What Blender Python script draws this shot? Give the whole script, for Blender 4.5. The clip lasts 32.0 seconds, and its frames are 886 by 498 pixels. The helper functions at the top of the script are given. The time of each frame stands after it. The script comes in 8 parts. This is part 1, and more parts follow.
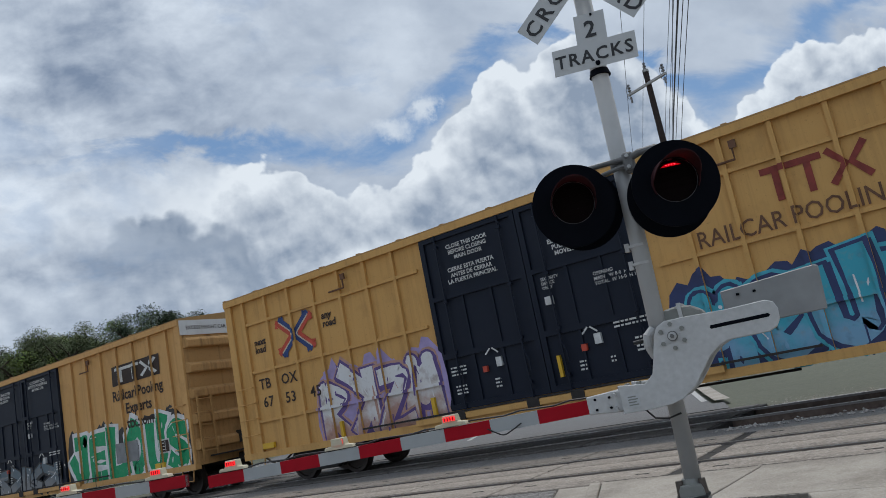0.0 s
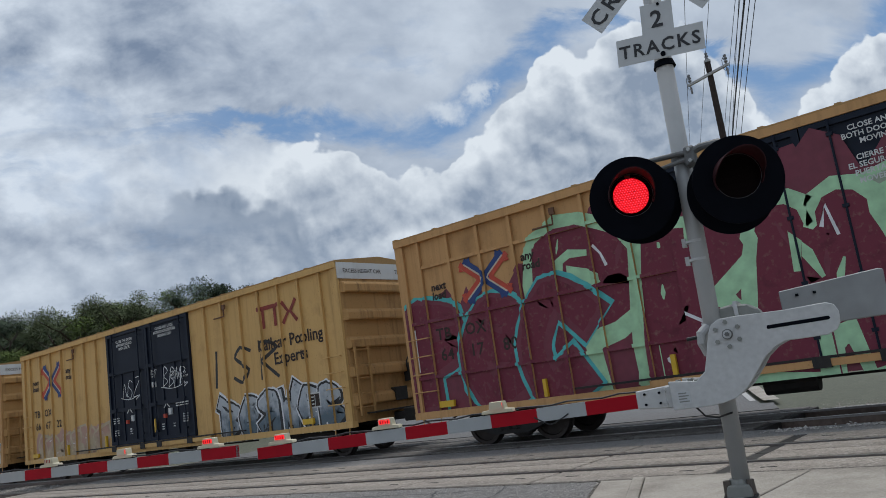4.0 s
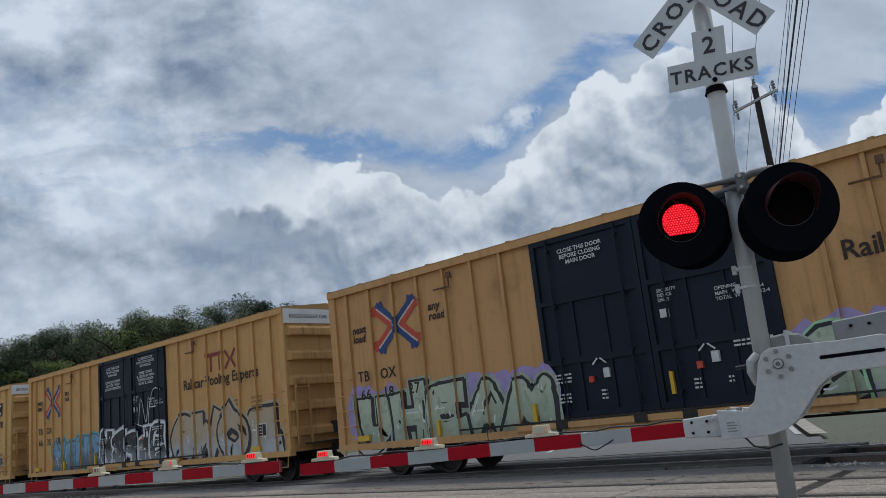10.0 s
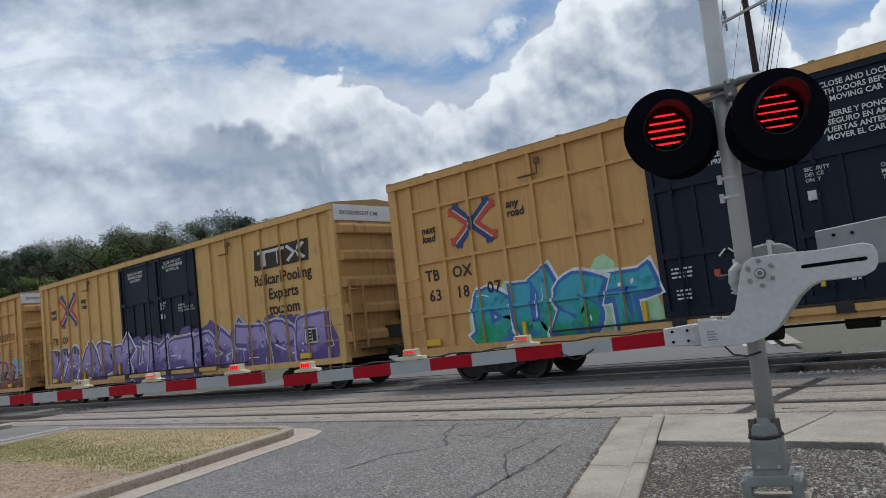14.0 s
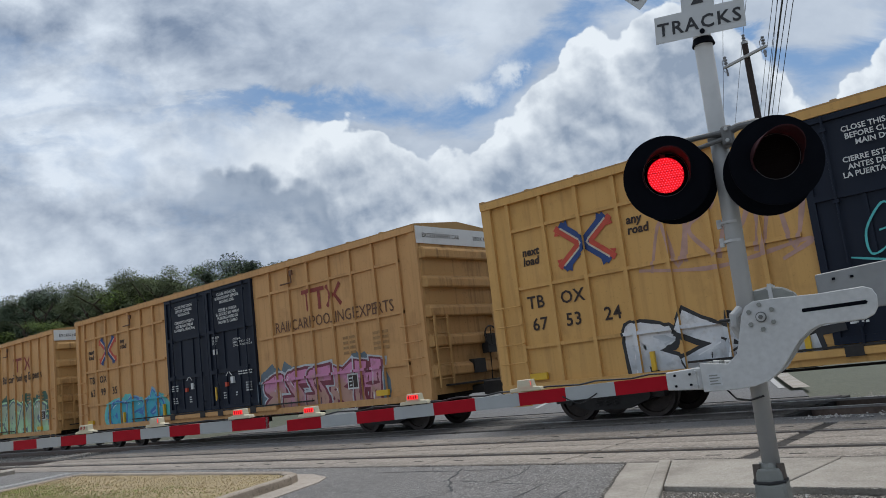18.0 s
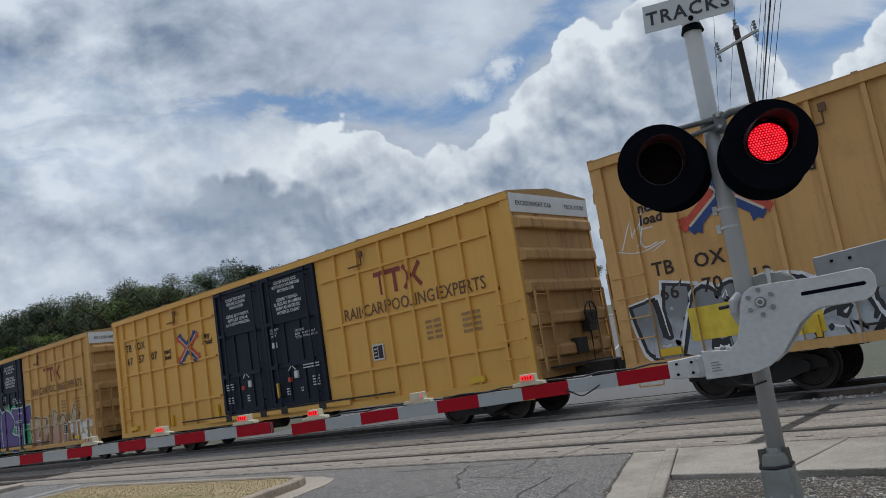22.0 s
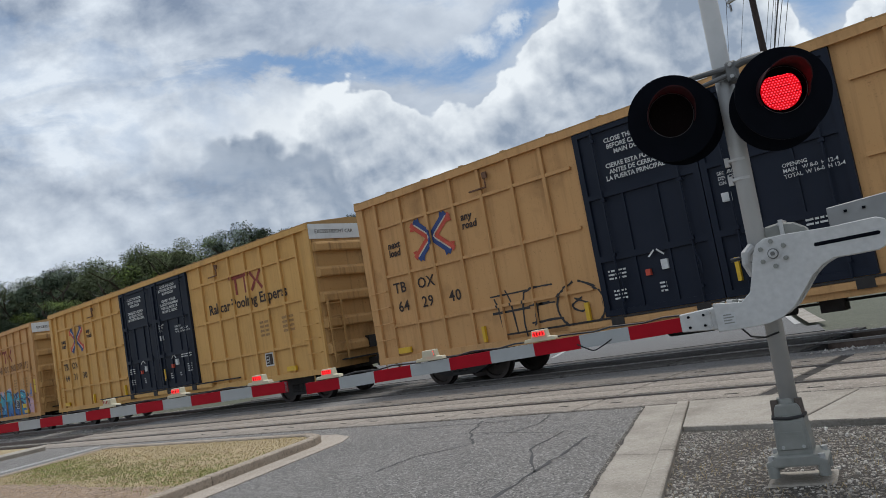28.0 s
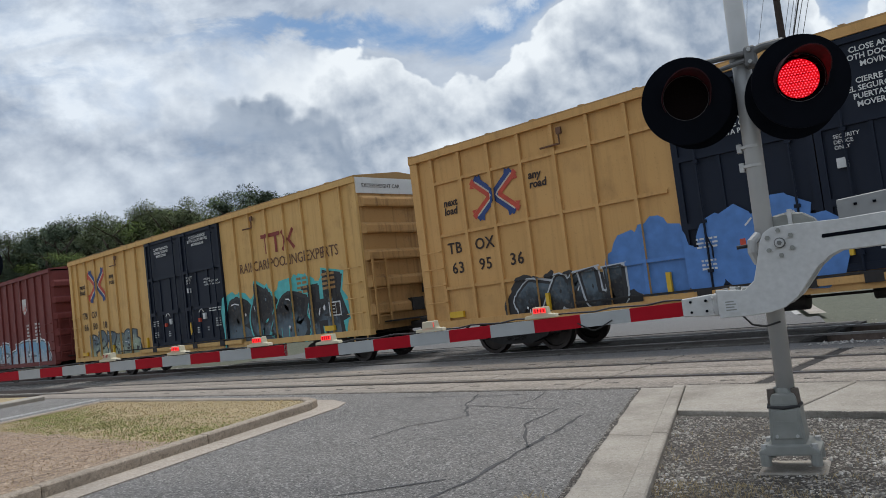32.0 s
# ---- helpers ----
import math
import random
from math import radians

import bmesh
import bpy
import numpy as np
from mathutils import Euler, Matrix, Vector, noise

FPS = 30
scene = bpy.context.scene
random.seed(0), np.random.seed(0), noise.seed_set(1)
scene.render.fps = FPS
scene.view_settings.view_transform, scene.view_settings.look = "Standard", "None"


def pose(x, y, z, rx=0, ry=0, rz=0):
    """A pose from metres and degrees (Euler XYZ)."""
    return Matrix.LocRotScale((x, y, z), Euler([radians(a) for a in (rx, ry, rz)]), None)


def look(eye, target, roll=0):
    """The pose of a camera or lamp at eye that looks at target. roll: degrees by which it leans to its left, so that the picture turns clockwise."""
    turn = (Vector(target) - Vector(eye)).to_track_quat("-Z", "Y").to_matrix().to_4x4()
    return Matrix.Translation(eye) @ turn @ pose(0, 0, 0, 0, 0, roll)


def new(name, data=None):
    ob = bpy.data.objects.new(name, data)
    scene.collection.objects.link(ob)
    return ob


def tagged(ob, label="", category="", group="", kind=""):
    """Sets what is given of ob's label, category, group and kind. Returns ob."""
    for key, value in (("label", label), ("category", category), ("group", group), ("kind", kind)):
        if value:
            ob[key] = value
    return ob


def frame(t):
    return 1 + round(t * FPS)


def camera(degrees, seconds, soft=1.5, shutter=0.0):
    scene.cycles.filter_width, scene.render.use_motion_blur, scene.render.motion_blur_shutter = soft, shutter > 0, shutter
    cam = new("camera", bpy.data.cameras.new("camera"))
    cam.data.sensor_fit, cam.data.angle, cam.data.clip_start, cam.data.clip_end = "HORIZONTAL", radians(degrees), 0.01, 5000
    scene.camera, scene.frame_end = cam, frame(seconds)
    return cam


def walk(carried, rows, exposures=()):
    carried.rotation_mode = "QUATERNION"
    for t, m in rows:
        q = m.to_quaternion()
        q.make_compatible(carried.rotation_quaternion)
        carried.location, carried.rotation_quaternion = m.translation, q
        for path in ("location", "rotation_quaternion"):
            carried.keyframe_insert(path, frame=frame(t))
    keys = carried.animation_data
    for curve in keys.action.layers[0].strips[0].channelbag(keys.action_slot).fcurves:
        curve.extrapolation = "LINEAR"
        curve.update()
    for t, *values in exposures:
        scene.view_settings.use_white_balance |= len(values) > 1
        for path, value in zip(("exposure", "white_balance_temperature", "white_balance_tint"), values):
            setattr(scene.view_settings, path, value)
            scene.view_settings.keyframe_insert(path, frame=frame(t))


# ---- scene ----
PATH = [
    (0, 0.047, 0.042, 1.337, 100.78, 10.98, 36.84), (0.5, 0.051, 0.046, 1.340, 101.11, 10.72, 37.49),
    (1, 0.049, 0.041, 1.332, 101.04, 10.57, 37.43), (1.5, 0.056, 0.030, 1.337, 100.88, 10.37, 37.88),
    (2, 0.057, 0.030, 1.335, 100.51, 9.81, 39.66), (2.5, 0.047, 0.037, 1.336, 99.54, 9.86, 41.20),
    (4.5, 0.018, -0.015, 1.357, 100.15, 7.37, 39.64), (5, 0.003, -0.021, 1.343, 99.79, 6.74, 40.04),
    (5.5, -0.005, -0.012, 1.336, 98.95, 6.78, 39.93), (6, -0.004, -0.022, 1.341, 98.11, 7.55, 40.33),
    (6.5, -0.001, -0.021, 1.351, 98.32, 7.97, 40.97), (7, -0.008, -0.016, 1.351, 98.93, 8.02, 41.36),
    (7.5, -0.010, -0.013, 1.350, 99.02, 7.90, 41.45), (8, -0.009, -0.016, 1.351, 99.22, 7.56, 41.34),
    (8.5, -0.004, -0.037, 1.351, 99.60, 7.07, 41.32), (9, -0.002, -0.051, 1.346, 100.21, 6.30, 41.43),
    (9.5, 0.010, -0.089, 1.355, 101.22, 5.85, 41.87), (10, 0.005, -0.064, 1.350, 102.05, 6.23, 42.47),
    (10.5, 0.007, -0.045, 1.359, 101.95, 7.73, 43.30), (11, 0.004, -0.018, 1.361, 101.45, 8.25, 43.74),
    (11.5, 0.000, 0.010, 1.356, 100.72, 8.61, 43.12), (12, -0.019, 0.019, 1.351, 99.58, 8.87, 43.29),
    (12.5, -0.042, 0.028, 1.340, 98.17, 8.48, 43.90), (13, -0.057, 0.013, 1.324, 96.58, 6.75, 43.22),
    (13.5, -0.061, 0.018, 1.330, 95.45, 6.20, 41.71), (15.5, -0.005, 0.015, 1.326, 97.85, 7.25, 40.32),
    (16, -0.003, -0.000, 1.326, 98.31, 6.96, 41.30), (16.5, -0.006, 0.005, 1.324, 98.47, 6.86, 41.98),
    (17, -0.004, 0.007, 1.326, 98.47, 7.05, 42.03), (17.5, -0.004, 0.001, 1.327, 98.69, 6.92, 41.93),
    (18, 0.001, -0.013, 1.328, 98.99, 6.64, 41.73), (18.5, 0.001, -0.008, 1.326, 99.35, 6.26, 41.64),
    (19, -0.003, -0.015, 1.327, 99.89, 5.60, 41.74), (19.5, -0.001, -0.024, 1.324, 100.24, 5.24, 41.91),
    (20, -0.005, -0.021, 1.324, 100.21, 5.41, 41.98), (20.5, -0.001, -0.020, 1.326, 99.78, 6.18, 42.03),
    (21, 0.004, -0.007, 1.327, 99.45, 7.06, 42.28), (21.5, 0.014, 0.006, 1.327, 98.99, 8.15, 42.41),
    (22, 0.015, 0.006, 1.330, 98.83, 8.91, 42.10), (22.5, 0.011, 0.013, 1.328, 98.79, 9.17, 41.87),
    (23, 0.016, 0.007, 1.332, 98.81, 9.59, 41.74), (23.5, 0.017, 0.015, 1.332, 98.99, 9.52, 41.62),
    (24, 0.008, 0.012, 1.335, 99.48, 8.79, 41.59), (24.5, 0.007, 0.005, 1.336, 99.99, 8.10, 41.69),
    (26.5, -0.001, 0.000, 1.319, 99.01, 7.16, 41.92), (27, 0.004, 0.007, 1.319, 98.00, 7.75, 41.86),
    (27.5, -0.007, 0.020, 1.324, 96.65, 8.78, 42.39), (28, -0.002, 0.017, 1.322, 96.00, 9.91, 42.93),
    (28.5, -0.007, 0.028, 1.318, 95.46, 10.35, 43.59), (29, -0.023, 0.030, 1.313, 94.86, 10.06, 45.05),
    (29.5, -0.034, 0.014, 1.319, 94.34, 9.48, 46.06), (30, -0.033, 0.009, 1.315, 94.34, 8.89, 45.80),
    (30.5, -0.026, 0.000, 1.311, 94.62, 8.40, 44.65), (31, -0.028, -0.006, 1.310, 94.47, 8.31, 44.02),
    (31.5, -0.024, 0.001, 1.310, 93.90, 7.90, 43.67), (32, -0.016, 0.023, 1.323, 93.98, 6.94, 42.96)]

cam = camera(58.8, 32.0, 0.9)
EXPOSURES = [(0.0, -0.03, 6500, 10), (2.0, -0.05, 6500, 10), (5.0, -0.10, 6480, 10), (6.0, 0.00, 6500, 10), (7.0, 0.03, 6500, 10), (8.0, 0.04, 6500, 10), (9.0, 0.05, 6450, 10), (10.0, -0.16, 6400, 10), (11.0, -0.22, 6400, 10), (12.0, -0.18, 6450, 10), (13.0, 0.06, 6600, 10), (16.0, 0.05, 6550, 10), (18.0, 0.05, 6550, 10), (19.0, -0.04, 6500, 10), (20.0, -0.08, 6500, 10), (22.0, -0.10, 6550, 10), (23.0, 0.04, 6600, 10), (24.0, -0.14, 6500, 10), (27.0, -0.02, 6600, 10), (28.0, 0.10, 6700, 10), (30.0, 0.14, 6700, 10), (32.0, 0.14, 6700, 10)]
walk(cam, [(t, pose(x, y, z, rx, ry, rz)) for t, x, y, z, rx, ry, rz in PATH], EXPOSURES)

# ---- world, sun, exposure ----
SUN_DIR = Vector((-0.10, 0.36, 0.93)).normalized()
SKY_AHEAD = (-0.6436, 0.7367, 0.2075)
SKY_RIGHT, SKY_ABOVE = (0.7333, 0.6712, -0.1085), (0.2192, -0.0823, 0.9722)  # axes across and up the part of the sky over the railway


def sky_world():
    """A blue sky under broken cloud: a high grey-white deck, a bright cumulus front low over the railway, darker scraps before it."""
    w = bpy.data.worlds.new("sky")
    scene.world = w
    w.use_nodes = True
    nt = w.node_tree
    nt.nodes.clear()
    L = nt.links.new

    def put(sock, v):
        if isinstance(v, (int, float)):
            sock.default_value = v
        elif isinstance(v, tuple):
            sock.default_value = v if len(v) == len(sock.default_value) else (*v, 1)
        else:
            L(v, sock)

    def math_(op, a, b=0.0, c=0.0, clamp=False):
        n = nt.nodes.new("ShaderNodeMath")
        n.operation, n.use_clamp = op, clamp
        for s, v in zip(n.inputs, (a, b, c)):
            put(s, v)
        return n.outputs[0]

    def step(x, lo, hi, a=0.0, b=1.0):
        n = nt.nodes.new("ShaderNodeMapRange")
        n.interpolation_type = "SMOOTHSTEP"
        for s, v in zip(n.inputs, (x, lo, hi, a, b)):
            put(s, v)
        return n.outputs[0]

    def dot(v, d):
        n = nt.nodes.new("ShaderNodeVectorMath")
        n.operation = "DOT_PRODUCT"
        L(v, n.inputs[0])
        n.inputs[1].default_value = d
        return n.outputs["Value"]

    def tex(vec, scale, detail=6.0, rough=0.55, distort=0.0):
        n = nt.nodes.new("ShaderNodeTexNoise")
        n.inputs["Scale"].default_value = scale
        n.inputs["Detail"].default_value = detail
        n.inputs["Roughness"].default_value = rough
        n.inputs["Distortion"].default_value = distort
        L(vec, n.inputs["Vector"])
        return n.outputs["Fac"]

    def puffs(vec, scale):
        n = nt.nodes.new("ShaderNodeTexVoronoi")
        n.feature = "SMOOTH_F1"
        n.inputs["Scale"].default_value = scale
        n.inputs["Smoothness"].default_value = 0.35
        n.inputs["Detail"].default_value = 2.0
        L(vec, n.inputs["Vector"])
        return n.outputs["Distance"]

    def mix(f, a, b):
        n = nt.nodes.new("ShaderNodeMix")
        n.data_type = "RGBA"
        put(n.inputs[0], f)
        put(n.inputs[6], a)
        put(n.inputs[7], b)
        return n.outputs[2]

    def vec(x, y, z=0.0):
        n = nt.nodes.new("ShaderNodeCombineXYZ")
        for s, v in zip(n.inputs, (x, y, z)):
            put(s, v)
        return n.outputs[0]

    def curve(x, pts):
        """A smooth line through points (x, y), y from 0 to 1, x from -1 to 1."""
        n = nt.nodes.new("ShaderNodeValToRGB")
        n.color_ramp.interpolation = "CARDINAL"
        el = n.color_ramp.elements
        for i, (px, py) in enumerate(pts):
            e = el[i] if i < 2 else el.new((px + 1) / 2)
            e.position = (px + 1) / 2
        for e, (px, py) in zip(el, pts):
            e.color = (py, py, py, 1)
        L(math_("MULTIPLY_ADD", x, 0.5, 0.5, True), n.inputs[0])
        return n.outputs[0]

    tc = nt.nodes.new("ShaderNodeTexCoord")
    d = tc.outputs["Generated"]
    ahead = math_("MAXIMUM", dot(d, SKY_AHEAD), 0.05)
    u = math_("DIVIDE", dot(d, SKY_RIGHT), ahead)
    v = math_("DIVIDE", dot(d, SKY_ABOVE), ahead)
    front = step(dot(d, SKY_AHEAD), 0.25, 0.6)
    p = vec(u, v)
    pv = vec(u, math_("MULTIPLY", v, 1.9))
    # clear sky
    sky = nt.nodes.new("ShaderNodeTexSky")
    sky.sky_type = "NISHITA"
    sky.sun_disc = False
    sky.sun_elevation = math.asin(SUN_DIR.z)
    sky.sun_rotation = math.atan2(SUN_DIR.x, SUN_DIR.y)
    clear = nt.nodes.new("ShaderNodeVectorMath")
    clear.operation = "SCALE"
    L(sky.outputs[0], clear.inputs[0])
    clear.inputs["Scale"].default_value = 0.115
    # soft patches of light and shade, each at its place in the sky with a ragged outline
    ragged = nt.nodes.new("ShaderNodeTexNoise")
    ragged.inputs["Scale"].default_value = 7.0
    ragged.inputs["Detail"].default_value = 6.0
    ragged.inputs["Roughness"].default_value = 0.62
    L(p, ragged.inputs["Vector"])
    off = nt.nodes.new("ShaderNodeVectorMath")
    off.operation = "MULTIPLY_ADD"
    L(ragged.outputs["Color"], off.inputs[0])
    off.inputs[1].default_value = (0.16, 0.13, 0.0)
    L(vec(math_("ADD", u, -0.08), math_("ADD", v, -0.065)), off.inputs[2])
    pw = off.outputs[0]

    def spots(places):
        total = 0.0
        for u0, v0, ru, rv, amount in places:
            n = nt.nodes.new("ShaderNodeVectorMath")
            n.operation = "MULTIPLY"
            L(pw, n.inputs[0])
            n.inputs[1].default_value = (1 / ru, 1 / rv, 0)
            m = nt.nodes.new("ShaderNodeVectorMath")
            m.operation = "DISTANCE"
            L(n.outputs[0], m.inputs[0])
            m.inputs[1].default_value = (u0 / ru, v0 / rv, 0)
            total = math_("ADD", total, step(m.outputs["Value"], 0.1, 1.15, amount, 0.0))
        return total

    def relief_light(scale, detail, rough, reach, squash=1.0):
        """Light from above on a lumpy field: brighter where it falls away upwards."""
        y = math_("MULTIPLY", v, squash)
        a = tex(vec(u, y), scale, detail, rough, 0.25)
        b = tex(vec(math_("ADD", u, reach * 0.35), math_("ADD", y, reach)), scale, detail, rough, 0.25)
        return math_("SUBTRACT", a, b)

    big = tex(d, 2.6, 6, 0.55, 0.3)
    mid = tex(pv, 5.5, 8, 0.6, 0.5)
    fine = tex(pv, 16.0, 6, 0.6, 0.3)
    # high deck, from the whole direction so that it goes on behind; smoother to the right
    rough_side = step(u, 0.1, -0.3, 0.3, 1.0)
    soft = relief_light(6.5, 5, 0.55, 0.045, 1.5)
    wave = math_("ADD", math_("MULTIPLY_ADD", big, 0.7, -0.35), math_("MULTIPLY_ADD", mid, 1.1, -0.55))
    wave = math_("ADD", wave, math_("ADD", math_("MULTIPLY", soft, 1.5), math_("MULTIPLY", relief_light(17.0, 5, 0.55, 0.018, 1.4), 0.9)))
    deck_b = math_("MULTIPLY_ADD", math_("MULTIPLY", wave, rough_side), 0.88, 0.53)
    deck_b = math_("ADD", deck_b, spots([(-0.52, 0.29, 0.09, 0.06, 0.45), (-0.40, 0.225, 0.06, 0.05, 0.4), (-0.20, 0.31, 0.09, 0.05, 0.25), (-0.44, 0.10, 0.2, 0.08, 0.32), (-0.52, 0.05, 0.09, 0.05, 0.3), (-0.5, 0.13, 0.16, 0.06, 0.22), (-0.39, -0.01, 0.08, 0.035, 0.42), (-0.5, -0.09, 0.14, 0.04, 0.35), (0.06, 0.24, 0.06, 0.09, 0.28), (0.3, 0.3, 0.16, 0.07, 0.15),
        (-0.33, 0.205, 0.1, 0.065, -0.36), (-0.49, 0.24, 0.14, 0.05, -0.35), (-0.3, 0.29, 0.12, 0.05, -0.22), (-0.56, 0.035, 0.07, 0.06, -0.4), (-0.36, 0.02, 0.09, 0.05, -0.22), (-0.46, 0.0, 0.08, 0.035, -0.25)]), 0.0, True)
    deck = mix(deck_b, (0.22, 0.275, 0.37), (0.74, 0.785, 0.84))
    # where the blue shows: a slanting gap over the cumulus front, and odd rifts
    gap_line = curve(u, [(-0.6, 0.60), (-0.36, 0.63), (-0.2, 0.625), (-0.08, 0.625), (0.03, 0.622), (0.09, 0.645), (0.14, 0.69), (0.18, 0.73), (0.26, 0.77), (0.44, 0.69), (0.54, 0.69), (0.7, 0.8)])
    gap_d = math_("ABSOLUTE", math_("SUBTRACT", math_("ADD", v, math_("MULTIPLY", math_("SUBTRACT", mid, 0.5), 0.16)), math_("MULTIPLY_ADD", gap_line, 1.0, -0.5)))
    width = curve(u, [(-0.7, 0.008), (-0.3, 0.012), (-0.15, 0.017), (-0.05, 0.026), (0.06, 0.034), (0.13, 0.034), (0.25, 0.018), (0.38, 0.01), (0.5, 0.04), (0.7, 0.03)])
    rift = math_("SUBTRACT", 1.0, step(gap_d, math_("MULTIPLY", width, 0.1), math_("MULTIPLY", width, 1.3)))
    rift = math_("MULTIPLY", rift, math_("MULTIPLY", front, step(u, -0.42, -0.15, 0.15, 1.0)))
    odd = step(math_("ADD", math_("MULTIPLY", tex(pv, 3.1, 5, 0.5, 0.8), 0.7), math_("MULTIPLY", fine, 0.3)), 0.53, 0.62)
    blue = math_("MAXIMUM", math_("MULTIPLY", rift, 1.0), math_("MULTIPLY", odd, 0.4))
    wisps = step(math_("ADD", math_("MULTIPLY", mid, 0.5), math_("MULTIPLY", fine, 0.5)), 0.46, 0.60)
    blue = math_("MULTIPLY", blue, math_("MULTIPLY_ADD", wisps, -0.4, 1.0))
    flock = spots([(0.062, 0.14, 0.032, 0.018, 0.8), (0.102, 0.166, 0.015, 0.03, 0.85)])
    blue = math_("MULTIPLY", blue, math_("SUBTRACT", 1.0, flock, 0.0, True))
    c = mix(blue, deck, mix(0.6, clear.outputs[0], (0.13, 0.255, 0.44)))
    c = mix(math_("MULTIPLY", flock, 0.8, 0.0, True), c, (0.76, 0.80, 0.84))
    # cumulus front: a cauliflower edge, white at the rim, mottled grey within
    warp = math_("MULTIPLY", math_("SUBTRACT", puffs(p, 17.0), 0.87), -0.05)
    warp = math_("ADD", warp, math_("MULTIPLY", math_("SUBTRACT", puffs(p, 42.0), 0.87), -0.013))
    warp = math_("ADD", warp, math_("MULTIPLY", math_("SUBTRACT", fine, 0.5), 0.02))
    edge = curve(u, [(-0.62, 0.43), (-0.45, 0.49), (-0.33, 0.538), (-0.276, 0.54), (-0.2, 0.55), (-0.16, 0.559), (-0.14, 0.567), (-0.104, 0.569), (-0.06, 0.567), (-0.02, 0.543), (0.0, 0.536), (0.037, 0.543), (0.07, 0.557), (0.097, 0.586), (0.126, 0.597), (0.155, 0.635), (0.177, 0.673), (0.209, 0.702), (0.234, 0.69), (0.32, 0.72), (0.4, 0.68), (0.484, 0.589), (0.519, 0.605), (0.558, 0.645), (0.62, 0.7)])
    below = math_("ADD", math_("SUBTRACT", math_("MULTIPLY_ADD", edge, 1.0, -0.457), v), warp)
    firm = step(u, -0.22, -0.13, 0.045, 0.0)
    body = math_("MULTIPLY", step(below, math_("MULTIPLY", firm, -1.0), math_("ADD", firm, 0.008)), front)
    body = math_("MULTIPLY", body, step(u, -0.38, -0.14, 0.25, 1.0))
    lumps = math_("ADD", math_("MULTIPLY", relief_light(10.0, 5, 0.5, 0.025), 1.5), math_("MULTIPLY", relief_light(26.0, 4, 0.5, 0.012), 1.0))
    fall = step(below, 0.0, 0.095)
    lit = math_("MULTIPLY_ADD", fall, -0.67, 0.95)
    lit = math_("ADD", lit, math_("MULTIPLY", lumps, step(below, 0.0, 0.02, 0.25, 1.0)))
    lit = math_("ADD", lit, math_("MULTIPLY_ADD", mid, 0.75, -0.375))
    lit = math_("ADD", lit, spots([(-0.24, 0.065, 0.13, 0.03, 0.35), (0.2, 0.16, 0.08, 0.1, 0.22), (0.02, -0.01, 0.22, 0.03, 0.2), (0.0, 0.05, 0.1, 0.035, -0.14), (0.5, 0.15, 0.08, 0.05, 0.15), (0.38, 0.2, 0.13, 0.12, -0.38)]), 0.0, True)
    cum = mix(lit, (0.28, 0.335, 0.42), (0.82, 0.845, 0.865))
    c = mix(body, c, cum)
    # darker scraps of cloud before the front: a ragged top that melts away downwards
    scrap_edge = curve(u, [(-0.6, 0.29), (-0.36, 0.36), (-0.31, 0.46), (-0.3, 0.494), (-0.284, 0.516), (-0.263, 0.524), (-0.234, 0.515), (-0.2, 0.507), (-0.173, 0.519), (-0.156, 0.5), (-0.135, 0.482), (-0.1, 0.41), (0.0, 0.38), (0.2, 0.36), (0.5, 0.32)])
    under = math_("ADD", math_("SUBTRACT", math_("MULTIPLY_ADD", scrap_edge, 1.0, -0.462), v), math_("MULTIPLY", warp, 0.9))
    scrap = math_("MULTIPLY", step(under, 0.0, 0.024), math_("MULTIPLY", front, step(under, 0.01, 0.10, 1.0, 0.0)))
    scrap = math_("MULTIPLY", scrap, math_("MULTIPLY", step(u, -0.34, -0.24), math_("MULTIPLY_ADD", lumps, 1.2, 0.75)), 0.0, True)
    c = mix(math_("MULTIPLY", scrap, 0.95), c, (0.21, 0.265, 0.35))
    # paler air towards the horizon
    up = dot(d, (0, 0, 1))
    haze = step(up, 0.22, 0.0)
    c = mix(math_("MULTIPLY", haze, 0.5), c, (0.56, 0.62, 0.70))
    # the overcast is brighter on the open side, behind the eye
    glow = nt.nodes.new("ShaderNodeVectorMath")
    glow.operation = "SCALE"
    L(c, glow.inputs[0])
    L(math_("MULTIPLY_ADD", front, -0.12, 1.12), glow.inputs["Scale"])
    cool = nt.nodes.new("ShaderNodeVectorMath")
    cool.operation = "MULTIPLY"
    L(glow.outputs[0], cool.inputs[0])
    cool.inputs[1].default_value = (0.932, 0.985, 1.042)
    c = cool.outputs[0]
    bg, out = nt.nodes.new("ShaderNodeBackground"), nt.nodes.new("ShaderNodeOutputWorld")
    L(c, bg.inputs[0])
    bg.inputs[1].default_value = 1.0
    L(bg.outputs[0], out.inputs[0])


sky_world()
sun = new("sun", bpy.data.lights.new("sun", "SUN"))
sun.data.energy = 2.0
sun.data.angle = radians(25)
sun.data.color = (1.0, 0.98, 0.95)
sun.matrix_world = look(SUN_DIR * 50, (0, 0, 0))

# ---- materials ----


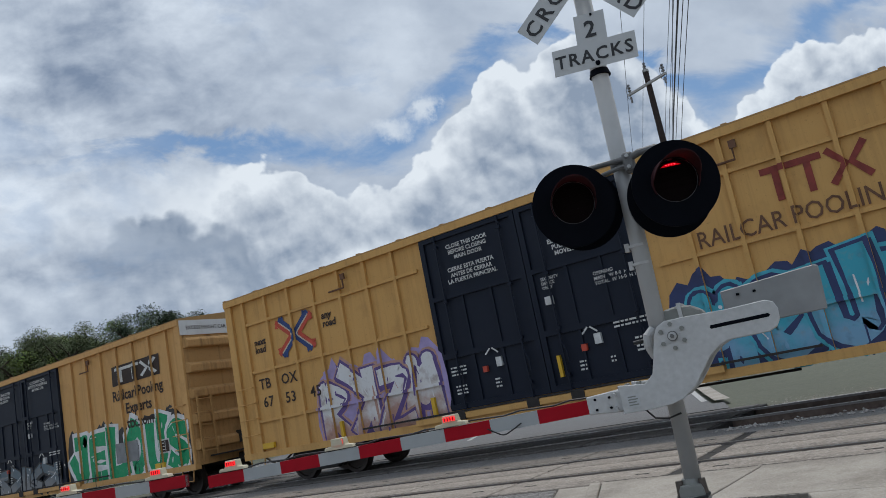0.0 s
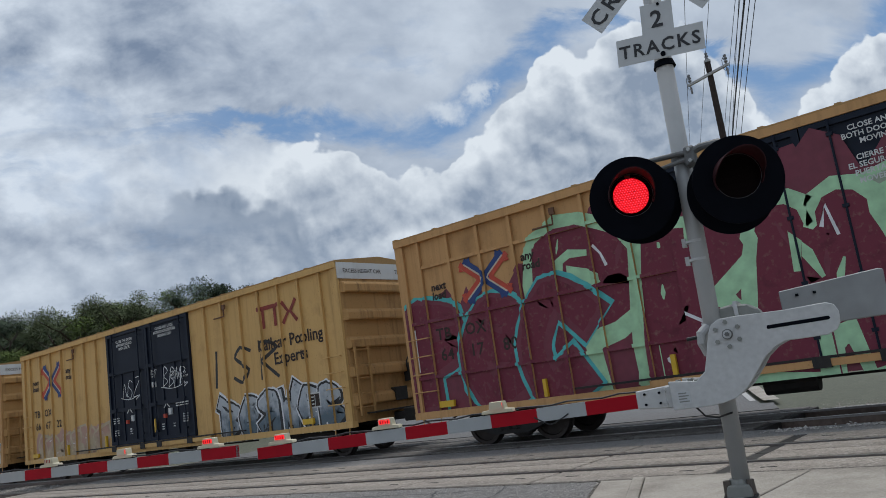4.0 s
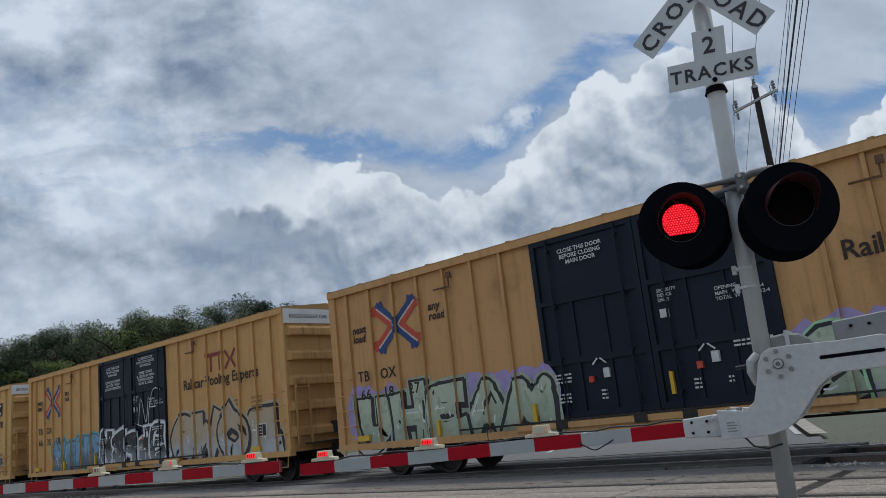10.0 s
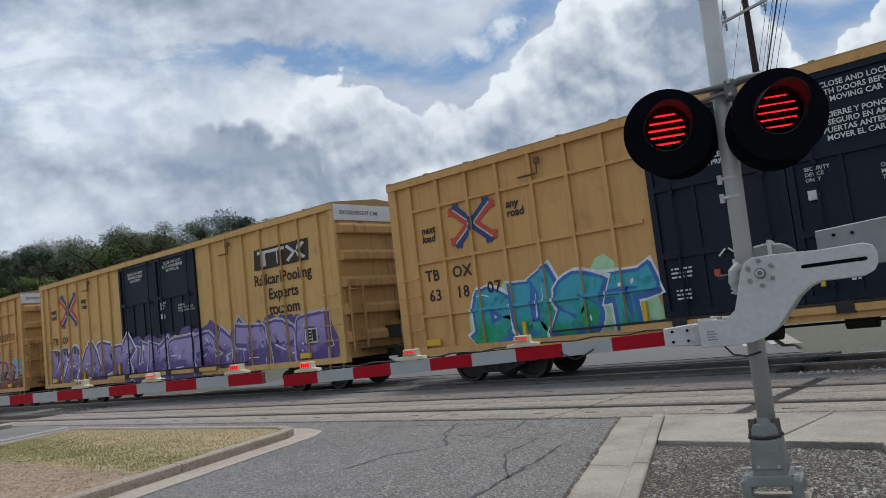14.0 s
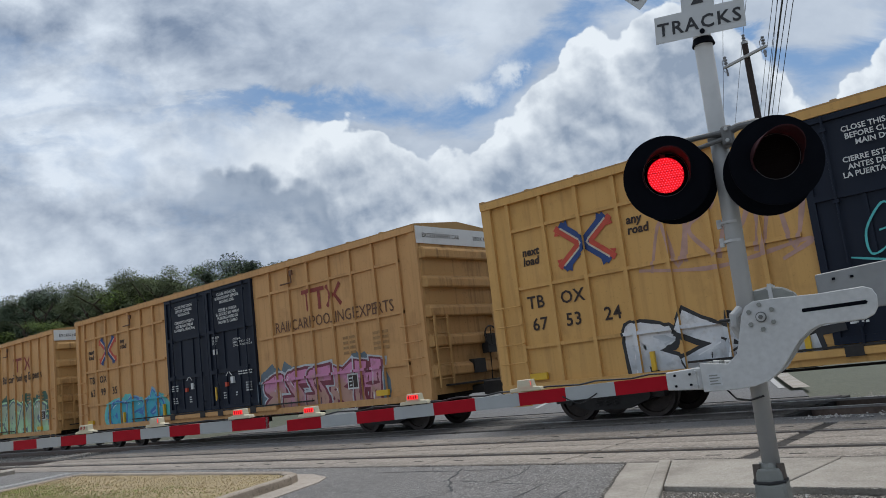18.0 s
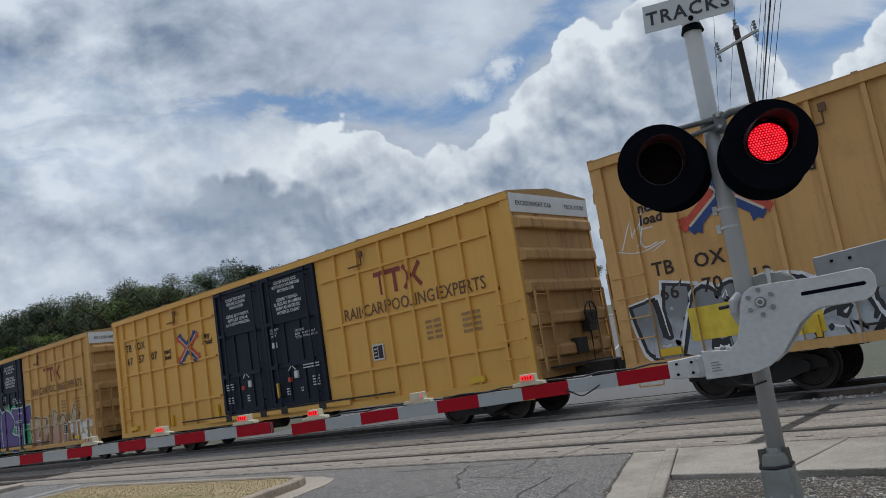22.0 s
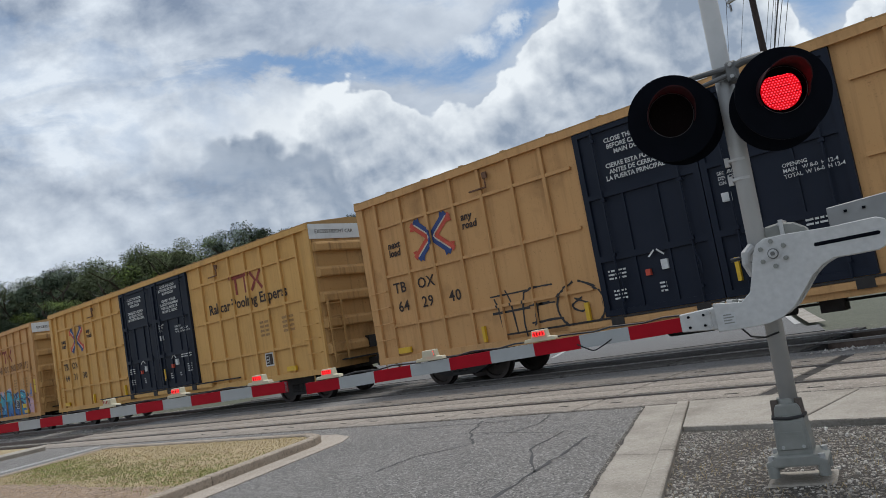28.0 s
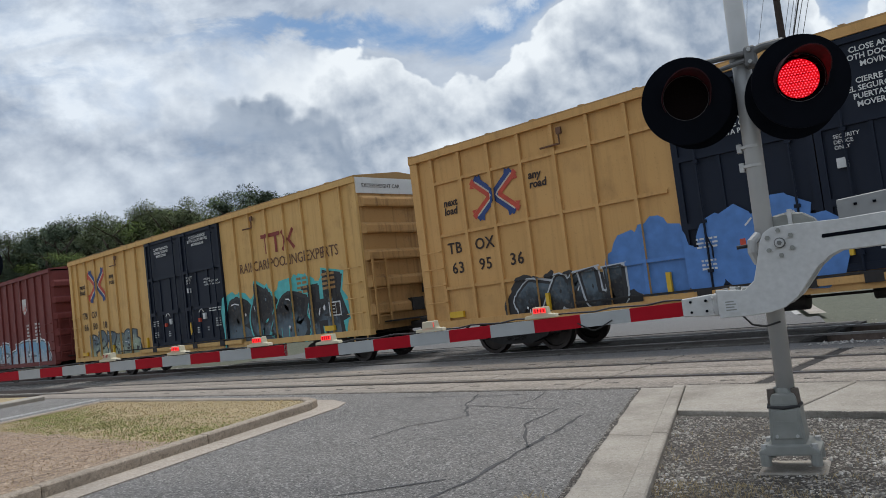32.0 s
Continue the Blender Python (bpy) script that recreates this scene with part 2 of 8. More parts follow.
def material(name, color, rough=0.7, metal=0.0, grain=0.15, scale=6.0, bump=0.0, stain=0.0, stain_color=(0.05, 0.04, 0.03), stain_scale=0.8, spec=0.5, emit=None, emit_strength=0.0, island=0.0):
    """Principled material with two scales of variation, in object space."""
    m = bpy.data.materials.new(name)
    m.use_nodes = True
    nt = m.node_tree
    b = nt.nodes["Principled BSDF"]
    b.inputs["Roughness"].default_value = rough
    b.inputs["Metallic"].default_value = metal
    b.inputs["Specular IOR Level"].default_value = spec
    tc = nt.nodes.new("ShaderNodeTexCoord")
    fine = nt.nodes.new("ShaderNodeTexNoise")
    fine.inputs["Scale"].default_value = scale
    fine.inputs["Detail"].default_value = 6
    nt.links.new(tc.outputs["Object"], fine.inputs["Vector"])
    ramp = nt.nodes.new("ShaderNodeMapRange")
    ramp.inputs[1].default_value, ramp.inputs[2].default_value = 0.25, 0.75
    ramp.inputs[3].default_value, ramp.inputs[4].default_value = 1 - grain, 1 + grain
    nt.links.new(fine.outputs["Fac"], ramp.inputs[0])
    mul = nt.nodes.new("ShaderNodeVectorMath")
    mul.operation = "SCALE"
    mul.inputs[0].default_value = color[:3]
    nt.links.new(ramp.outputs[0], mul.inputs["Scale"])
    last = mul.outputs[0]
    if stain:
        big = nt.nodes.new("ShaderNodeTexNoise")
        big.inputs["Scale"].default_value = stain_scale
        big.inputs["Detail"].default_value = 8
        big.inputs["Roughness"].default_value = 0.65
        nt.links.new(tc.outputs["Object"], big.inputs["Vector"])
        r2 = nt.nodes.new("ShaderNodeMapRange")
        r2.inputs[1].default_value, r2.inputs[2].default_value = 0.48, 0.78
        r2.inputs[4].default_value = stain
        nt.links.new(big.outputs["Fac"], r2.inputs[0])
        mix = nt.nodes.new("ShaderNodeMix")
        mix.data_type = "RGBA"
        nt.links.new(r2.outputs[0], mix.inputs[0])
        nt.links.new(last, mix.inputs[6])
        mix.inputs[7].default_value = (*stain_color, 1)
        last = mix.outputs[2]
    if island:
        geo = nt.nodes.new("ShaderNodeObjectInfo")
        r3 = nt.nodes.new("ShaderNodeMapRange")
        r3.inputs[3].default_value, r3.inputs[4].default_value = 1 - island, 1 + island
        nt.links.new(geo.outputs["Random"], r3.inputs[0])
        m3 = nt.nodes.new("ShaderNodeVectorMath")
        m3.operation = "SCALE"
        nt.links.new(last, m3.inputs[0])
        nt.links.new(r3.outputs[0], m3.inputs["Scale"])
        last = m3.outputs[0]
    nt.links.new(last, b.inputs["Base Color"])
    if bump:
        bp = nt.nodes.new("ShaderNodeBump")
        bp.inputs["Strength"].default_value = bump
        bp.inputs["Distance"].default_value = 0.02
        nt.links.new(fine.outputs["Fac"], bp.inputs["Height"])
        nt.links.new(bp.outputs[0], b.inputs["Normal"])
    if emit:
        b.inputs["Emission Color"].default_value = (*emit, 1)
        b.inputs["Emission Strength"].default_value = emit_strength
    return m



def speckled(name, color, dark, light, scale, contrast, rough=0.72, stain_color=(0.1, 0.1, 0.1), stain=0.5, stain_scale=0.6, bump=0.5, stretch=(1, 1, 1)):
    """A gritty surface: grains of lighter and darker stone over broad worn and stained patches."""
    m = bpy.data.materials.new(name)
    m.use_nodes = True
    nt = m.node_tree
    L = nt.links.new
    b = nt.nodes["Principled BSDF"]
    b.inputs["Roughness"].default_value = rough
    b.inputs["Specular IOR Level"].default_value = 0.5
    tc = nt.nodes.new("ShaderNodeTexCoord")

    def field(sc, detail, r0, r1, lo, hi, warped=False):
        n = nt.nodes.new("ShaderNodeTexNoise")
        n.inputs["Scale"].default_value = sc
        n.inputs["Detail"].default_value = detail
        n.inputs["Roughness"].default_value = 0.65
        src = tc.outputs["Object"]
        if warped:
            mp = nt.nodes.new("ShaderNodeMapping")
            mp.inputs["Scale"].default_value = stretch
            L(src, mp.inputs["Vector"])
            src = mp.outputs[0]
        L(src, n.inputs["Vector"])
        r = nt.nodes.new("ShaderNodeMapRange")
        for s, v in zip(r.inputs, (0, r0, r1, lo, hi)):
            if s.name != "Value":
                s.default_value = v
        L(n.outputs["Fac"], r.inputs[0])
        return n, r.outputs[0]

    def mix(f, a, bcol):
        x = nt.nodes.new("ShaderNodeMix")
        x.data_type = "RGBA"
        L(f, x.inputs[0])
        if isinstance(a, tuple):
            x.inputs[6].default_value = (*a, 1)
        else:
            L(a, x.inputs[6])
        x.inputs[7].default_value = (*bcol, 1)
        return x.outputs[2]

    vor = nt.nodes.new("ShaderNodeTexVoronoi")
    vor.inputs["Scale"].default_value = scale
    L(tc.outputs["Object"], vor.inputs["Vector"])
    sep = nt.nodes.new("ShaderNodeSeparateColor")
    L(vor.outputs["Color"], sep.inputs[0])

    def pick(sock, r0, r1, hi):
        r = nt.nodes.new("ShaderNodeMapRange")
        r.inputs[1].default_value, r.inputs[2].default_value, r.inputs[4].default_value = r0, r1, hi
        L(sock, r.inputs[0])
        return r.outputs[0]
    _, broad = field(stain_scale, 8, 0.42, 0.72, 0.0, stain, True)
    grit, fine = field(scale * 2.6, 3, 0.42, 0.66, 0.0, contrast)
    c = mix(broad, color, stain_color)
    c = mix(pick(sep.outputs[0], 0.62, 1.0, contrast), c, light)
    c = mix(pick(sep.outputs[1], 0.6, 1.0, contrast), c, dark)
    c = mix(fine, c, dark)
    L(c, b.inputs["Base Color"])
    bp = nt.nodes.new("ShaderNodeBump")
    bp.inputs["Strength"].default_value = bump
    bp.inputs["Distance"].default_value = 0.012
    L(grit.outputs["Fac"], bp.inputs["Height"])
    L(bp.outputs[0], b.inputs["Normal"])
    return m


M = {}
M["dark"] = material("underframe_black", (0.02, 0.018, 0.016), 0.8, grain=0.3)
M["grass"] = material("dry_grass", (0.26, 0.2, 0.08), 0.95, grain=0.4, scale=9)
M["earth"] = material("earth", (0.16, 0.13, 0.1), 0.95, grain=0.4, scale=9)

# ---- mesh helpers ----


def box(bm, x0, x1, y0, y1, z0, z1, m=None):
    vs = [bm.verts.new(p if m is None else m @ Vector(p)) for p in ((x0, y0, z0), (x1, y0, z0), (x1, y1, z0), (x0, y1, z0), (x0, y0, z1), (x1, y0, z1), (x1, y1, z1), (x0, y1, z1))]
    for f in ((0, 3, 2, 1), (4, 5, 6, 7), (0, 1, 5, 4), (1, 2, 6, 5), (2, 3, 7, 6), (3, 0, 4, 7)):
        bm.faces.new([vs[i] for i in f])
    return vs


def link_mesh(name, bm, mats, smooth=False):
    me = bpy.data.meshes.new(name)
    bm.normal_update()
    bm.to_mesh(me)
    bm.free()
    for m in mats if isinstance(mats, (list, tuple)) else [mats]:
        me.materials.append(m)
    if smooth:
        me.shade_smooth()
    return me


def part(name, bm, mat, parent, label="", smooth=False):
    me = bm if isinstance(bm, bpy.types.Mesh) else link_mesh(name, bm, mat, smooth)
    ob = new(name, me)
    ob.parent = parent
    if label:
        tagged(ob, label)
    return ob


def disc(bm, c, axis, r, depth, n=24, r2=None):
    """A short cylinder round an axis ('x', 'y' or 'z') centred at c."""
    rings = []
    for s, rr in ((-0.5, r), (0.5, r2 if r2 is not None else r)):
        ring = []
        for i in range(n):
            a = 6.283185 * i / n
            u, v = rr * math.cos(a), rr * math.sin(a)
            p = {"x": (s * depth, u, v), "y": (u, s * depth, v), "z": (u, v, s * depth)}[axis]
            ring.append(bm.verts.new(Vector(c) + Vector(p)))
        rings.append(ring)
    for i in range(n):
        j = (i + 1) % n
        bm.faces.new([rings[0][i], rings[0][j], rings[1][j], rings[1][i]])
    bm.faces.new(rings[0][::-1])
    bm.faces.new(rings[1])
    return rings


def tube(bm, pts, r, n=8):
    """A round bar along a chain of points."""
    rings = []
    pts = [Vector(p) for p in pts]
    for i, p in enumerate(pts):
        d = (pts[min(i + 1, len(pts) - 1)] - pts[max(i - 1, 0)]).normalized()
        u = d.orthogonal().normalized()
        if rings:
            u = (last_u - d * last_u.dot(d)).normalized()
        last_u = u
        v = d.cross(u)
        rings.append([bm.verts.new(p + r * (math.cos(6.283185 * k / n) * u + math.sin(6.283185 * k / n) * v)) for k in range(n)])
    for a, b in zip(rings, rings[1:]):
        for k in range(n):
            bm.faces.new([a[k], a[(k + 1) % n], b[(k + 1) % n], b[k]])
    bm.faces.new(rings[0][::-1])
    bm.faces.new(rings[-1])


def bevel(bm, width, seg=1):
    bmesh.ops.bevel(bm, geom=bm.edges[:], offset=width, segments=seg, affect="EDGES", profile=0.7)
    return bm



# ---- ground, road and crossing ----
M["asphalt"] = speckled("asphalt_worn", (0.255, 0.242, 0.227), (0.03, 0.03, 0.03), (0.62, 0.59, 0.56), 62, 0.85, stain_color=(0.14, 0.135, 0.13), stain=0.75, stain_scale=0.5, bump=1.0)
M["asphalt_far"] = speckled("asphalt_far_lane", (0.12, 0.12, 0.122), (0.06, 0.06, 0.062), (0.22, 0.22, 0.215), 50, 0.5, stain_color=(0.11, 0.11, 0.11), stain_scale=0.3)
M["asphalt_strip"] = speckled("asphalt_patched", (0.25, 0.24, 0.23), (0.05, 0.05, 0.052), (0.34, 0.33, 0.32), 70, 0.6, stain_color=(0.09, 0.09, 0.09), stain=0.6, stain_scale=0.5)
M["tar"] = material("crack_sealant", (0.045, 0.045, 0.048), 0.7, grain=0.3, scale=20)
M["concrete"] = speckled("concrete_kerb", (0.375, 0.34, 0.29), (0.16, 0.14, 0.115), (0.5, 0.465, 0.42), 60, 0.35, stain_color=(0.17, 0.145, 0.115), stain=0.95, stain_scale=1.3, bump=0.35)
M["kerb_old"] = speckled("weathered_kerb_concrete", (0.40, 0.335, 0.265), (0.15, 0.12, 0.09), (0.48, 0.41, 0.33), 38, 0.6, stain_color=(0.2, 0.155, 0.115), stain=0.8, stain_scale=1.1, bump=0.4)
M["gutter"] = speckled("dusty_gutter_concrete", (0.43, 0.37, 0.31), (0.2, 0.17, 0.14), (0.58, 0.52, 0.46), 45, 0.5, stain_color=(0.28, 0.235, 0.19), stain=0.8, stain_scale=1.3, bump=0.3)
M["bare_dirt"] = speckled("bare_pinkish_dirt", (0.36, 0.25, 0.165), (0.13, 0.085, 0.055), (0.52, 0.40, 0.29), 16, 0.9, stain_color=(0.27, 0.19, 0.12), stain=0.8, stain_scale=1.5, bump=0.9)
M["litter"] = material("dry_litter", (0.40, 0.285, 0.185), 0.95, grain=0.35, scale=3)
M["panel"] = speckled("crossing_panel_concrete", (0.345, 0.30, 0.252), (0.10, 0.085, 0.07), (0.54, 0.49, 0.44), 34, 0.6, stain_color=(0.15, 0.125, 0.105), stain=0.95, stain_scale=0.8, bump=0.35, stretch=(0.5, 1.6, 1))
# far track: darker surface, with the shade under the train put into its colour
M["panel_dark"] = speckled("worn_crossing_panel_train_shade", (0.12, 0.11, 0.10), (0.04, 0.035, 0.03), (0.28, 0.26, 0.24), 34, 0.6, stain_color=(0.06, 0.052, 0.045), stain=0.9, stain_scale=0.8, bump=0.35, stretch=(0.5, 1.6, 1))
M["rail"] = material("rail_steel", (0.16, 0.12, 0.1), 0.45, 0.7, grain=0.3, scale=10)
M["rail_worn"] = material("rail_head_polished", (0.30, 0.28, 0.27), 0.3, 0.9, grain=0.15, scale=14)
M["rubber"] = material("flangeway_rubber", (0.03, 0.027, 0.025), 0.85, grain=0.4, scale=14)
M["ballast"] = material("ballast_stone", (0.33, 0.31, 0.285), 0.95, grain=0.35, scale=20, island=0.3)
M["tie"] = material("timber_tie", (0.06, 0.045, 0.035), 0.95, grain=0.4, scale=8)
M["soil"] = speckled("gravelly_soil", (0.085, 0.068, 0.052), (0.012, 0.01, 0.008), (0.6, 0.55, 0.48), 55, 1.0, stain_color=(0.05, 0.042, 0.035), stain=0.8, stain_scale=2.2, bump=1.0)
M["pebble"] = speckled("limestone_pebble", (0.6, 0.565, 0.505), (0.14, 0.12, 0.10), (0.72, 0.69, 0.64), 14, 0.95, stain_color=(0.2, 0.17, 0.14), stain_scale=3.0)
M["straw"] = material("dead_grass", (0.38, 0.29, 0.15), 0.95, grain=0.35, scale=3)
M["grass_green"] = material("tired_green_grass", (0.21, 0.26, 0.07), 0.95, grain=0.35, scale=3)
M["bank_grass"] = speckled("bank_grass", (0.075, 0.082, 0.046), (0.04, 0.045, 0.024), (0.12, 0.12, 0.075), 12, 0.6, stain_color=(0.05, 0.058, 0.03), stain=0.6, stain_scale=0.25, bump=0.6)
M["lawn"] = speckled("dry_lawn", (0.48, 0.37, 0.20), (0.13, 0.09, 0.05), (0.46, 0.37, 0.22), 26, 0.7, stain_color=(0.24, 0.21, 0.08), stain=0.7, stain_scale=0.7, bump=0.7)
M["field"] = material("dry_field", (0.085, 0.08, 0.045), 0.97, grain=0.35, scale=3, stain=0.6, stain_color=(0.06, 0.07, 0.03), stain_scale=0.05)
M["line_paint"] = material("road_line_white", (0.42, 0.42, 0.41), 0.8, grain=0.25, scale=20)

ROAD = Vector((-0.391, 0.920))  # the way the road runs, away from the eye


def along(p, s):
    return (p[0] + ROAD.x * s, p[1] + ROAD.y * s)


def slab(bm, pts, z0, z1):
    lo = [bm.verts.new((x, y, z0)) for x, y in pts]
    hi = [bm.verts.new((x, y, z1)) for x, y in pts]
    bm.faces.new(hi)
    bm.faces.new(lo[::-1])
    n = len(pts)
    for i in range(n):
        bm.faces.new([lo[i], lo[(i + 1) % n], hi[(i + 1) % n], hi[i]])
    return hi


def structure(name, bm, mat, label, category):
    return tagged(new(name, link_mesh(name, bm, mat)), label, category, kind="structure")


def land(x, y):
    """Height of the land beyond the tracks: the road climbs a low bank there."""
    def ease(v):
        v = min(max(v, 0.0), 1.0)
        return v * v * (3 - 2 * v)
    up = 3.75 * ease((y - 18) / 62) + 3.6 * ease((y - 50) / 52)
    return -0.16 + up * ease((x + 64) / 18) * ease((60 - x) / 25) * ease((190 - y) / 60)


def draped(bm, rows, lift):
    """A sheet laid over the rising ground through rows of plan points."""
    grid = [[bm.verts.new((x, y, land(x, y) + lift)) for x, y in row] for row in rows]
    for a, b in zip(grid, grid[1:]):
        for i in range(len(a) - 1):
            bm.faces.new([a[i], a[i + 1], b[i + 1], b[i]])
    return bm


def far_road():
    """The road past the crossing, its kerb, edge lines and the grassy bank that it climbs."""
    bank = draped(bmesh.new(), [[(-66 + 6 * i, 18.2 + 4 * j) for i in range(22)] for j in range(44)], 0.004)
    structure("ground", bank, M["bank_grass"], "dull green grassy bank beyond the tracks", "grass")

    def bend(s, w):
        # centre line runs on, then swings off
        y = 17.5 + s
        x = -16.2 - 0.425 * s - 0.0045 * max(s - 26, 0) ** 2
        return (x + w, y + 0.10 * w)
    road = structure("road", draped(bmesh.new(), [[bend(1.2 + 1.8 * j, w) for w in (-10.5, -5, 0, 5, 10.2)] for j in range(27)], 0.03), M["asphalt_far"], "asphalt road climbing beyond the tracks", "road")
    for w in (10.0, 9.3, 2.6):
        part("lane_line", draped(bmesh.new(), [[bend(3 + 1.8 * j, w), bend(3 + 1.8 * j, w + 0.16)] for j in range(25)], 0.045), M["line_paint"], road, "white edge line")
    part("kerb", draped(bmesh.new(), [[bend(1.5 + 1.8 * j, 10.22), bend(1.5 + 1.8 * j, 10.6)] for j in range(26)], 0.15), M["concrete"], road, "pale concrete kerb")
    part("kerb", draped(bmesh.new(), [[bend(48.0, w), bend(48.7, w)] for w in (-10, -5, 0, 5, 10.6)], 0.16), M["concrete"], road, "pale concrete kerb")


def build_ground():
    bm = bmesh.new()
    slab(bm, [(-2600, -2600), (2600, -2600), (2600, 2600), (-2600, 2600)], -1.2, -0.16)
    structure("ground", bm, M["field"], "dry grassy ground reaching the horizon", "ground")
    a, b = (-3.14, 4.33), (-23.05, 7.25)
    bm = bmesh.new()
    slab(bm, [along(a, -45), along(a, 4.82), (-26.5, 8.78), along(b, -45)], -0.3, -0.012)
    road = structure("road", bm, M["asphalt"], "worn grey asphalt road up to the crossing", "road")
    bm = bmesh.new()
    slab(bm, [(-26.5, 12.30), (-5.6, 12.30), (-5.2, 13.35), (-26.5, 13.35)], -0.3, -0.012)
    structure("road", bm, M["asphalt_strip"], "dark asphalt strip between the two tracks", "road")
    bm = bmesh.new()
    slab(bm, [(-5.6, 12.30), (3.5, 12.30), (3.5, 12.75), (-5.2, 13.35)], -0.3, -0.01)
    structure("pavement", bm, M["asphalt_strip"], "dark asphalt apron between the tracks", "pavement")
    bm = bmesh.new()
    slab(bm, [(-27, 17.5), (-5.5, 17.5), (-6.2, 19.4), (-27.6, 19.4)], -0.3, -0.02)
    structure("road", bm, M["asphalt_far"], "asphalt road beyond the tracks", "road")
    far_road()
    # tar lines
    lines = [
        ([(-7.45, 8.55), (-7.0, 7.75), (-6.55, 7.2), (-6.23, 6.91), (-6.6, 6.3), (-6.5, 5.6)], 0.022), ([(-6.9, 7.6), (-6.0, 7.45), (-5.2, 7.35)], 0.014),
        ([(-3.75, 2.0), (-3.95, 3.6), (-4.1, 4.6), (-4.35, 5.5), (-4.5, 6.1), (-4.75, 7.0)], 0.028), ([(-4.35, 5.5), (-5.1, 6.5), (-5.3, 7.4)], 0.018), ([(-9.2, 8.2), (-8.3, 8.3), (-7.4, 8.3), (-6.6, 8.45)], 0.018), ([(-4.3, 4.4), (-5.0, 3.6), (-5.2, 2.4)], 0.022),
        ([(-6.4, 8.7), (-6.1, 8.0), (-6.15, 7.4)], 0.014),
    ]
    rnd = random.Random(4)
    for pts, w in lines:
        fine = []
        for p, q in zip(pts, pts[1:]):
            for i in range(5):
                f = i / 5
                fine.append((p[0] + (q[0] - p[0]) * f + rnd.uniform(-0.025, 0.025), p[1] + (q[1] - p[1]) * f + rnd.uniform(-0.025, 0.025)))
        fine.append(pts[-1])
        bm = bmesh.new()
        left, right = [], []
        for i, p in enumerate(fine):
            d = (Vector(fine[min(i + 1, len(fine) - 1)]) - Vector(fine[max(i - 1, 0)])).normalized()
            ww = 0.72 * w * rnd.uniform(0.4, 1.5)
            left.append(bm.verts.new((p[0] - d.y * ww, p[1] + d.x * ww, -0.008)))
            right.append(bm.verts.new((p[0] + d.y * ww, p[1] - d.x * ww, -0.008)))
        for i in range(len(fine) - 1):
            bm.faces.new([right[i], right[i + 1], left[i + 1], left[i]])
        part("crack_seal", bm, M["tar"], road, "dark tar-filled crack")
    joints = [(along(a, -1.5), along(a, 4.8), 0.03, 0.003), ((a[0] + 0.45 - ROAD.x * 1.5, a[1] - ROAD.y * 1.5), (along(a, 4.75)[0] + 0.45, along(a, 4.75)[1]), 0.012, 0.003), ((-9.5, 8.77), (-5.1, 8.77), 0.028, -0.006), ((-4.4, 8.79), (3.3, 8.79), 0.03, 0.024), ((-2.5, 7.10), (-1.8, 7.08), 0.03, 0.024)]
    for p, q, w, z in joints:
        bm = bmesh.new()
        n = int((Vector(q) - Vector(p)).length / 0.06)
        d = (Vector(q) - Vector(p)).normalized()
        left, right = [], []
        for i in range(n + 1):
            c = Vector(p).lerp(Vector(q), i / n)
            o = 0.4 * w * noise.noise(Vector((c.x * 1.7, c.y * 1.7, 2.0)))
            l_, r_ = [w * (0.5 + 0.9 * abs(noise.noise(Vector((c.x * 5 + k, c.y * 5, 9.0 + k))))) for k in (0, 7)]
            left.append(bm.verts.new((c.x - d.y * (o + l_), c.y + d.x * (o + l_), z)))
            right.append(bm.verts.new((c.x - d.y * (o - r_), c.y + d.x * (o - r_), z)))
        for i in range(n):
            bm.faces.new([right[i], right[i + 1], left[i + 1], left[i]])
        part("joint_dirt", bm, M["soil"], road, "dark grit gathered in a joint")
    bm = bmesh.new()
    for s0, w0 in ((-9, 0.0), (-9, 0.22)):
        p, q = (-19.05 + w0, 5.98), (-20.33 + w0, 8.55)
        d = (Vector(q) - Vector(p)).normalized()
        o = along(p, -25)
        slab(bm, [o, (o[0] + 0.1, o[1]), (q[0] + 0.1, q[1]), q], -0.012, -0.007)
    part("lane_line", bm, M["line_paint"], road, "pair of faded white lane lines")
    # gutter and kerb on the near side, cut into lengths
    top = 4.80
    for i in range(6):
        s0, s1 = top - 2.9 * i - 0.012, top - 2.9 * (i + 1)
        bm = bmesh.new()
        p0, p1 = along(a, s1), along(a, s0)
        slab(bm, [p0, (p0[0] + 0.45, p0[1]), (p1[0] + 0.45, p1[1]), p1], -0.3, 0.0)
        structure("kerb_gutter", bm, M["concrete"], "stained concrete gutter pan beside the asphalt", "kerb")
        bm = bmesh.new()
        slab(bm, [(p0[0] + 0.45, p0[1]), (p0[0] + 0.6, p0[1]), (p1[0] + 0.6, p1[1]), (p1[0] + 0.45, p1[1])], -0.3, 0.032)
        structure("kerb", bevel(bm, 0.012), M["concrete"], "low stained concrete kerb", "kerb")
    # footway slabs beside the rails
    xs = [-4.34, -2.66, -1.1, 0.5, 2.1, 3.7]
    for x0, x1 in zip(xs, xs[1:]):
        bm = bmesh.new()
        slab(bm, [(-3.735 if x0 < -4 else x0 + 0.02, 7.16), (x1 - 0.02, 7.10), (x1 + 0.1, 8.79), (-4.425 if x0 < -4 else x0 + 0.12, 8.79)], -0.3, 0.02)
        structure("pavement", bevel(bm, 0.008), M["concrete"], "pale concrete footway slab beside the rails", "pavement")
    bm = bmesh.new()
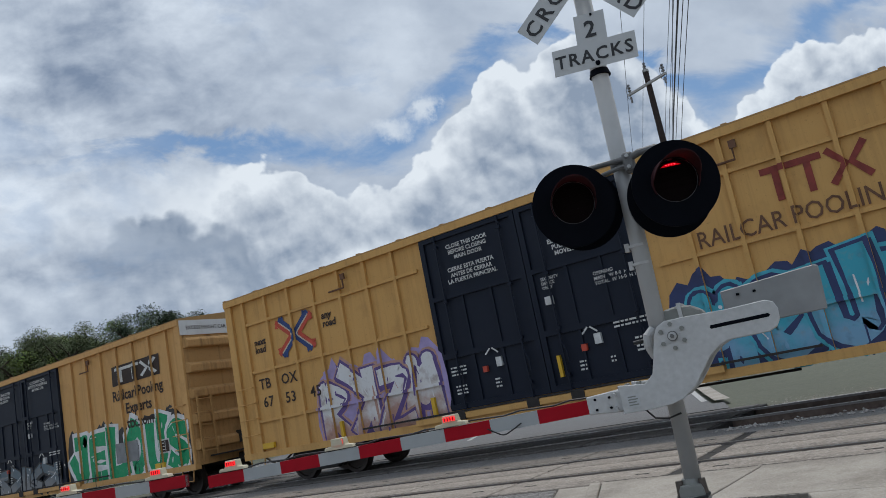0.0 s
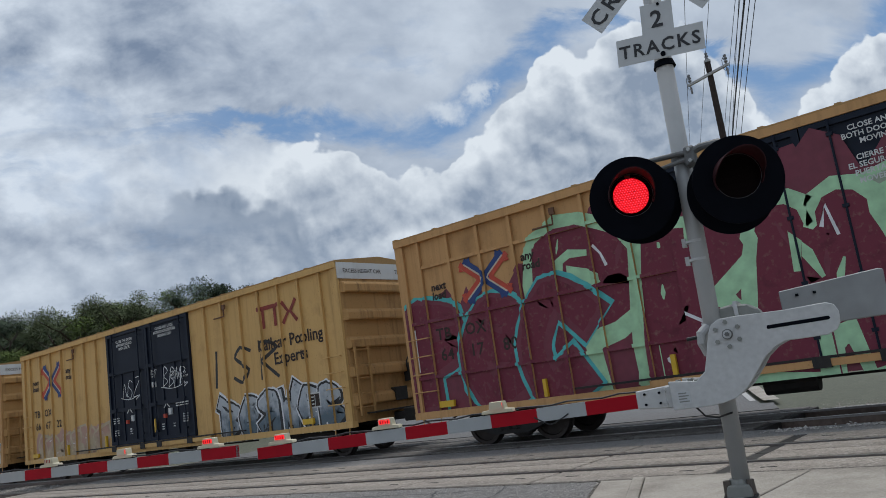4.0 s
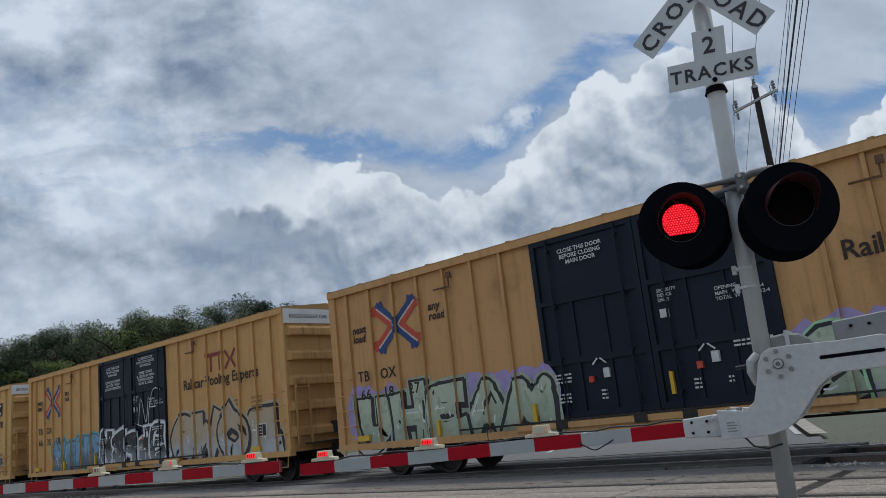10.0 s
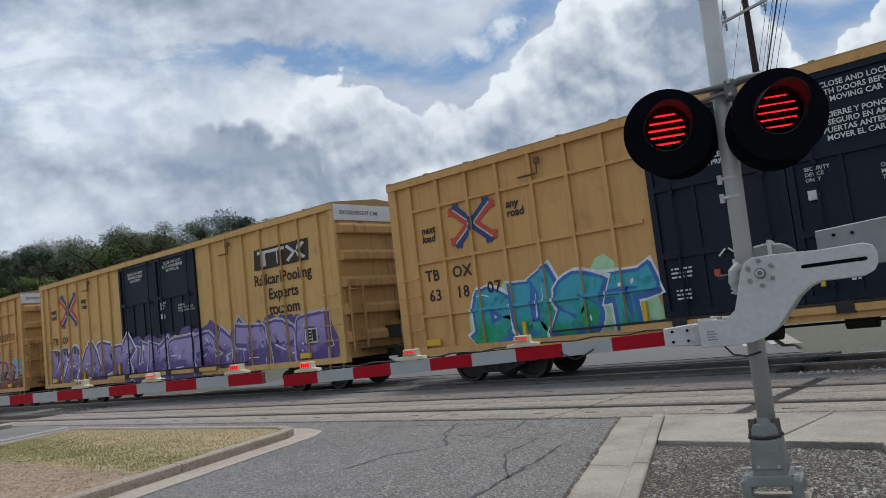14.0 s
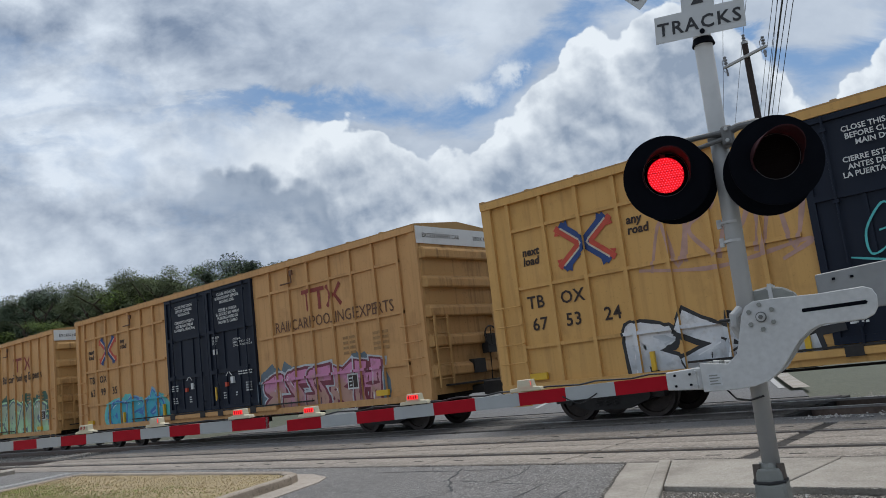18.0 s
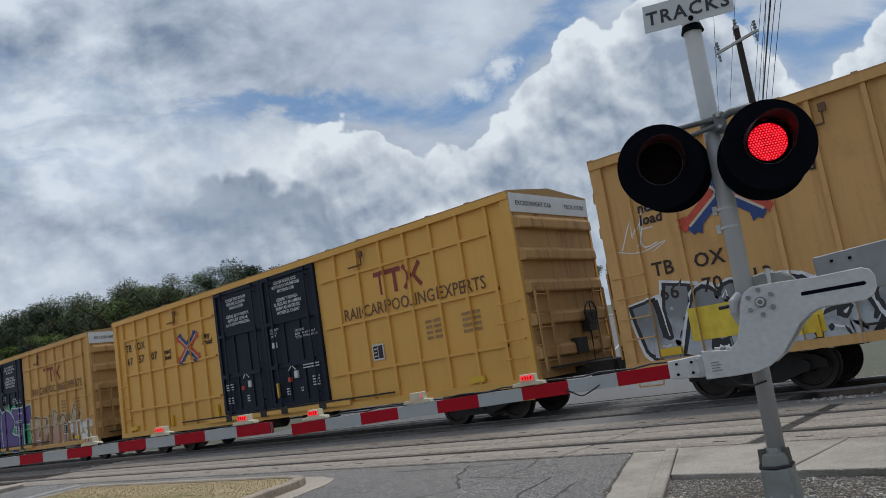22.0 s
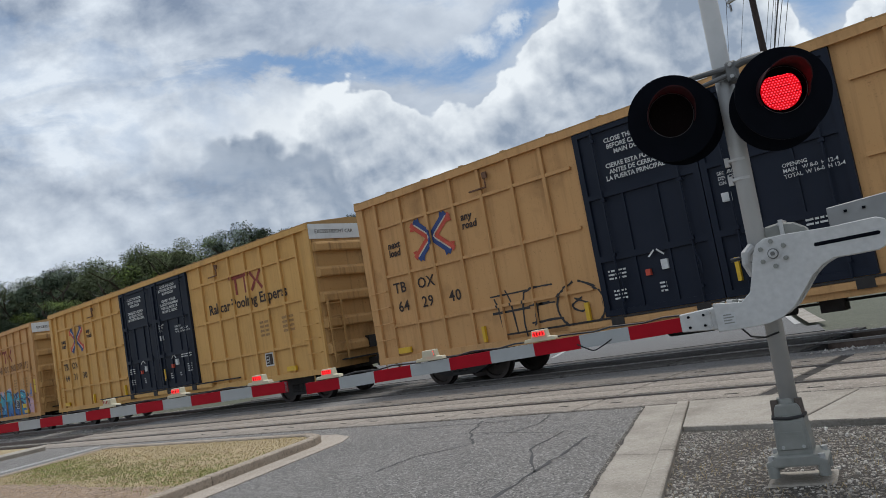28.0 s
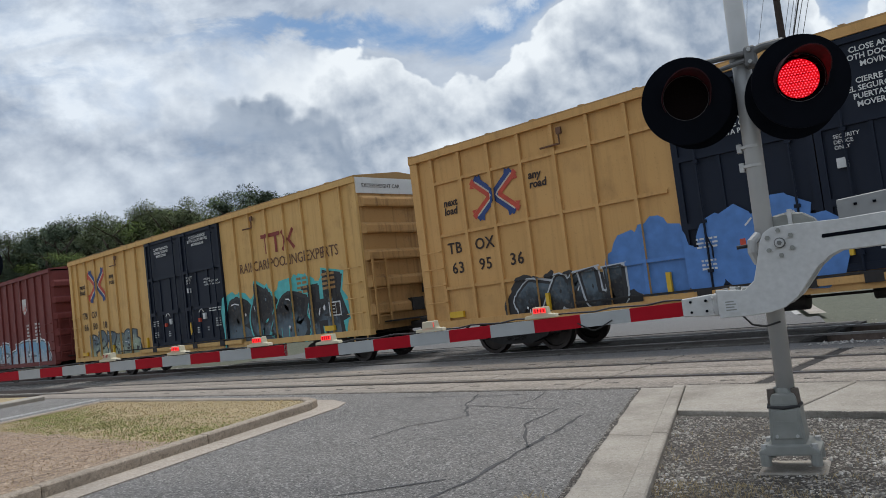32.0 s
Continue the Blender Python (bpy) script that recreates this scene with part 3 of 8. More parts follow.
    slab(bm, [(-1.74, 7.08), (-1.46, 6.3), (-0.2, 3.4), (2.6, 3.4), (2.1, 7.02)], -0.3, 0.026)
    structure("pavement", bevel(bm, 0.008), M["concrete"], "pale concrete path beside the gravel bed", "pavement")
    # gravel bed round the signal
    bm = bmesh.new()
    a2 = (-2.56, 4.33)
    pts = [along(a2, -9), along(a2, 3.05), (-1.76, 7.06), (-1.46, 6.3), (2.0, -4.0)]
    slab(bm, pts, -0.3, -0.028)
    structure("gravel_bed", bm, M["soil"], "dark gravelly soil with dead grass", "ground")
    rnd = random.Random(11)
    verts, faces, vv, ff = [], [], [], []
    inside = lambda x, y: x > a2[0] + ROAD.x / ROAD.y * (y - 4.33) + 0.03 and y < 7.08 and x < (-1.46 if y > 6.3 else -1.46 + (6.3 - y) * 0.335)
    for _ in range(19000):
        y = rnd.uniform(3.2, 7.1)
        x = rnd.uniform(-4.0, 0.2)
        if not inside(x, y):
            continue
        if noise.noise(Vector((x * 1.6, y * 1.6, 5.0))) + 0.35 < rnd.random() * 0.8:
            continue
        near_mast = math.hypot(x + 2.0, y - 5.4) < 1.0 or y > 6.0
        r = rnd.uniform(0.004, 0.012) * (1.8 if near_mast and rnd.random() < 0.12 else 1) * (0.8 if y < 4.6 else 1)
        n = len(verts)
        a0 = rnd.uniform(0, 6)
        for k, (h, rr) in enumerate(((0.0, 1.0), (0.75, 0.7))):
            for j in range(5):
                q = rnd.uniform(0.75, 1.2)
                verts.append((x + r * rr * q * math.cos(a0 + 1.2566 * j), y + r * rr * q * math.sin(a0 + 1.2566 * j), -0.032 + h * r * 1.3))
        faces += [[n + j, n + (j + 1) % 5, n + 5 + (j + 1) % 5, n + 5 + j] for j in range(5)] + [[n + 5 + j for j in range(5)]]
    me = bpy.data.meshes.new("gravel")
    me.from_pydata(verts, [], faces)
    me.materials.append(M["pebble"])
    tagged(new("gravel", me), "pale limestone pebbles strewn over dark soil", "gravel", kind="stuff")

    def blades(name, count, area, mat, h, w, seed, label, z=0.012):
        rnd = random.Random(seed)
        verts, faces = [], []
        tries = 0
        while len(faces) < count and tries < count * 8:
            tries += 1
            x, y = rnd.uniform(*area[0]), rnd.uniform(*area[1])
            if not area[2](x, y, rnd):
                continue
            a, hh = rnd.uniform(0, 6.28), h * rnd.uniform(0.4, 1.3)
            dx, dy = w * math.cos(a), w * math.sin(a)
            lx, ly = rnd.uniform(-1, 1) * hh * 0.9, rnd.uniform(-1, 1) * hh * 0.9
            n = len(verts)
            verts += [(x - dx, y - dy, z), (x + dx, y + dy, z), (x + lx * 0.5 + dx * 0.7, y + ly * 0.5 + dy * 0.7, z + hh * 0.6), (x + lx * 0.5 - dx * 0.7, y + ly * 0.5 - dy * 0.7, z + hh * 0.6), (x + lx, y + ly, z + hh * 0.8)]
            faces += [[n, n + 1, n + 2, n + 3], [n + 3, n + 2, n + 4]]
        me = bpy.data.meshes.new(name)
        me.from_pydata(verts, [], faces)
        me.materials.append(mat)
        tagged(new(name, me), label, "grass", kind="stuff")

    blades("dead_grass", 12000, ((-3.6, 0.3), (3.0, 6.6), lambda x, y, r: inside(x, y) and r.random() < (0.9 if y < 4.75 + 0.3 * noise.noise(Vector((x * 2, y, 0))) else 0.12) and math.hypot(x + 2.0, y - 5.45) > 0.3), M["straw"], 0.04, 0.0018, 3, "matted dead grass at the kerb", -0.03)
    blades("grass_tuft", 120, ((-3.3, -3.05), (3.95, 4.15), lambda x, y, r: True), M["straw"], 0.06, 0.003, 9, "dry tuft growing in the gutter joint", 0.0)
    # median island
    isl = [(-9.62, 7.22), (-9.85, 7.52), (-10.3, 7.70), (-17.35, 7.75), (-17.6, 7.5), (-15.9, 3.6), (-12.1, -5.4), (-4.4, -5.4), (-7.85, 2.78)]

    def inset(pts, d):
        n = len(pts)
        out = []
        for i in range(n):
            p, q, r = Vector(pts[i - 1]), Vector(pts[i]), Vector(pts[(i + 1) % n])
            e1, e2 = (q - p).normalized(), (r - q).normalized()
            nn = (Vector((-e1.y, e1.x)) + Vector((-e2.y, e2.x))).normalized()
            out.append(tuple(q + nn * d))
        return out
    inner = inset(isl, 0.17)
    outer = inset(isl, -0.42)
    n = len(isl)
    area = sum(isl[i][0] * isl[(i + 1) % n][1] - isl[(i + 1) % n][0] * isl[i][1] for i in range(n))
    if area < 0:
        inner, outer = inset(isl, -0.17), inset(isl, 0.42)
    for i in range(n):
        j = (i + 1) % n
        L = (Vector(isl[j]) - Vector(isl[i])).length
        cuts = max(1, round(L / 3.0))
        for c in range(cuts):
            f0, f1 = c / cuts + 0.004 / L, (c + 1) / cuts - 0.004 / L
            mixp = lambda A, f: tuple(Vector(A[i]).lerp(Vector(A[j]), f))
            bm = bmesh.new()
            slab(bm, [mixp(isl, f0), mixp(isl, f1), mixp(inner, f1), mixp(inner, f0)], -0.3, 0.115)
            bmesh.ops.recalc_face_normals(bm, faces=bm.faces[:])
            structure("kerb", bevel(bm, 0.045, 3), M["kerb_old"], "rounded concrete kerb of the grassy island", "kerb")
            bm = bmesh.new()
            slab(bm, [mixp(outer, f0), mixp(outer, f1), mixp(isl, f1), mixp(isl, f0)], -0.3, -0.002)
            bmesh.ops.recalc_face_normals(bm, faces=bm.faces[:])
            structure("kerb_gutter", bm, M["gutter"], "dusty concrete gutter pan along the island", "kerb")
    bm = bmesh.new()
    slab(bm, inner, -0.3, 0.085)
    bmesh.ops.recalc_face_normals(bm, faces=bm.faces[:])
    structure("lawn", bm, M["lawn"], "patchy dry lawn on the road island", "lawn")
    # bare trodden end of the island
    dirt_edge = lambda x: 4.62 + 0.22 * noise.noise(Vector((x * 0.9, 4.2, 0.0))) + 0.1 * noise.noise(Vector((x * 3.1, 1.2, 0.0)))
    bm = bmesh.new()
    rows = []
    for v in range(13):
        y = -4.0 + 8.62 * v / 12
        xl, xr = -15.6 + (3.6 - y) * 0.43, -8.15 - (y - 2.78) * 0.40
        line = []
        for u in range(61):
            x = xl + (xr - xl) * u / 60
            line.append(bm.verts.new((x, dirt_edge(x) if v == 12 else min(y, 4.2), 0.0895)))
        rows.append(line)
    for r0, r1 in zip(rows, rows[1:]):
        for u in range(60):
            bm.faces.new([r0[u], r0[u + 1], r1[u + 1], r1[u]])
    structure("bare_dirt", bm, M["bare_dirt"], "bare pinkish dirt with dry litter on the island", "dirt")
    in_isl = lambda x, y: y < 7.55 and y > 2.2 and x < -7.98 - (y - 2.78) * 0.43 and x > -17.3 + (7.6 - y) * 0.4
    blades("lawn_grass_dry", 30000, ((-17.5, -8.0), (2.0, 7.6), lambda x, y, r: in_isl(x, y) and r.random() < (0.9 if y > dirt_edge(x) else 0.1)), M["straw"], 0.024, 0.005, 21, "short yellowed lawn grass", 0.083)
    green = lambda x, y, r: in_isl(x, y) and noise.noise(Vector((x * 0.5, y * 0.9, 3.1))) > r.uniform(-0.3, 0.25) and r.random() < max(0.0, 1 - abs(y - 5.5 + 0.06 * (x + 12)) / 1.15)
    blades("lawn_grass_green", 16000, ((-17.5, -8.0), (3.0, 7.6), green), M["grass_green"], 0.028, 0.005, 22, "tired green lawn grass", 0.083)
    blades("dry_litter", 5000, ((-16.0, -7.6), (1.5, 4.8), lambda x, y, r: x < -8.3 - (y - 2.78) * 0.41 and y < dirt_edge(x) + r.uniform(-0.2, 0.15)), M["litter"], 0.02, 0.007, 25, "flat dry litter on the bare dirt", 0.09)
    # far kerb and verge beyond the other carriageway
    c0 = (-23.05, 7.25)
    bm = bmesh.new()
    p0, p1 = along(c0, -40), along(c0, 1.45)
    slab(bm, [p0, (p0[0] - 0.3, p0[1]), (p1[0] - 0.9, p1[1]), p1], -0.3, 0.1)
    structure("kerb", bevel(bm, 0.02), M["concrete"], "far concrete kerb of the other carriageway", "kerb")
    bm = bmesh.new()
    slab(bm, [(p0[0] - 0.3, p0[1]), (p0[0] - 30, p0[1]), (p1[0] - 40, p1[1]), (p1[0] - 0.9, p1[1])], -0.3, 0.08)
    structure("lawn", bm, M["lawn"], "dry grass verge beyond the other carriageway", "lawn")


def build_tracks():
    for ti_, (y0, x_lo, x_hi) in enumerate(((10.585, -26.5, 3.4), (15.4, -26.5, -4.6))):
        track = tagged(new("crossing_%d" % (ti_ + 1)), "concrete panel rail crossing with worn steel rails", "rail crossing", kind="structure")
        for s in (-1, 1):
            bm = bmesh.new()
            y = y0 + s * 0.7525
            box(bm, -260, 200, y - 0.035, y + 0.035, -0.04, 0.0)
            part("rail_head", bm, M["rail_worn"], track, "polished steel rail head")
            bm = bmesh.new()
            box(bm, -260, 200, y - 0.014, y + 0.014, -0.15, -0.04)
            box(bm, -260, 200, y - 0.075, y + 0.075, -0.17, -0.15)
            part("rail_web", bm, M["rail"], track)
            bm = bmesh.new()
            box(bm, x_lo, x_hi, y - 0.15, y - 0.036, -0.3, -0.035)
            box(bm, x_lo, x_hi, y + 0.036, y + 0.15, -0.3, -0.035)
            part("flangeway", bm, M["rubber"], track, "black rubber strip along the rail")
        rows = ((y0 - 1.74, y0 - 0.905), (y0 - 0.60, y0 - 0.012), (y0 + 0.012, y0 + 0.60), (y0 + 0.905, y0 + 1.70))
        x = -3.72 if ti_ == 0 else -4.75
        edges = []
        q = x
        while q > x_lo:
            edges.append((max(q - 2.39, x_lo), q))
            q -= 2.44
        q = x + 0.2
        while q < x_hi - 0.1:
            edges.append((q, min(q + 2.36, x_hi)))
            q += 2.44
        for r, (ya, yb) in enumerate(rows):
            for a, b in edges:
                key = (ti_, round(b - a, 2), round(yb - ya, 3))
                if key not in PANEL_MESH:
                    bm = bmesh.new()
                    w, d = b - a, yb - ya
                    box(bm, -w / 2, w / 2, -d / 2, d / 2, -0.25, 0.0)
                    # the far track gets the copy that has the train's shade in its colour
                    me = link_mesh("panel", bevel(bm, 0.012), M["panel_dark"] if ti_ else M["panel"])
                    PANEL_MESH[key] = me
                ob = part("panel", PANEL_MESH[key], None, track)
                ob.location = ((a + b) / 2, (ya + yb) / 2, -0.004)
                if r in (0, 3) and b - a > 2 and b > -16:
                    for dx in (-0.8, 0.8):
                        bm = bmesh.new()
                        box(bm, -0.09, 0.09, -0.02, 0.02, 0.0, 0.003)
                        h = part("lifting_slot", bm, M["rubber"], track)
                        h.location = ((a + b) / 2 + dx, (ya + yb) / 2, -0.004)
        bm = bmesh.new()
        for ya, yb in rows:
            box(bm, x_lo, x_hi, ya + 0.005, yb - 0.005, -0.4, -0.022)
        part("joint_filler", bm, M["rubber"], track)
        # open track beyond the panels
        for a, b in ((x_hi + 0.05, 26), (-75, x_lo - 0.05)):
            n = int((b - a) / 0.55)
            for i in range(n):
                if "tie" not in PANEL_MESH:
                    bm = bmesh.new()
                    box(bm, -0.11, 0.11, -1.3, 1.3, -0.33, -0.17)
                    PANEL_MESH["tie"] = link_mesh("tie", bevel(bm, 0.01), M["tie"])
                ob = part("tie", PANEL_MESH["tie"], None, track)
                ob.location = (a + 0.3 + 0.55 * i, y0, 0)
    rnd = random.Random(8)
    verts, faces = [], []

    def stone(x, y, z, r):
        n = len(verts)
        for sx, sy, sz in ((1, 0, 0), (-1, 0, 0), (0, 1, 0), (0, -1, 0), (0, 0, 1), (0, 0, -1)):
            q = r * rnd.uniform(0.6, 1.3)
            verts.append((x + sx * q + rnd.uniform(-.3, .3) * r, y + sy * q + rnd.uniform(-.3, .3) * r, z + sz * q * 0.8))
        for f in ((0, 2, 4), (2, 1, 4), (1, 3, 4), (3, 0, 4), (2, 0, 5), (1, 2, 5), (3, 1, 5), (0, 3, 5)):
            faces.append([n + k for k in f])
    for _ in range(9000):
        x, y = rnd.uniform(-5.2, 9), rnd.uniform(12.6, 19.5)
        if x < -4.7 and y < 17.4:
            continue
        if min(abs(y - 14.6475), abs(y - 16.1525)) < 0.09:
            continue
        stone(x, y, -0.19 + 0.03 * rnd.random(), rnd.uniform(0.02, 0.042))
    for _ in range(5000):
        x = rnd.uniform(-60, -26.6)
        y = rnd.uniform(8.6, 18.5)
        stone(x, y, -0.17, rnd.uniform(0.03, 0.06))
    for _ in range(500):
        x = rnd.uniform(-4.4, 3)
        stone(x, 12.75 + abs(rnd.gauss(0, 0.25)), 0.0, rnd.uniform(0.012, 0.028))
    me = bpy.data.meshes.new("ballast")
    me.from_pydata(verts, [], faces)
    me.materials.append(M["ballast"])
    tagged(new("ballast", me), "grey crushed-stone ballast round the rails", "ballast", kind="stuff")
    bm = bmesh.new()
    slab(bm, [(-4.6, 12.7), (60, 12.7), (60, 27), (-4.6, 27)], -0.4, -0.155)
    slab(bm, [(-200, 8.4), (-26.6, 8.4), (-26.6, 18.6), (-200, 18.6)], -0.4, -0.155)
    structure("ballast_bed", bm, speckled("ballast_fines", (0.29, 0.265, 0.235), (0.05, 0.045, 0.04), (0.56, 0.53, 0.49), 24, 1.0, stain_color=(0.15, 0.135, 0.115), stain=0.8, stain_scale=0.4, bump=1.0), "fine grey ballast under the rails", "ballast")


PANEL_MESH = {}
build_ground()
build_tracks()

# ---- boxcars: the near side looks along -y; x runs along the train, z = 0 is the rail head ----
HALF = 9.32
SHEET, POST, RIB, DOOR = -1.55, -1.626, -1.612, -1.645
EAVE, SILL = 4.86, 0.74
POSTS = [-9.2, -8.62, -7.75, -6.88, -6.0, -5.11, -4.23, -3.36, 3.36, 4.23, 5.11, 6.0, 6.88, 7.75, 8.62, 9.2]
RIBS = [1.66, 2.92, 4.18]
POST_W = 0.04


def weathered(name, color, dirt, seed, rough=0.6, amount=0.6):
    """Faded paint with vertical streaks, grime and rust towards the sill."""
    m = bpy.data.materials.new(name)
    m.use_nodes = True
    nt = m.node_tree
    b = nt.nodes["Principled BSDF"]
    b.inputs["Roughness"].default_value = rough
    b.inputs["Specular IOR Level"].default_value = 0.2
    L = nt.links.new
    tc = nt.nodes.new("ShaderNodeTexCoord")

    def noise_tex(sx, sy, sz, detail, lo, hi, top):
        mp = nt.nodes.new("ShaderNodeMapping")
        mp.inputs["Scale"].default_value = (sx, sy, sz)
        mp.inputs["Location"].default_value = (seed * 3.7, seed * 1.3, seed * 2.1)
        L(tc.outputs["Object"], mp.inputs["Vector"])
        n = nt.nodes.new("ShaderNodeTexNoise")
        n.inputs["Scale"].default_value = 1.0
        n.inputs["Detail"].default_value = detail
        n.inputs["Roughness"].default_value = 0.6
        L(mp.outputs[0], n.inputs["Vector"])
        r = nt.nodes.new("ShaderNodeMapRange")
        r.inputs[1].default_value, r.inputs[2].default_value = lo, hi
        r.inputs[3].default_value, r.inputs[4].default_value = 0.0, top
        L(n.outputs["Fac"], r.inputs[0])
        return n, r.outputs[0]

    def mix(fac, a, bcol):
        x = nt.nodes.new("ShaderNodeMix")
        x.data_type = "RGBA"
        if isinstance(fac, float):
            x.inputs[0].default_value = fac
        else:
            L(fac, x.inputs[0])
        if isinstance(a, tuple):
            x.inputs[6].default_value = (*a, 1)
        else:
            L(a, x.inputs[6])
        x.inputs[7].default_value = (*bcol, 1)
        return x.outputs[2]

    _, fade = noise_tex(0.35, 0.35, 0.5, 4, 0.35, 0.7, 0.55 * amount)
    _, streak = noise_tex(8.0, 8.0, 0.35, 7, 0.5, 0.85, 0.6 * amount)
    _, grime = noise_tex(1.4, 1.4, 1.1, 8, 0.55, 0.78, 0.8 * amount)
    fine, speck = noise_tex(22, 22, 22, 3, 0.62, 0.75, 0.5 * amount)
    pale = tuple(min(1, c * 1.18 + 0.02) for c in color)
    c = mix(fade, color, pale)
    c = mix(streak, c, dirt)
    c = mix(grime, c, tuple(0.55 * d + 0.3 * k for d, k in zip(dirt, color)))
    c = mix(speck, c, tuple(0.6 * d for d in dirt))
    L(c, b.inputs["Base Color"])
    bp = nt.nodes.new("ShaderNodeBump")
    bp.inputs["Strength"].default_value = 0.12
    bp.inputs["Distance"].default_value = 0.01
    L(fine.outputs["Fac"], bp.inputs["Height"])
    L(bp.outputs[0], b.inputs["Normal"])
    return m


RUST = (0.16, 0.075, 0.03)
YELLOWS = [
    weathered("boxcar_paint_tan", (0.545, 0.314, 0.118), RUST, 1),
    weathered("boxcar_paint_buff", (0.51, 0.287, 0.12), RUST, 2, amount=0.75),
    weathered("boxcar_paint_ochre", (0.56, 0.325, 0.11), RUST, 3),
    weathered("boxcar_paint_pale", (0.565, 0.352, 0.133), RUST, 4, amount=0.7),
    weathered("boxcar_paint_new", (0.645, 0.358, 0.088), (0.35, 0.2, 0.05), 5, rough=0.45, amount=0.25),
]
M["red_paint"] = weathered("boxcar_paint_red", (0.155, 0.037, 0.033), (0.07, 0.022, 0.018), 6, amount=0.7)
M["navy"] = weathered("door_paint_navy", (0.005, 0.0095, 0.021), (0.016, 0.019, 0.026), 7, rough=0.55, amount=0.6)
M["end_paint"] = weathered("boxcar_end_paint", (0.42, 0.24, 0.09), (0.07, 0.035, 0.02), 11, amount=1.15)
M["white_band"] = weathered("end_panel_white", (0.62, 0.63, 0.62), (0.3, 0.26, 0.2), 8, amount=0.4)
M["roof"] = weathered("roof_paint", (0.36, 0.22, 0.09), RUST, 9)
M["black_steel"] = material("truck_black_steel", (0.018, 0.016, 0.015), 0.75, grain=0.35, scale=9, stain=0.6, stain_color=(0.05, 0.035, 0.025))
M["wheel"] = material("wheel_steel", (0.05, 0.04, 0.035), 0.55, 0.6, grain=0.3)
M["ink_black"] = material("lettering_black", (0.03, 0.017, 0.012), 0.7, grain=0.3, scale=10)
M["ink_brown"] = material("lettering_faded_brown", (0.13, 0.06, 0.03), 0.7, grain=0.3, scale=10)
M["ink_faint"] = material("lettering_worn_faint", (0.30, 0.17, 0.065), 0.7, grain=0.3, scale=10)
M["ink_red"] = material("lettering_dull_red", (0.22, 0.035, 0.025), 0.7, grain=0.3, scale=8)
M["ink_white"] = material("stencil_white", (0.54, 0.55, 0.54), 0.7, grain=0.2, scale=10)
M["logo_red"] = material("logo_red", (0.48, 0.06, 0.03), 0.6, grain=0.15, scale=6)
M["logo_blue"] = material("logo_blue", (0.014, 0.045, 0.17), 0.6, grain=0.15, scale=6)
M["logo_pale"] = material("logo_pale_line", (0.5, 0.44, 0.34), 0.6, grain=0.15, scale=6)
M["reflective"] = material("reflective_yellow", (0.62, 0.38, 0.02), 0.4, grain=0.1)

PAINTS, SPRAY = {}, {}


def paint(name, color):
    SPRAY[name] = color
    PAINTS[name] = material("spray_paint_" + name, color, 0.55, grain=0.18, scale=5, stain=0.25, stain_color=tuple(0.55 * c for c in color), stain_scale=1.6)


for _name, _color in {
    "black": (0.018, 0.018, 0.02), "pale_pink": (0.52, 0.33, 0.40), "white": (0.66, 0.67, 0.68), "silver": (0.42, 0.45, 0.48), "grey": (0.2, 0.21, 0.22), "green": (0.01, 0.30, 0.13),
    "dark_green": (0.012, 0.075, 0.05), "mint": (0.36, 0.6, 0.36), "teal": (0.07, 0.42, 0.42), "cyan": (0.05, 0.36, 0.47), "sky": (0.18, 0.36, 0.52),
    "blue": (0.03, 0.14, 0.40), "deep_blue": (0.02, 0.035, 0.12), "purple": (0.10, 0.06, 0.22), "lavender": (0.33, 0.27, 0.5), "pink": (0.55, 0.22, 0.38),
    "magenta": (0.4, 0.03, 0.12), "maroon": (0.16, 0.025, 0.045), "red": (0.42, 0.02, 0.02), "orange": (0.6, 0.15, 0.04), "yellow": (0.66, 0.48, 0.04),
    "sky_blue": (0.07, 0.19, 0.46), "beige": (0.45, 0.36, 0.24), "brown": (0.17, 0.08, 0.035), "mint_grey": (0.44, 0.5, 0.38), "sage": (0.32, 0.38, 0.28), "slate": (0.1, 0.14, 0.17), "rose": (0.42, 0.25, 0.2),
}.items():
    paint(_name, _color)


def relief(style, x, z):
    """How far the side stands out at a point: sheet, posts, rails and doors."""
    if style == "red":
        if -3.75 < x < 1.9:
            return DOOR + 0.01
        return POST if any(abs(x - p) < 0.06 for p in RED_POSTS) else SHEET
    if abs(x) < 2.51:
        return DOOR
    if any(abs(x - p) < POST_W for p in POSTS):
        return POST
    if style == "grid" and any(abs(z - r) < 0.035 for r in RIBS):
        return RIB
    return SHEET


RED_POSTS = [-9.2, -8.3, -7.4, -6.5, -5.6, -4.7, -3.85, 2.0, 2.9, 3.8, 4.7, 5.6, 6.5, 7.4, 8.3, 9.2]


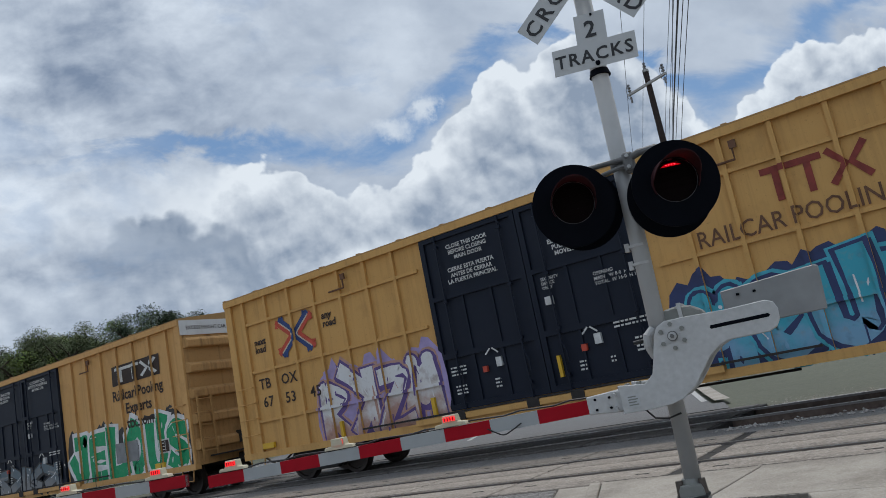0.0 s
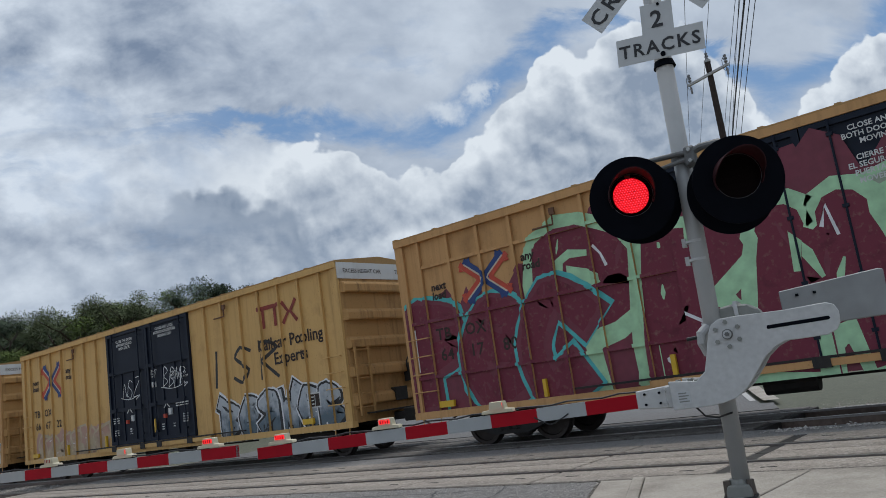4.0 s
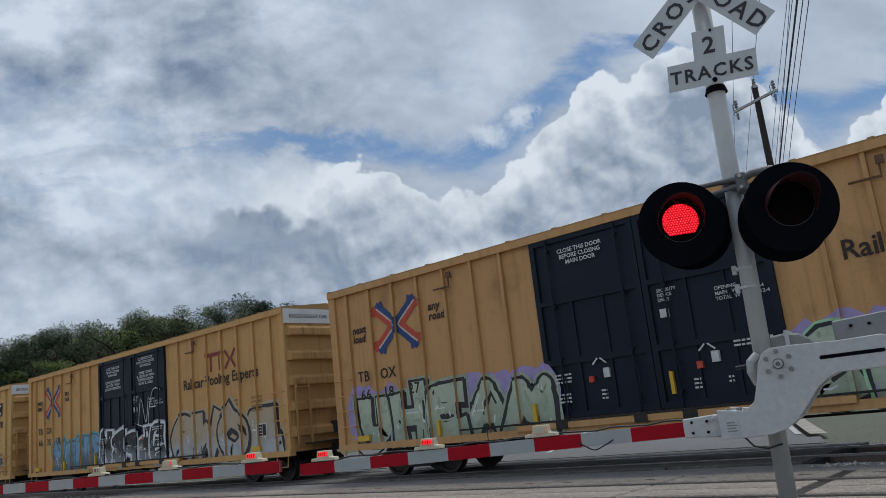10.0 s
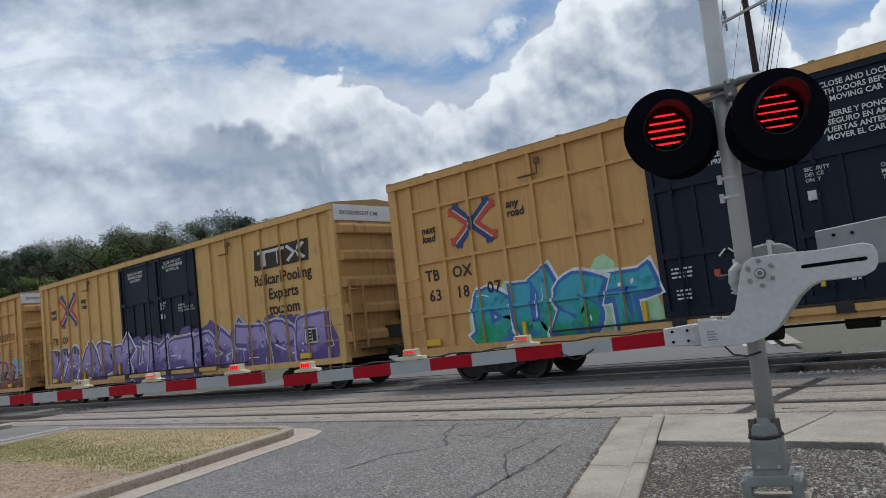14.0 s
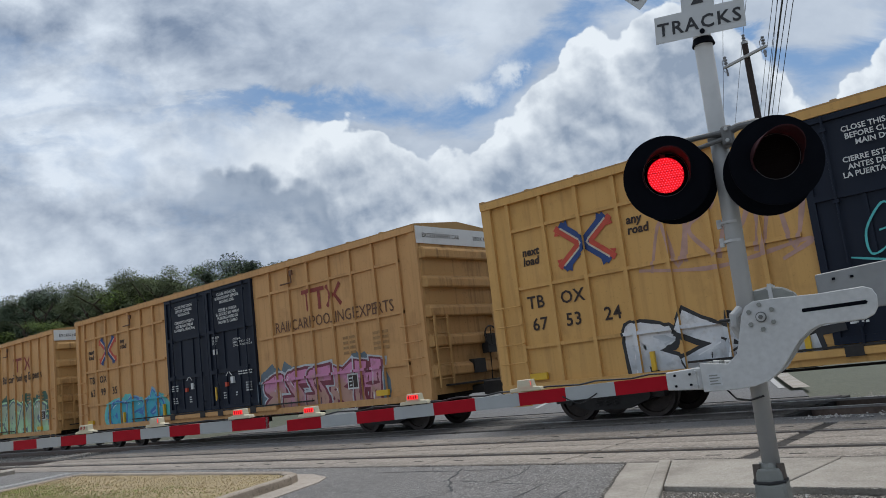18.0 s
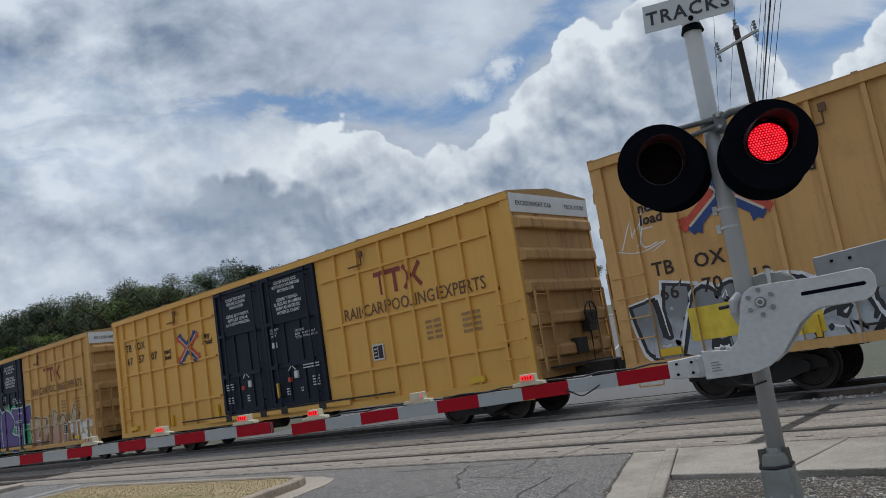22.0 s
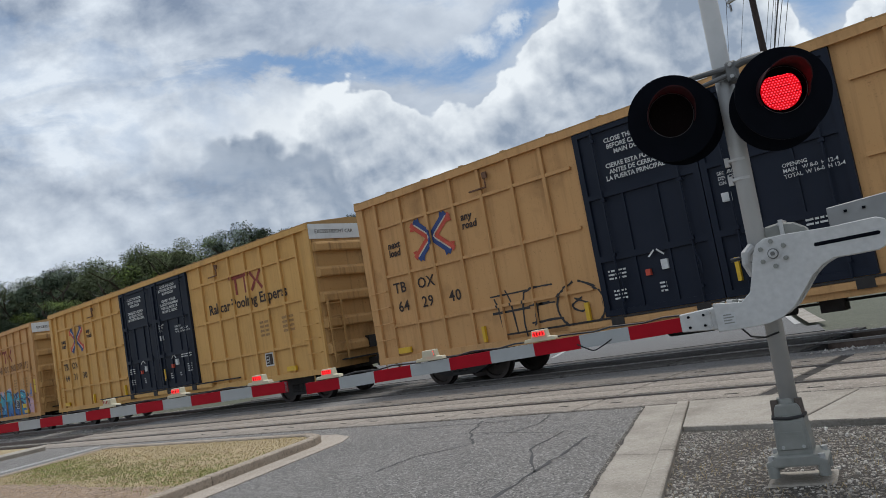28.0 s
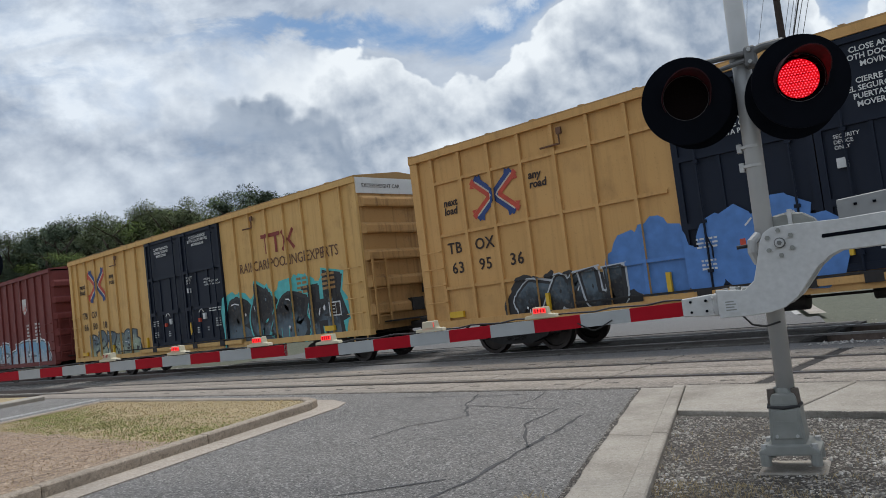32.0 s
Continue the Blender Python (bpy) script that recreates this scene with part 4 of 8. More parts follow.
def conform(bm, style, mats, name, base=0.003):
    """Lay a flat painted shape (x, lift, z) on the side, following posts, rails and doors. The y of each vertex carries its lift."""
    xs = [v.co.x for v in bm.verts]
    zs = [v.co.z for v in bm.verts]
    if not xs:
        return None
    cuts = [(Vector((p + d, 0, 0)), Vector((1, 0, 0))) for p in (RED_POSTS if style == "red" else POSTS) for d in ((-0.06, 0.06) if style == "red" else (-POST_W, POST_W))]
    cuts += [(Vector((d, 0, 0)), Vector((1, 0, 0))) for d in ((-3.75, 1.9) if style == "red" else (-2.51, 2.51))]
    if style == "grid":
        cuts += [(Vector((0, 0, r + d)), Vector((0, 0, 1))) for r in RIBS for d in (-0.035, 0.035)]
    for co, no in cuts:
        v, lo, hi = (co.x, min(xs), max(xs)) if no.x else (co.z, min(zs), max(zs))
        if lo < v < hi:
            bmesh.ops.bisect_plane(bm, geom=bm.verts[:] + bm.edges[:] + bm.faces[:], plane_co=co, plane_no=no)
    verts, faces, slots = [], [], []
    for f in bm.faces:
        c = f.calc_center_median()
        y = relief(style, c.x, c.z)
        n = len(verts)
        verts += [(v.co.x, y - base - v.co.y, v.co.z) for v in f.verts]
        faces.append(list(range(n, n + len(f.verts))))
        slots.append(f.material_index)
    bm.free()
    me = bpy.data.meshes.new(name)
    me.from_pydata(verts, [], faces)
    me.polygons.foreach_set("material_index", slots)
    for m in mats:
        me.materials.append(m)
    return me


def text_bm(text, size, bold=0.0, shear=0.0, align="LEFT", spacing=1.0, line=1.0, width=1.0):
    """A bmesh of flat letters in the x-z plane, from x = 0 and the first line's base at z = 0."""
    cu = bpy.data.curves.new("text", "FONT")
    cu.body, cu.size, cu.offset, cu.shear, cu.align_x, cu.space_character, cu.space_line = text, size, bold, shear, align, spacing, line
    cu.resolution_u = 2
    ob = bpy.data.objects.new("text", cu)
    me = bpy.data.meshes.new_from_object(ob)
    bm = bmesh.new()
    bm.from_mesh(me)
    for v in bm.verts:
        v.co = Vector((v.co.x * width, 0, v.co.y))
    bpy.data.objects.remove(ob)
    bpy.data.curves.remove(cu)
    bpy.data.meshes.remove(me)
    return bm


def shift(bm, x, z, turn=0.0):
    c, s = math.cos(radians(turn)), math.sin(radians(turn))
    for v in bm.verts:
        v.co.x, v.co.z = x + c * v.co.x - s * v.co.z, z + s * v.co.x + c * v.co.z
    return bm


def poly(bm, pts, lift=0.0, slot=0):
    f = bm.faces.new([bm.verts.new((x, lift, z)) for x, z in pts])
    f.material_index = slot
    return f


def rect(bm, x0, x1, z0, z1, lift=0.0, slot=0, lean=0.0):
    poly(bm, [(x0, z0), (x1, z0), (x1 + lean, z1), (x0 + lean, z1)], lift, slot)


# letter skeletons on a unit square, for the painted tags
GLYPH = {
    "A": [[(0, 0), (.5, 1), (1, 0)], [(.2, .35), (.8, .35)]], "B": [[(.1, 0), (.1, 1), (.8, .8), (.2, .52), (.9, .25), (.1, 0)]], "C": [[(.9, .85), (.4, 1), (.05, .5), (.4, 0), (.9, .15)]],
    "D": [[(.1, 0), (.1, 1), (.8, .75), (.85, .3), (.1, 0)]], "E": [[(.9, 1), (.1, 1), (.1, 0), (.9, 0)], [(.1, .5), (.7, .5)]], "F": [[(.1, 0), (.1, 1), (.9, 1)], [(.1, .52), (.7, .52)]], "G": [[(.9, .85), (.4, 1), (.05, .5), (.4, 0), (.9, .1), (.9, .45), (.55, .45)]],
    "H": [[(.1, 0), (.1, 1)], [(.9, 0), (.9, 1)], [(.1, .5), (.9, .5)]], "I": [[(.5, 0), (.5, 1)]], "J": [[(.25, 1), (.9, 1), (.75, 1), (.7, .15), (.3, 0), (.05, .3)]], "K": [[(.1, 0), (.1, 1)], [(.9, 1), (.15, .45), (.9, 0)]],
    "L": [[(.15, 1), (.1, 0), (.9, .05)]], "M": [[(0, 0), (.15, 1), (.5, .35), (.85, 1), (1, 0)]], "N": [[(.1, 0), (.1, 1), (.9, 0), (.9, 1)]], "O": [[(.5, 1), (.08, .7), (.1, .25), (.5, 0), (.9, .25), (.92, .7), (.5, 1)]],
    "P": [[(.1, 0), (.1, 1), (.8, .9), (.85, .55), (.1, .42)]], "R": [[(.1, 0), (.1, 1), (.85, .8), (.15, .48), (.9, 0)]], "S": [[(.9, .85), (.4, 1), (.1, .72), (.85, .32), (.5, 0), (.08, .15)]],
    "T": [[(.5, 0), (.5, 1)], [(0, 1), (1, 1)]], "U": [[(.08, 1), (.12, .2), (.5, 0), (.88, .2), (.92, 1)]], "W": [[(0, 1), (.2, 0), (.5, .65), (.8, 0), (1, 1)]], "Z": [[(.05, 1), (.95, .95), (.1, .05), (.95, 0)]],
    "Y": [[(0, 1), (.5, .5), (1, 1)], [(.5, .5), (.45, 0)]],
}


def stroke(bm, pts, w, lift, slot, jag=0.0, rnd=random, flare=0.0, slot_at=None):
    """A thick painted line: quads with mitred joints; flare widens its ends, slot_at(z) picks a colour by height."""
    n = len(pts)
    left, right = [], []
    for i, p in enumerate(pts):
        a, b = Vector(pts[max(i - 1, 0)]), Vector(pts[min(i + 1, n - 1)])
        d = b - a
        if d.length < 1e-6:
            d = Vector((1, 0))
        d.normalize()
        k = 1 + flare * (abs(2 * i / max(n - 1, 1) - 1) ** 3)
        q = Vector((-d.y, d.x)) * w * k * (1 + rnd.uniform(-jag, jag))
        e = d * w * (0.8 if i == n - 1 else -0.8 if i == 0 else 0)
        left.append(Vector(p) + q + e)
        right.append(Vector(p) - q + e)
    for i in range(n - 1):
        poly(bm, [right[i], right[i + 1], left[i + 1], left[i]], lift + 0.00003 * i, slot_at((pts[i][1] + pts[i + 1][1]) / 2) if slot_at else slot)


def blob(bm, x, z, rx, rz, lift, slot, rnd, n=13, rough=0.14):
    a0 = rnd.uniform(0, 6)
    poly(bm, [(x + rx * math.cos(a0 + 6.283 * i / n) * rnd.uniform(1 - rough, 1 + rough), max(SILL, z + rz * math.sin(a0 + 6.283 * i / n) * rnd.uniform(1 - rough, 1 + rough))) for i in range(n)], lift, slot)


def smooth_line(pts, curl, k=4):
    """More points along a chain: rounded when curl is 1, straight when it is 0."""
    out = []
    for i in range(len(pts) - 1):
        a, b = pts[i], pts[i + 1]
        p, q = pts[max(i - 1, 0)], pts[min(i + 2, len(pts) - 1)]
        for j in range(k):
            f = j / k
            pt = []
            for c in (0, 1):
                line = a[c] + (b[c] - a[c]) * f
                cr = 0.5 * (2 * a[c] + (b[c] - p[c]) * f + (2 * p[c] - 5 * a[c] + 4 * b[c] - q[c]) * f * f + (3 * a[c] - p[c] - 3 * b[c] + q[c]) * f ** 3)
                pt.append(line + curl * (cr - line))
            out.append(tuple(pt))
    return out + [pts[-1]]


BLENDS = {}


def blend(fill, second):
    """Sprayed fill that runs from one colour at the foot to another at the top, with a ragged join and thin, uneven cover."""
    key = (fill, second)
    if key in BLENDS:
        return BLENDS[key]
    m = bpy.data.materials.new("spray_fade_%s_%s" % key)
    m.use_nodes = True
    nt = m.node_tree
    L = nt.links.new
    b = nt.nodes["Principled BSDF"]
    b.inputs["Roughness"].default_value = 0.55
    b.inputs["Specular IOR Level"].default_value = 0.3
    tc = nt.nodes.new("ShaderNodeTexCoord")
    sep = nt.nodes.new("ShaderNodeSeparateXYZ")
    L(tc.outputs["Object"], sep.inputs[0])

    def cloudy(scale, detail, lo, hi, top):
        n = nt.nodes.new("ShaderNodeTexNoise")
        n.inputs["Scale"].default_value = scale
        n.inputs["Detail"].default_value = detail
        n.inputs["Roughness"].default_value = 0.6
        L(tc.outputs["Object"], n.inputs["Vector"])
        r = nt.nodes.new("ShaderNodeMapRange")
        r.inputs[1].default_value, r.inputs[2].default_value, r.inputs[4].default_value = lo, hi, top
        L(n.outputs["Fac"], r.inputs[0])
        return r.outputs[0]
    wave = nt.nodes.new("ShaderNodeMath")
    wave.operation = "MULTIPLY_ADD"
    L(cloudy(1.7, 5, 0.25, 0.75, 1.0), wave.inputs[0])
    wave.inputs[1].default_value = 0.9
    L(sep.outputs[2], wave.inputs[2])
    up = nt.nodes.new("ShaderNodeMapRange")
    up.interpolation_type = "SMOOTHSTEP"
    up.inputs[1].default_value, up.inputs[2].default_value = 1.45, 2.15
    L(wave.outputs[0], up.inputs[0])
    dark = tuple(0.5 * c for c in SPRAY[second])
    last = None
    for fac, col in ((up.outputs[0], SPRAY[fill]), (cloudy(3.1, 4, 0.56, 0.7, 0.55), dark), (cloudy(9.0, 5, 0.55, 0.8, 0.4), (0.32, 0.25, 0.17))):
        x = nt.nodes.new("ShaderNodeMix")
        x.data_type = "RGBA"
        L(fac, x.inputs[0])
        if last is None:
            x.inputs[6].default_value = (*SPRAY[second], 1)
        else:
            L(last, x.inputs[6])
        x.inputs[7].default_value = (*col, 1)
        last = x.outputs[2]
    L(last, b.inputs["Base Color"])
    BLENDS[key] = m
    return m


def graffiti(style, x0, x1, z0, z1, word, outline, fill, second=None, cloud=None, key=None, seed=0, thick=1.0, glint="white"):
    """One painted piece on the side: a cloud of colour, a bright key line, outlined fat letters that overlap one another, shades and glints. word "*5": five wild shapes that spell nothing; no fill: bare outlines."""
    rnd = random.Random(seed * 31 + 7)
    bm = bmesh.new()
    body = fill or outline
    mats = [PAINTS[outline], blend(body, second or body), PAINTS[second or body], PAINTS[cloud or body], PAINTS[glint], PAINTS[key or outline]]
    n = int(word[1:]) if word[0] == "*" else len(word)
    step = (x1 - x0) / n
    h = z1 - z0
    if cloud:
        for i in range(n * 4):
            blob(bm, x0 + (i + 0.5) * step / 4, z0 + h * rnd.uniform(0.3, 0.62), step * rnd.uniform(0.34, 0.55), h * rnd.uniform(0.48, 0.64), 0.00006 * i, 3, rnd)
    wild = "ABCEGHKMNPRSUWZ"
    for i in range(n):
        cx = x0 + i * step
        if word[0] == "*":
            ch = rnd.choice(wild)
            fx, fz = rnd.random() < 0.4, rnd.random() < 0.4
            lines = [[(1 - px if fx else px, 1 - pz if fz else pz) for px, pz in ln] for ln in GLYPH[ch]]
            curl = rnd.choice((0.1, 0.3, 0.9))
        else:
            lines, curl = GLYPH[word[i]], 1.0 if word[i] in "COSUGJDBPR" else 0.15
        lean, rise, tall = rnd.uniform(-0.12, 0.2) * step, rnd.uniform(-0.05, 0.06) * h, rnd.uniform(0.9, 1.05)
        wide = rnd.uniform(0.72, 0.86)
        w = min(step * 0.2, h * 0.17) * thick
        fit = lambda p: (cx + step * (0.5 + wide * (p[0] - 0.5)) + lean * (p[1] - 0.5), z0 + w + (h - 2.2 * w) * p[1] * tall + rise)
        base = 0.004 + 0.0042 * (i % 3)
        paths = []
        for line in lines:
            pts = smooth_line([fit(p) for p in line], curl)
            a, c = Vector(pts[0]), Vector(pts[-1])
            # kicked-out ends
            if rnd.random() < 0.6 and len(pts) > 3:
                d = (c - Vector(pts[-2])).normalized()
                pts = pts + [tuple(c + (d + Vector((rnd.uniform(-0.7, 0.9), rnd.uniform(-0.2, 0.5)))) * w * 0.9)]
            paths.append((pts, [fit(p) for p in line[1:-1]]))

        def layer(k, lift, slot, dx=0.0, dz=0.0, jag=0.03, flare=0.15):
            for j, (pts, knots) in enumerate(paths):
                stroke(bm, [(px + dx, pz + dz) for px, pz in pts], w * k, lift + 0.0002 * j, slot, jag, rnd, flare)
                for px, pz in knots:
                    blob(bm, px + dx, pz + dz, w * k, w * k, lift + 0.0003 + 0.0002 * j, slot, rnd, 10, 0.05)
        if fill is None:
            for pts, knots in paths:
                for side in (-1, 1):
                    edge = []
                    for m_, p in enumerate(pts):
                        d = Vector(pts[min(m_ + 1, len(pts) - 1)]) - Vector(pts[max(m_ - 1, 0)])
                        d = d.normalized() if d.length > 1e-6 else Vector((1, 0))
                        edge.append((p[0] - side * d.y * w, p[1] + side * d.x * w))
                    stroke(bm, edge, 0.022 * thick, base, 0, 0.4, rnd)
            continue
        if key:
            layer(1.62, base, 5, 0.12 * w, -0.1 * w)
        layer(1.3, base + 0.0009, 0, 0.2 * w, -0.24 * w)
        layer(1.26, base + 0.0014, 0)
        layer(0.93, base + 0.0024, 1, 0, 0, 0.06)
        for pts, knots in paths:
            if rnd.random() < 0.7 and len(pts) > 4:
                q = rnd.randint(0, len(pts) - 4)
                stroke(bm, [(px + 0.5 * w, pz - 0.45 * w) for px, pz in pts[q:q + 4]], w * 0.26, base + 0.0034, rnd.choice((0, 0, 2)), 0.3, rnd, -0.6)
            if rnd.random() < 0.6:
                q = rnd.randint(0, max(0, len(pts) - 4))
                stroke(bm, [(p[0] - w * 0.5, p[1] + w * 0.45) for p in pts[q:q + 3]], w * 0.07, base + 0.0037, 4, 0.3, rnd)
        for pts, knots in paths:
            for _ in range(3):
                bx, bz = pts[rnd.randint(0, len(pts) - 1)]
                bx, bz = bx + rnd.uniform(-0.5, 0.5) * w, bz + rnd.uniform(-0.5, 0.5) * w
                if rnd.random() < 0.55:
                    d = Vector((rnd.uniform(-0.5, 0.5), rnd.choice((-1, 1)))).normalized() * w * rnd.uniform(0.3, 0.9)
                    stroke(bm, [(bx, bz), (bx + d.x * 0.6, bz + d.y * 0.6), (bx + d.x, bz + d.y)], w * rnd.uniform(0.06, 0.16), base + 0.0038, rnd.choice((0, 2, 4)), 0.3, rnd, -0.7)
                else:
                    blob(bm, bx, bz, w * rnd.uniform(0.08, 0.24), w * rnd.uniform(0.1, 0.3), base + 0.0039, rnd.choice((2, 4, 0)), rnd, 8, 0.3)
            if rnd.random() < 0.45:
                # a spike out of the letter
                px, pz = pts[rnd.choice((0, -1))]
                sx, sz = px + rnd.uniform(-0.9, 0.9) * w * 1.8, pz + rnd.choice((-1, 1, 1)) * w * 1.3
                poly(bm, [(px - 0.5 * w, pz), (px + 0.5 * w, pz), (sx, sz)], base + 0.0012, 0)
                poly(bm, [(px - 0.3 * w, pz), (px + 0.3 * w, pz), (0.25 * px + 0.75 * sx, 0.25 * pz + 0.75 * sz)], base + 0.0023, 1)
    if cloud or key:
        for _ in range(n):
            x = rnd.uniform(x0, x1)
            stroke(bm, [(x, z0 + 0.25 * h), (x + rnd.uniform(-0.01, 0.01), z0 - rnd.uniform(0.0, 0.12))], 0.014, 0.0172, rnd.choice((3, 0)), 0.3, rnd)
    for v in bm.verts:
        v.co.z = max(v.co.z, SILL - 0.02)
        v.co.x = min(max(v.co.x, -HALF + 0.02), HALF - 0.02)
    return conform(bm, style, mats, "graffiti")


def scribble(style, x0, x1, z0, z1, color, seed, w=0.03, lines=5):
    """A thin sprayed tag: quick rounded strokes run together, with a flourish under them."""
    rnd = random.Random(seed)
    bm = bmesh.new()
    h = z1 - z0
    n = max(2, min(lines, round((x1 - x0) / (0.55 * h))))
    step = (x1 - x0) / n
    for i in range(n):
        glyph = GLYPH[rnd.choice("BCEGKMNRSUZ")]
        lean, low, tall = rnd.uniform(0.1, 0.35) * h, rnd.uniform(0, 0.15), rnd.uniform(0.7, 1.0)
        for j, line in enumerate(glyph):
            pts = [(x0 + step * (i + 0.08 + 0.95 * px) + lean * pz, z0 + h * (low + tall * pz)) for px, pz in line]
            stroke(bm, smooth_line(pts, 1.0, 5), w * 0.55, 0.001 * (i % 3) + 0.0004 * j, 0, 0.3, rnd)
    sweep = [(x0 - 0.1 * h, z0 + 0.1 * h), ((x0 + x1) / 2, z0 - 0.05 * h), (x1 + 0.2 * h, z0 + 0.12 * h), (x1 - 0.2 * h, z0 - 0.1 * h)]
    stroke(bm, smooth_line(sweep, 1.0, 6), w * 0.5, 0.005, 0, 0.3, rnd)
    return conform(bm, style, [PAINTS[color]], "tag")


def brush_word(style, x0, x1, z0, z1, word, color, w):
    """Plain sprayed capitals, one line thick."""
    rnd = random.Random(17)
    bm = bmesh.new()
    step = (x1 - x0) / len(word)
    for i, ch in enumerate(word):
        for j, line in enumerate(GLYPH[ch]):
            pts = [(x0 + step * (i + 0.1 + 0.7 * px) + 0.12 * pz * (z1 - z0), z0 + (z1 - z0) * pz) for px, pz in line]
            stroke(bm, smooth_line(pts, 0.6, 4), w, 0.001 * j, 0, 0.15, rnd)
    return conform(bm, style, [PAINTS[color]], "tag")


# shared meshes of the running gear
def wheel_mesh():
    bm = bmesh.new()
    prof = [(0.07, -0.10), (0.12, -0.10), (0.14, -0.05), (0.36, -0.03), (0.38, -0.07), (0.455, -0.07), (0.46, 0.05), (0.49, 0.06), (0.49, 0.085), (0.37, 0.085), (0.35, 0.03), (0.14, 0.03), (0.12, 0.09), (0.07, 0.09)]
    n = 28
    rings = [[bm.verts.new((r * math.cos(6.283185 * i / n), y, r * math.sin(6.283185 * i / n))) for i in range(n)] for r, y in prof]
    for a, b in zip(rings, rings[1:]):
        for i in range(n):
            bm.faces.new([a[i], b[i], b[(i + 1) % n], a[(i + 1) % n]])
    bm.faces.new(rings[0])
    bm.faces.new(rings[-1][::-1])
    return link_mesh("wheel", bm, M["wheel"])


def side_frame_mesh():
    bm = bmesh.new()
    top = [(-1.25, 0.52), (-1.1, 0.62), (-0.7, 0.72), (0.7, 0.72), (1.1, 0.62), (1.25, 0.52)]
    low = [(-1.25, 0.40), (-0.98, 0.40), (-0.45, 0.22), (0.45, 0.22), (0.98, 0.40), (1.25, 0.40)]
    for (a, b), (c, d) in zip(zip(top, top[1:]), zip(low, low[1:])):
        vs = [bm.verts.new((x, y, z)) for y in (-0.1, 0.1) for x, z in (a, b, d, c)]
        for f in ((0, 3, 2, 1), (4, 5, 6, 7), (0, 1, 5, 4), (1, 2, 6, 5), (2, 3, 7, 6), (3, 0, 4, 7)):
            bm.faces.new([vs[i] for i in f])
    for x in (-0.889, 0.889):
        disc(bm, (x, -0.14, 0.46), "y", 0.11, 0.1, 12)
    return link_mesh("side_frame", bm, M["black_steel"])


def spring_mesh():
    bm = bmesh.new()
    tube(bm, [(0.075 * math.cos(1.2 * i), -0.09 + 0.075 * math.sin(1.2 * i), 0.28 + 0.012 * i) for i in range(24)], 0.018, 5)
    return link_mesh("spring", bm, M["black_steel"])


WHEEL, FRAME, SPRING = wheel_mesh(), side_frame_mesh(), spring_mesh()


def place(name, me, parent, m=None, label=""):
    ob = part(name, me, None, parent, label)
    if m is not None:
        ob.matrix_local = m
    return ob


def add_trucks(car):
    for x in (-7.1, 7.1):
        bm = bmesh.new()
        box(bm, -0.22, 0.22, -1.0, 1.0, 0.42, 0.7)
        truck = part("truck", bevel(bm, 0.03), M["black_steel"], car, "black cast-steel bogie with two axles")
        truck.matrix_local = pose(x, 0, 0)
        for s in (-1, 1):
            place("side_frame", FRAME, truck, pose(0, s * 1.0, 0, 0, 0, 0 if s < 0 else 180))
            for dx in (-0.2, 0.0, 0.2):
                place("spring", SPRING, truck, pose(dx, s * 0.98, 0, 0, 0, 0 if s < 0 else 180))
            for dx in (-0.889, 0.889):
                place("wheel", WHEEL, truck, pose(dx, s * 0.7525, 0.46, 0, 0, 0 if s < 0 else 180))
        for dx in (-0.889, 0.889):
            bm = bmesh.new()
            disc(bm, (dx, 0, 0.46), "y", 0.085, 1.42, 12)
            part("axle", bm, M["black_steel"], truck)


